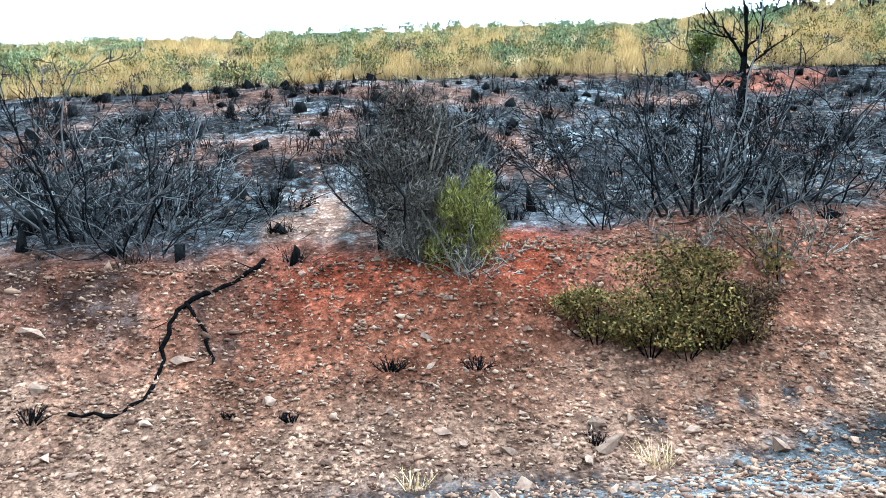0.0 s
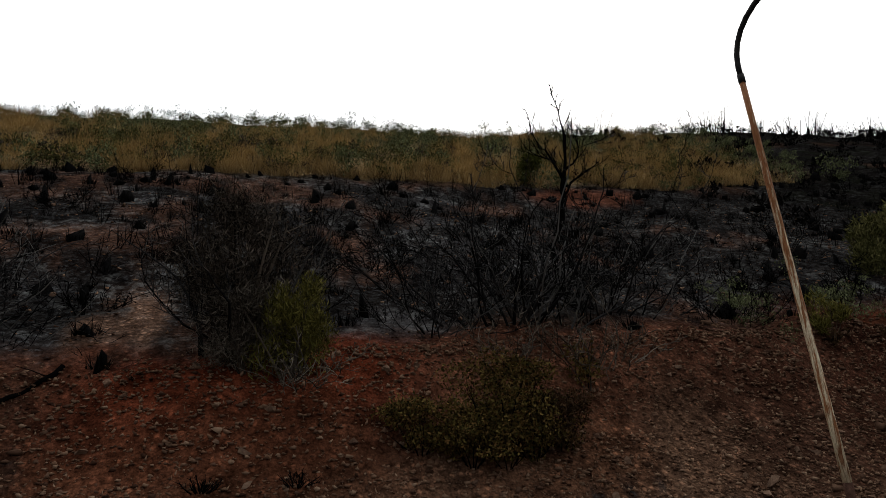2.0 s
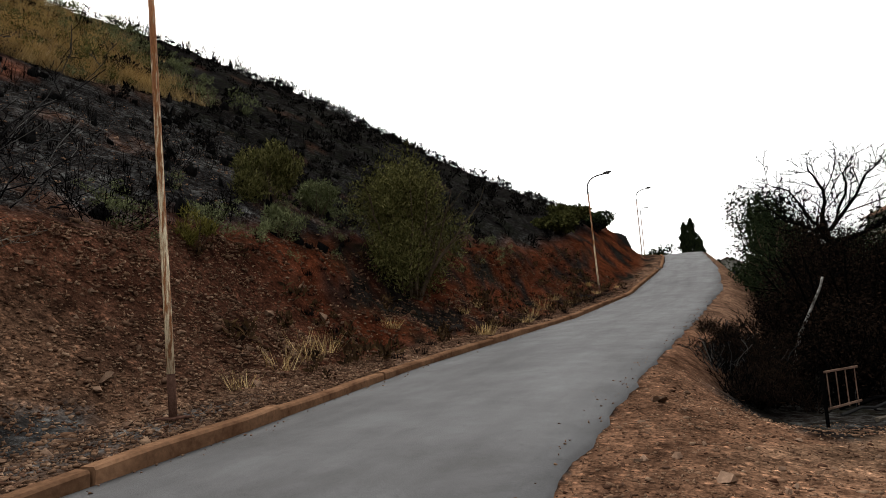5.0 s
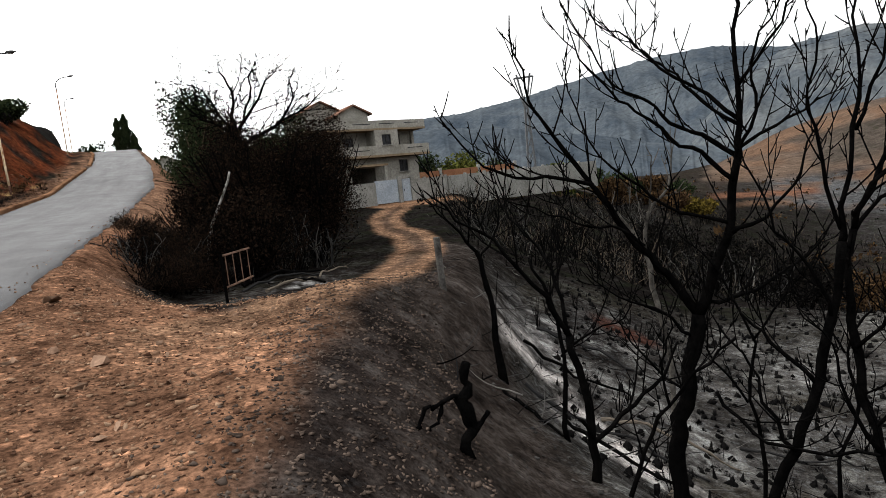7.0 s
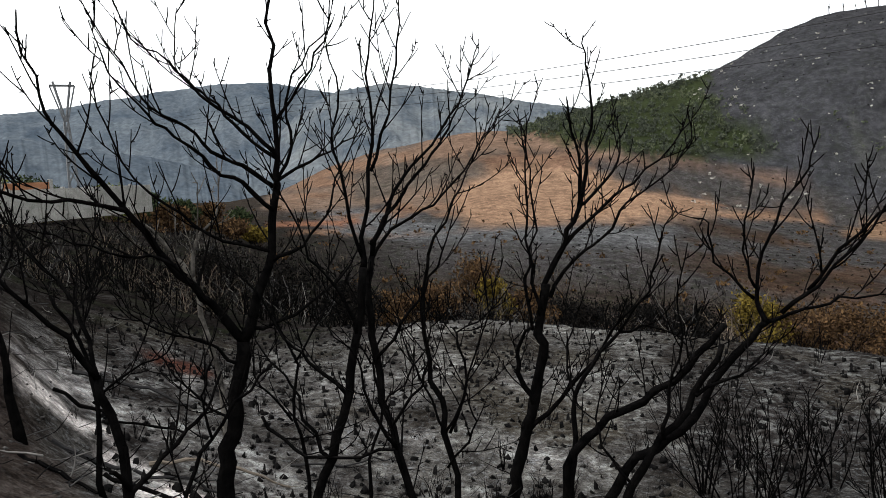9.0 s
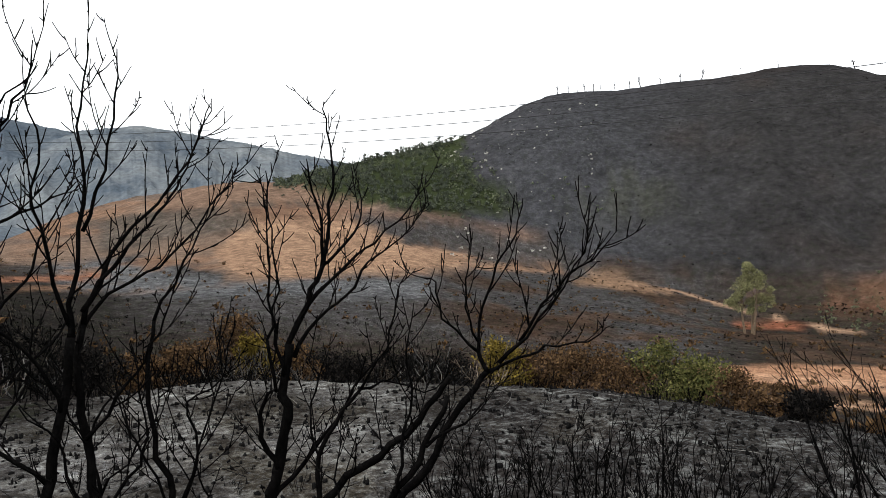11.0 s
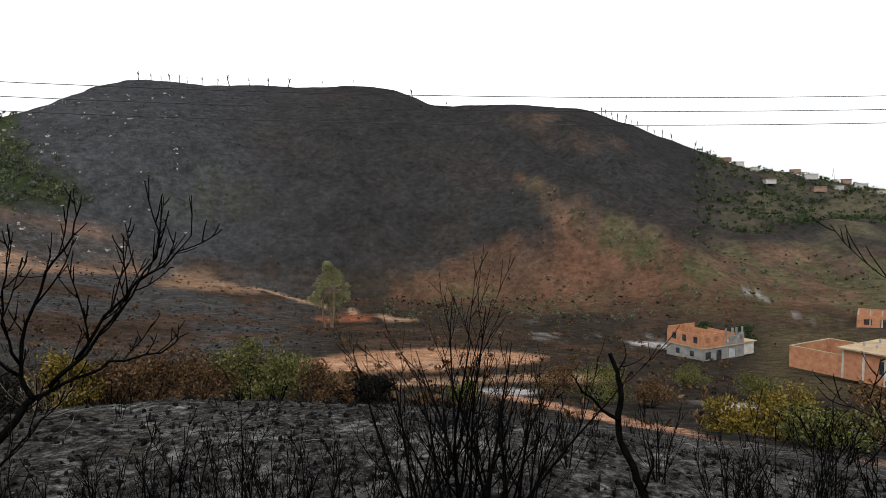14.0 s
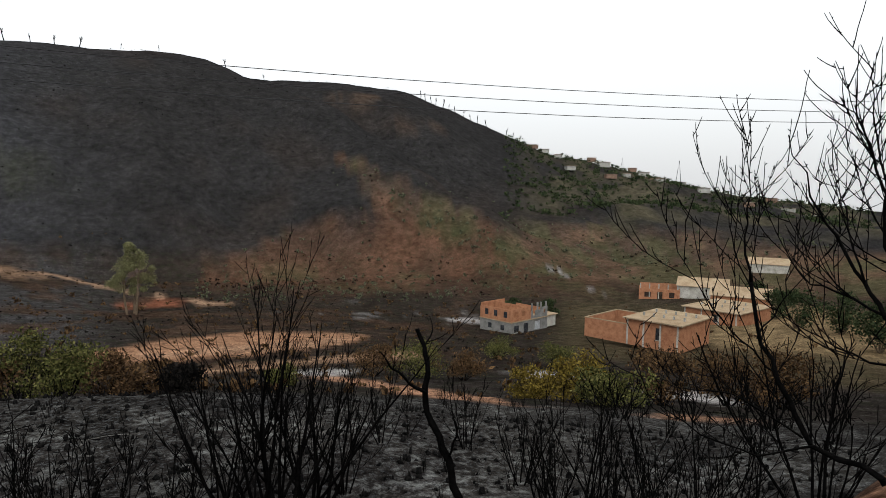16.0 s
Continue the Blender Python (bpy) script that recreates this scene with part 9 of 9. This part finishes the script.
def hill_growth():
    tuss = [blades(80 + i, 64, 0.8, 1.5, 0.019, 1.15) for i in range(6)]
    n = 7000
    x, u = RNG.uniform(-34, 32, n), 18.6 + 25 * RNG.random(n) ** 1.2
    keep = (x - 0.35 * (u - 18) + RNG.normal(0, 2, n) < 25) & (fbm(x / 3.5, u / 2.2, 71) > -0.08 + 0.008 * (u - 20))
    x, u = x[keep], u[keep]
    y = road_left(x) + u
    spread_stuff("dry_grass", tuss, on_land(x, y, 0.02), RNG.uniform(0.35, 0.85, len(x)), RNG.uniform(0, 6.28, len(x)), GRASS_DRY, "straw-coloured dry grass tussocks above the burn", "grass", seed=13)
    def clump_set(n, leaf, narrow):
        out = []
        for i in range(6):
            v, f = leaves(random.Random(i), n, (0, 0, 0.42), (0.6, 0.6, 0.45), leaf, 0.2, 1.2, 6, 90 + i, narrow)
            v[:, 2] = np.maximum(v[:, 2], 0)
            out.append((v, f))
        return out
    clumps, middling, coarse, rounded = clump_set(190, 0.085, 0.4), clump_set(46, 0.30, 0.34), clump_set(16, 0.46, 0.5), clump_set(34, 0.27, 0.7)
    n = 1500
    x, u = RNG.uniform(-36, 36, n), 18 + 26 * RNG.random(n) ** 0.8
    keep = (x - 0.35 * (u - 18) < 30) & (fbm(x / 3.5, u / 2.2, 71) < 0.06 + 0.012 * (u - 20))
    x, u = x[keep], u[keep]
    spread_stuff("scrub", clumps, on_land(x, road_left(x) + u, 0.05), RNG.uniform(0.55, 1.6, len(x)), RNG.uniform(0, 6.28, len(x)), SCRUB_GREY, "grey-green scrub scattered through dry grass", "scrub", seed=14)
    n = 150
    x = RNG.uniform(-34, 26, n)
    spread_stuff("scrub", clumps, on_land(x, road_left(x) + RNG.uniform(33, 38, n), 0.05), RNG.uniform(0.4, 0.9, n), RNG.uniform(0, 6.28, n), LEAF_OLIVE, "green scrub along the crest of the slope", "scrub", seed=15)
    n = 420
    x = RNG.uniform(-30, 26, n)
    spread_stuff("scrub", clumps, on_land(x, road_left(x) + 18.8 + 9 * RNG.random(n) ** 1.3, 0.05), RNG.uniform(0.5, 1.5, n), RNG.uniform(0, 6.28, n), LEAF_BANK, "olive scrub along the lower edge of dry grass", "scrub", seed=46)
    n = 130
    x = RNG.uniform(-30, 26, n)
    spread_stuff("scrub", clumps, on_land(x, road_left(x) + 18.4 + 7 * RNG.random(n), 0.05), RNG.uniform(0.5, 1.3, n), RNG.uniform(0, 6.28, n), BROWN_TWIG, "grey-brown dead scrub at the edge of the burn", "scrub", seed=47)
    # scorched grass at the foot of the bank
    n = 12
    x = RNG.uniform(14, 45, n)
    spread_stuff("dry_grass", tuss, on_land(x, road_left(x) + RNG.uniform(0.5, 3.4, n)), RNG.uniform(0.2, 0.55, n), RNG.uniform(0, 6.28, n), GRASS_DRY, "thin dry grass tufts along the kerb", "grass", seed=16)
    x = RNG.uniform(9, 34, 90)
    spread_stuff("scrub", clumps, on_land(x, road_left(x) + RNG.uniform(4.2, 7.5, 90), 0.03), RNG.uniform(0.3, 0.8, 90), RNG.uniform(0, 6.28, 90), SCRUB_GREY, "dull scrub along the lip of the cutting", "scrub", seed=17)
    x = RNG.uniform(10, 50, 130)
    spread_stuff("scrub", middling, on_land(x, road_left(x) + 0.6 + 4.2 * RNG.random(130), 0.04), RNG.uniform(0.2, 0.7, 130), RNG.uniform(0, 6.28, 130), LEAF_BROWN, "heat-browned low scrub on the road cutting", "scrub", seed=43)
    # burnt slope up the road
    n = 1700
    x, u = RNG.uniform(20, 190, n), 5.5 + 32 * RNG.random(n)
    spread_stuff("burnt_scrub", middling, on_land(x, road_left(x) + u, 0.05), RNG.uniform(0.35, 1.0, n) * (1 + x / 200), RNG.uniform(0, 6.28, n), SCRUB_BLACK, "blackened scrub covering the hillside", "scrub", seed=18)
    shoots = [twig_shape(150 + i, 6, 1.0, 0.5, 0.014, 3) for i in range(5)]
    n = 420
    x = RNG.uniform(18, 230, n)
    spread_stuff("burnt_shoots", shoots, on_land(x, road_left(x) + RNG.uniform(33, 38, n)), RNG.uniform(0.9, 2.1, n), RNG.uniform(0, 6.28, n), CHAR, "burnt shoots along the crest of the hillside", "shoots", seed=19)
    # far hill
    def far_band(name, n, a0, a1, lo, hi, size, material, label, category, seed, test=None, shapes=None):
        g = np.random.default_rng(seed)
        a = g.uniform(a0, a1, n)
        crest = np.interp(a, CREST_A, CREST_R)
        d = mix(lo, hi, g.random(n)) * crest
        x, y = EYE_X + d * np.sin(np.radians(a)), EYE_Y + d * np.cos(np.radians(a))
        z = land(x, y)
        if test is not None:
            rise = np.degrees(np.arctan2(z - EYE_Z, d))
            k = test(a + g.normal(0, 0.9, n), rise + g.normal(0, 0.4, n)) & (fbm(x / 40, y / 40, seed) > -0.25)
            x, y, z = x[k], y[k], z[k]
        spread_stuff(name, shapes or coarse, np.stack([x, y, z - 0.2], 1), size[0] + (size[1] - size[0]) * g.random(len(x)) ** 2.2, g.uniform(0, 6.28, len(x)), material, label, category, seed=seed)
    far_band("scrub", 3000, 154, 175, 0.55, 1.0, (1.5, 3.6), FAR_WOOD, "dark green wood on the shoulder of the far hill", "woods", 31, lambda a, e: (a < np.interp(e, [0, 2, 4, 6, 8], [175.5, 172.5, 171, 169.5, 168])) & (e > np.interp(a, [154, 156, 162, 167, 175], [3.2, 3.2, 1.9, 0.6, 0.3])), rounded)
    far_band("scrub", 1500, 154, 174, 0.55, 1.0, (1.4, 3.2), FAR_WOOD_PALE, "olive-green trees on the shoulder of the far hill", "woods", 32, lambda a, e: (a < np.interp(e, [0, 2, 4, 6, 8], [175.5, 172.5, 171, 169.5, 168])) & (e > np.interp(a, [154, 156, 162, 167, 175], [3.2, 3.2, 1.9, 0.6, 0.3])), rounded)
    far_band("scrub", 420, 170, 186, 0.5, 0.95, (0.6, 2.2), FAR_WOOD_PALE, "scattered olive shrubs below the burnt hill", "scrub", 45, lambda a, e: (e > 0.2) & (e < np.interp(a, [170, 176, 186], [6, 3.5, 1.2])), rounded)
    far_band("burnt_scrub", 3000, 168, 232, 0.5, 1.0, (0.15, 0.8), SCRUB_BLACK, "burnt scrub dotted over the far hill", "scrub", 33)
    spur_top = lambda a, e: e < np.interp(a, [198, 201.2, 206.8, 209.6, 210.6, 214.5, 218, 222, 227, 233, 240], [-8.0, -5.9, -3.3, -2.9, 2.4, 0.7, -0.6, -2.2, -3.0, -3.2, -3.4])
    far_band("scrub", 2200, 198, 250, 0.42, 0.95, (0.7, 2.0), SPUR_SCRUB, "dull green scrub dotted over the brown spur", "scrub", 34, spur_top, rounded)
    far_band("burnt_scrub", 1800, 198, 250, 0.42, 0.95, (0.4, 1.5), LEAF_BURNT, "dark scorched scrub dotted over the brown spur", "scrub", 44, spur_top)
    far_band("scrub", 1500, 214, 238, 0.5, 0.95, (1.2, 2.8), SPUR_SCRUB, "green scrub on the lower far slope", "scrub", 35, lambda a, e: np.abs(e - np.interp(a, [214, 217, 223, 229, 234], [-1, -2.4, -4.8, -7.2, -8.4])) < 1.1, rounded)
    far_band("scrub", 1700, 224, 252, 0.6, 1.0, (1.6, 3.6), LEAF_DARK, "dark trees among the hillside houses", "woods", 36)
    far_band("burnt_scrub", 3600, 108, 205, 0.08, 0.5, (0.15, 0.7), SCRUB_BLACK, "burnt scrub along the valley", "scrub", 37, lambda a, e: (np.hypot((a - 200) / 13.6, (e + 12.95) / 1.1) > 1) & ((a < 146) | (a > 178) | (e < -5)))
    far_band("scrub", 420, 120, 215, 0.14, 0.5, (0.6, 1.8), LEAF_BROWN, "browned scrub along the valley", "scrub", 38)
    far_band("scrub", 300, 196, 250, 0.08, 0.4, (0.5, 1.5), LEAF_BROWN, "browned scrub on the valley terraces", "scrub", 39)
    far_band("burnt_scrub", 2000, 168, 228, 0.16, 0.6, (0.15, 0.7), SCRUB_BLACK, "low burnt scrub on the valley terraces", "scrub", 41, lambda a, e: (np.hypot((a - 200) / 13.6, (e + 12.95) / 1.1) > 1) & (e < -4))
    far_band("scrub", 1500, 172, 228, 0.2, 0.62, (0.2, 1.1), LEAF_BROWN, "browned low scrub on the valley terraces", "scrub", 42, lambda a, e: (np.hypot((a - 200) / 13.6, (e + 12.95) / 1.1) > 1) & (e < -3))
    far_band("pale_rocks", 150, 168, 182, 0.6, 0.97, (0.4, 1.5), RENDER_WHITE, "pale rocks exposed on the burnt hill", "rocks", 40)


hill_growth()
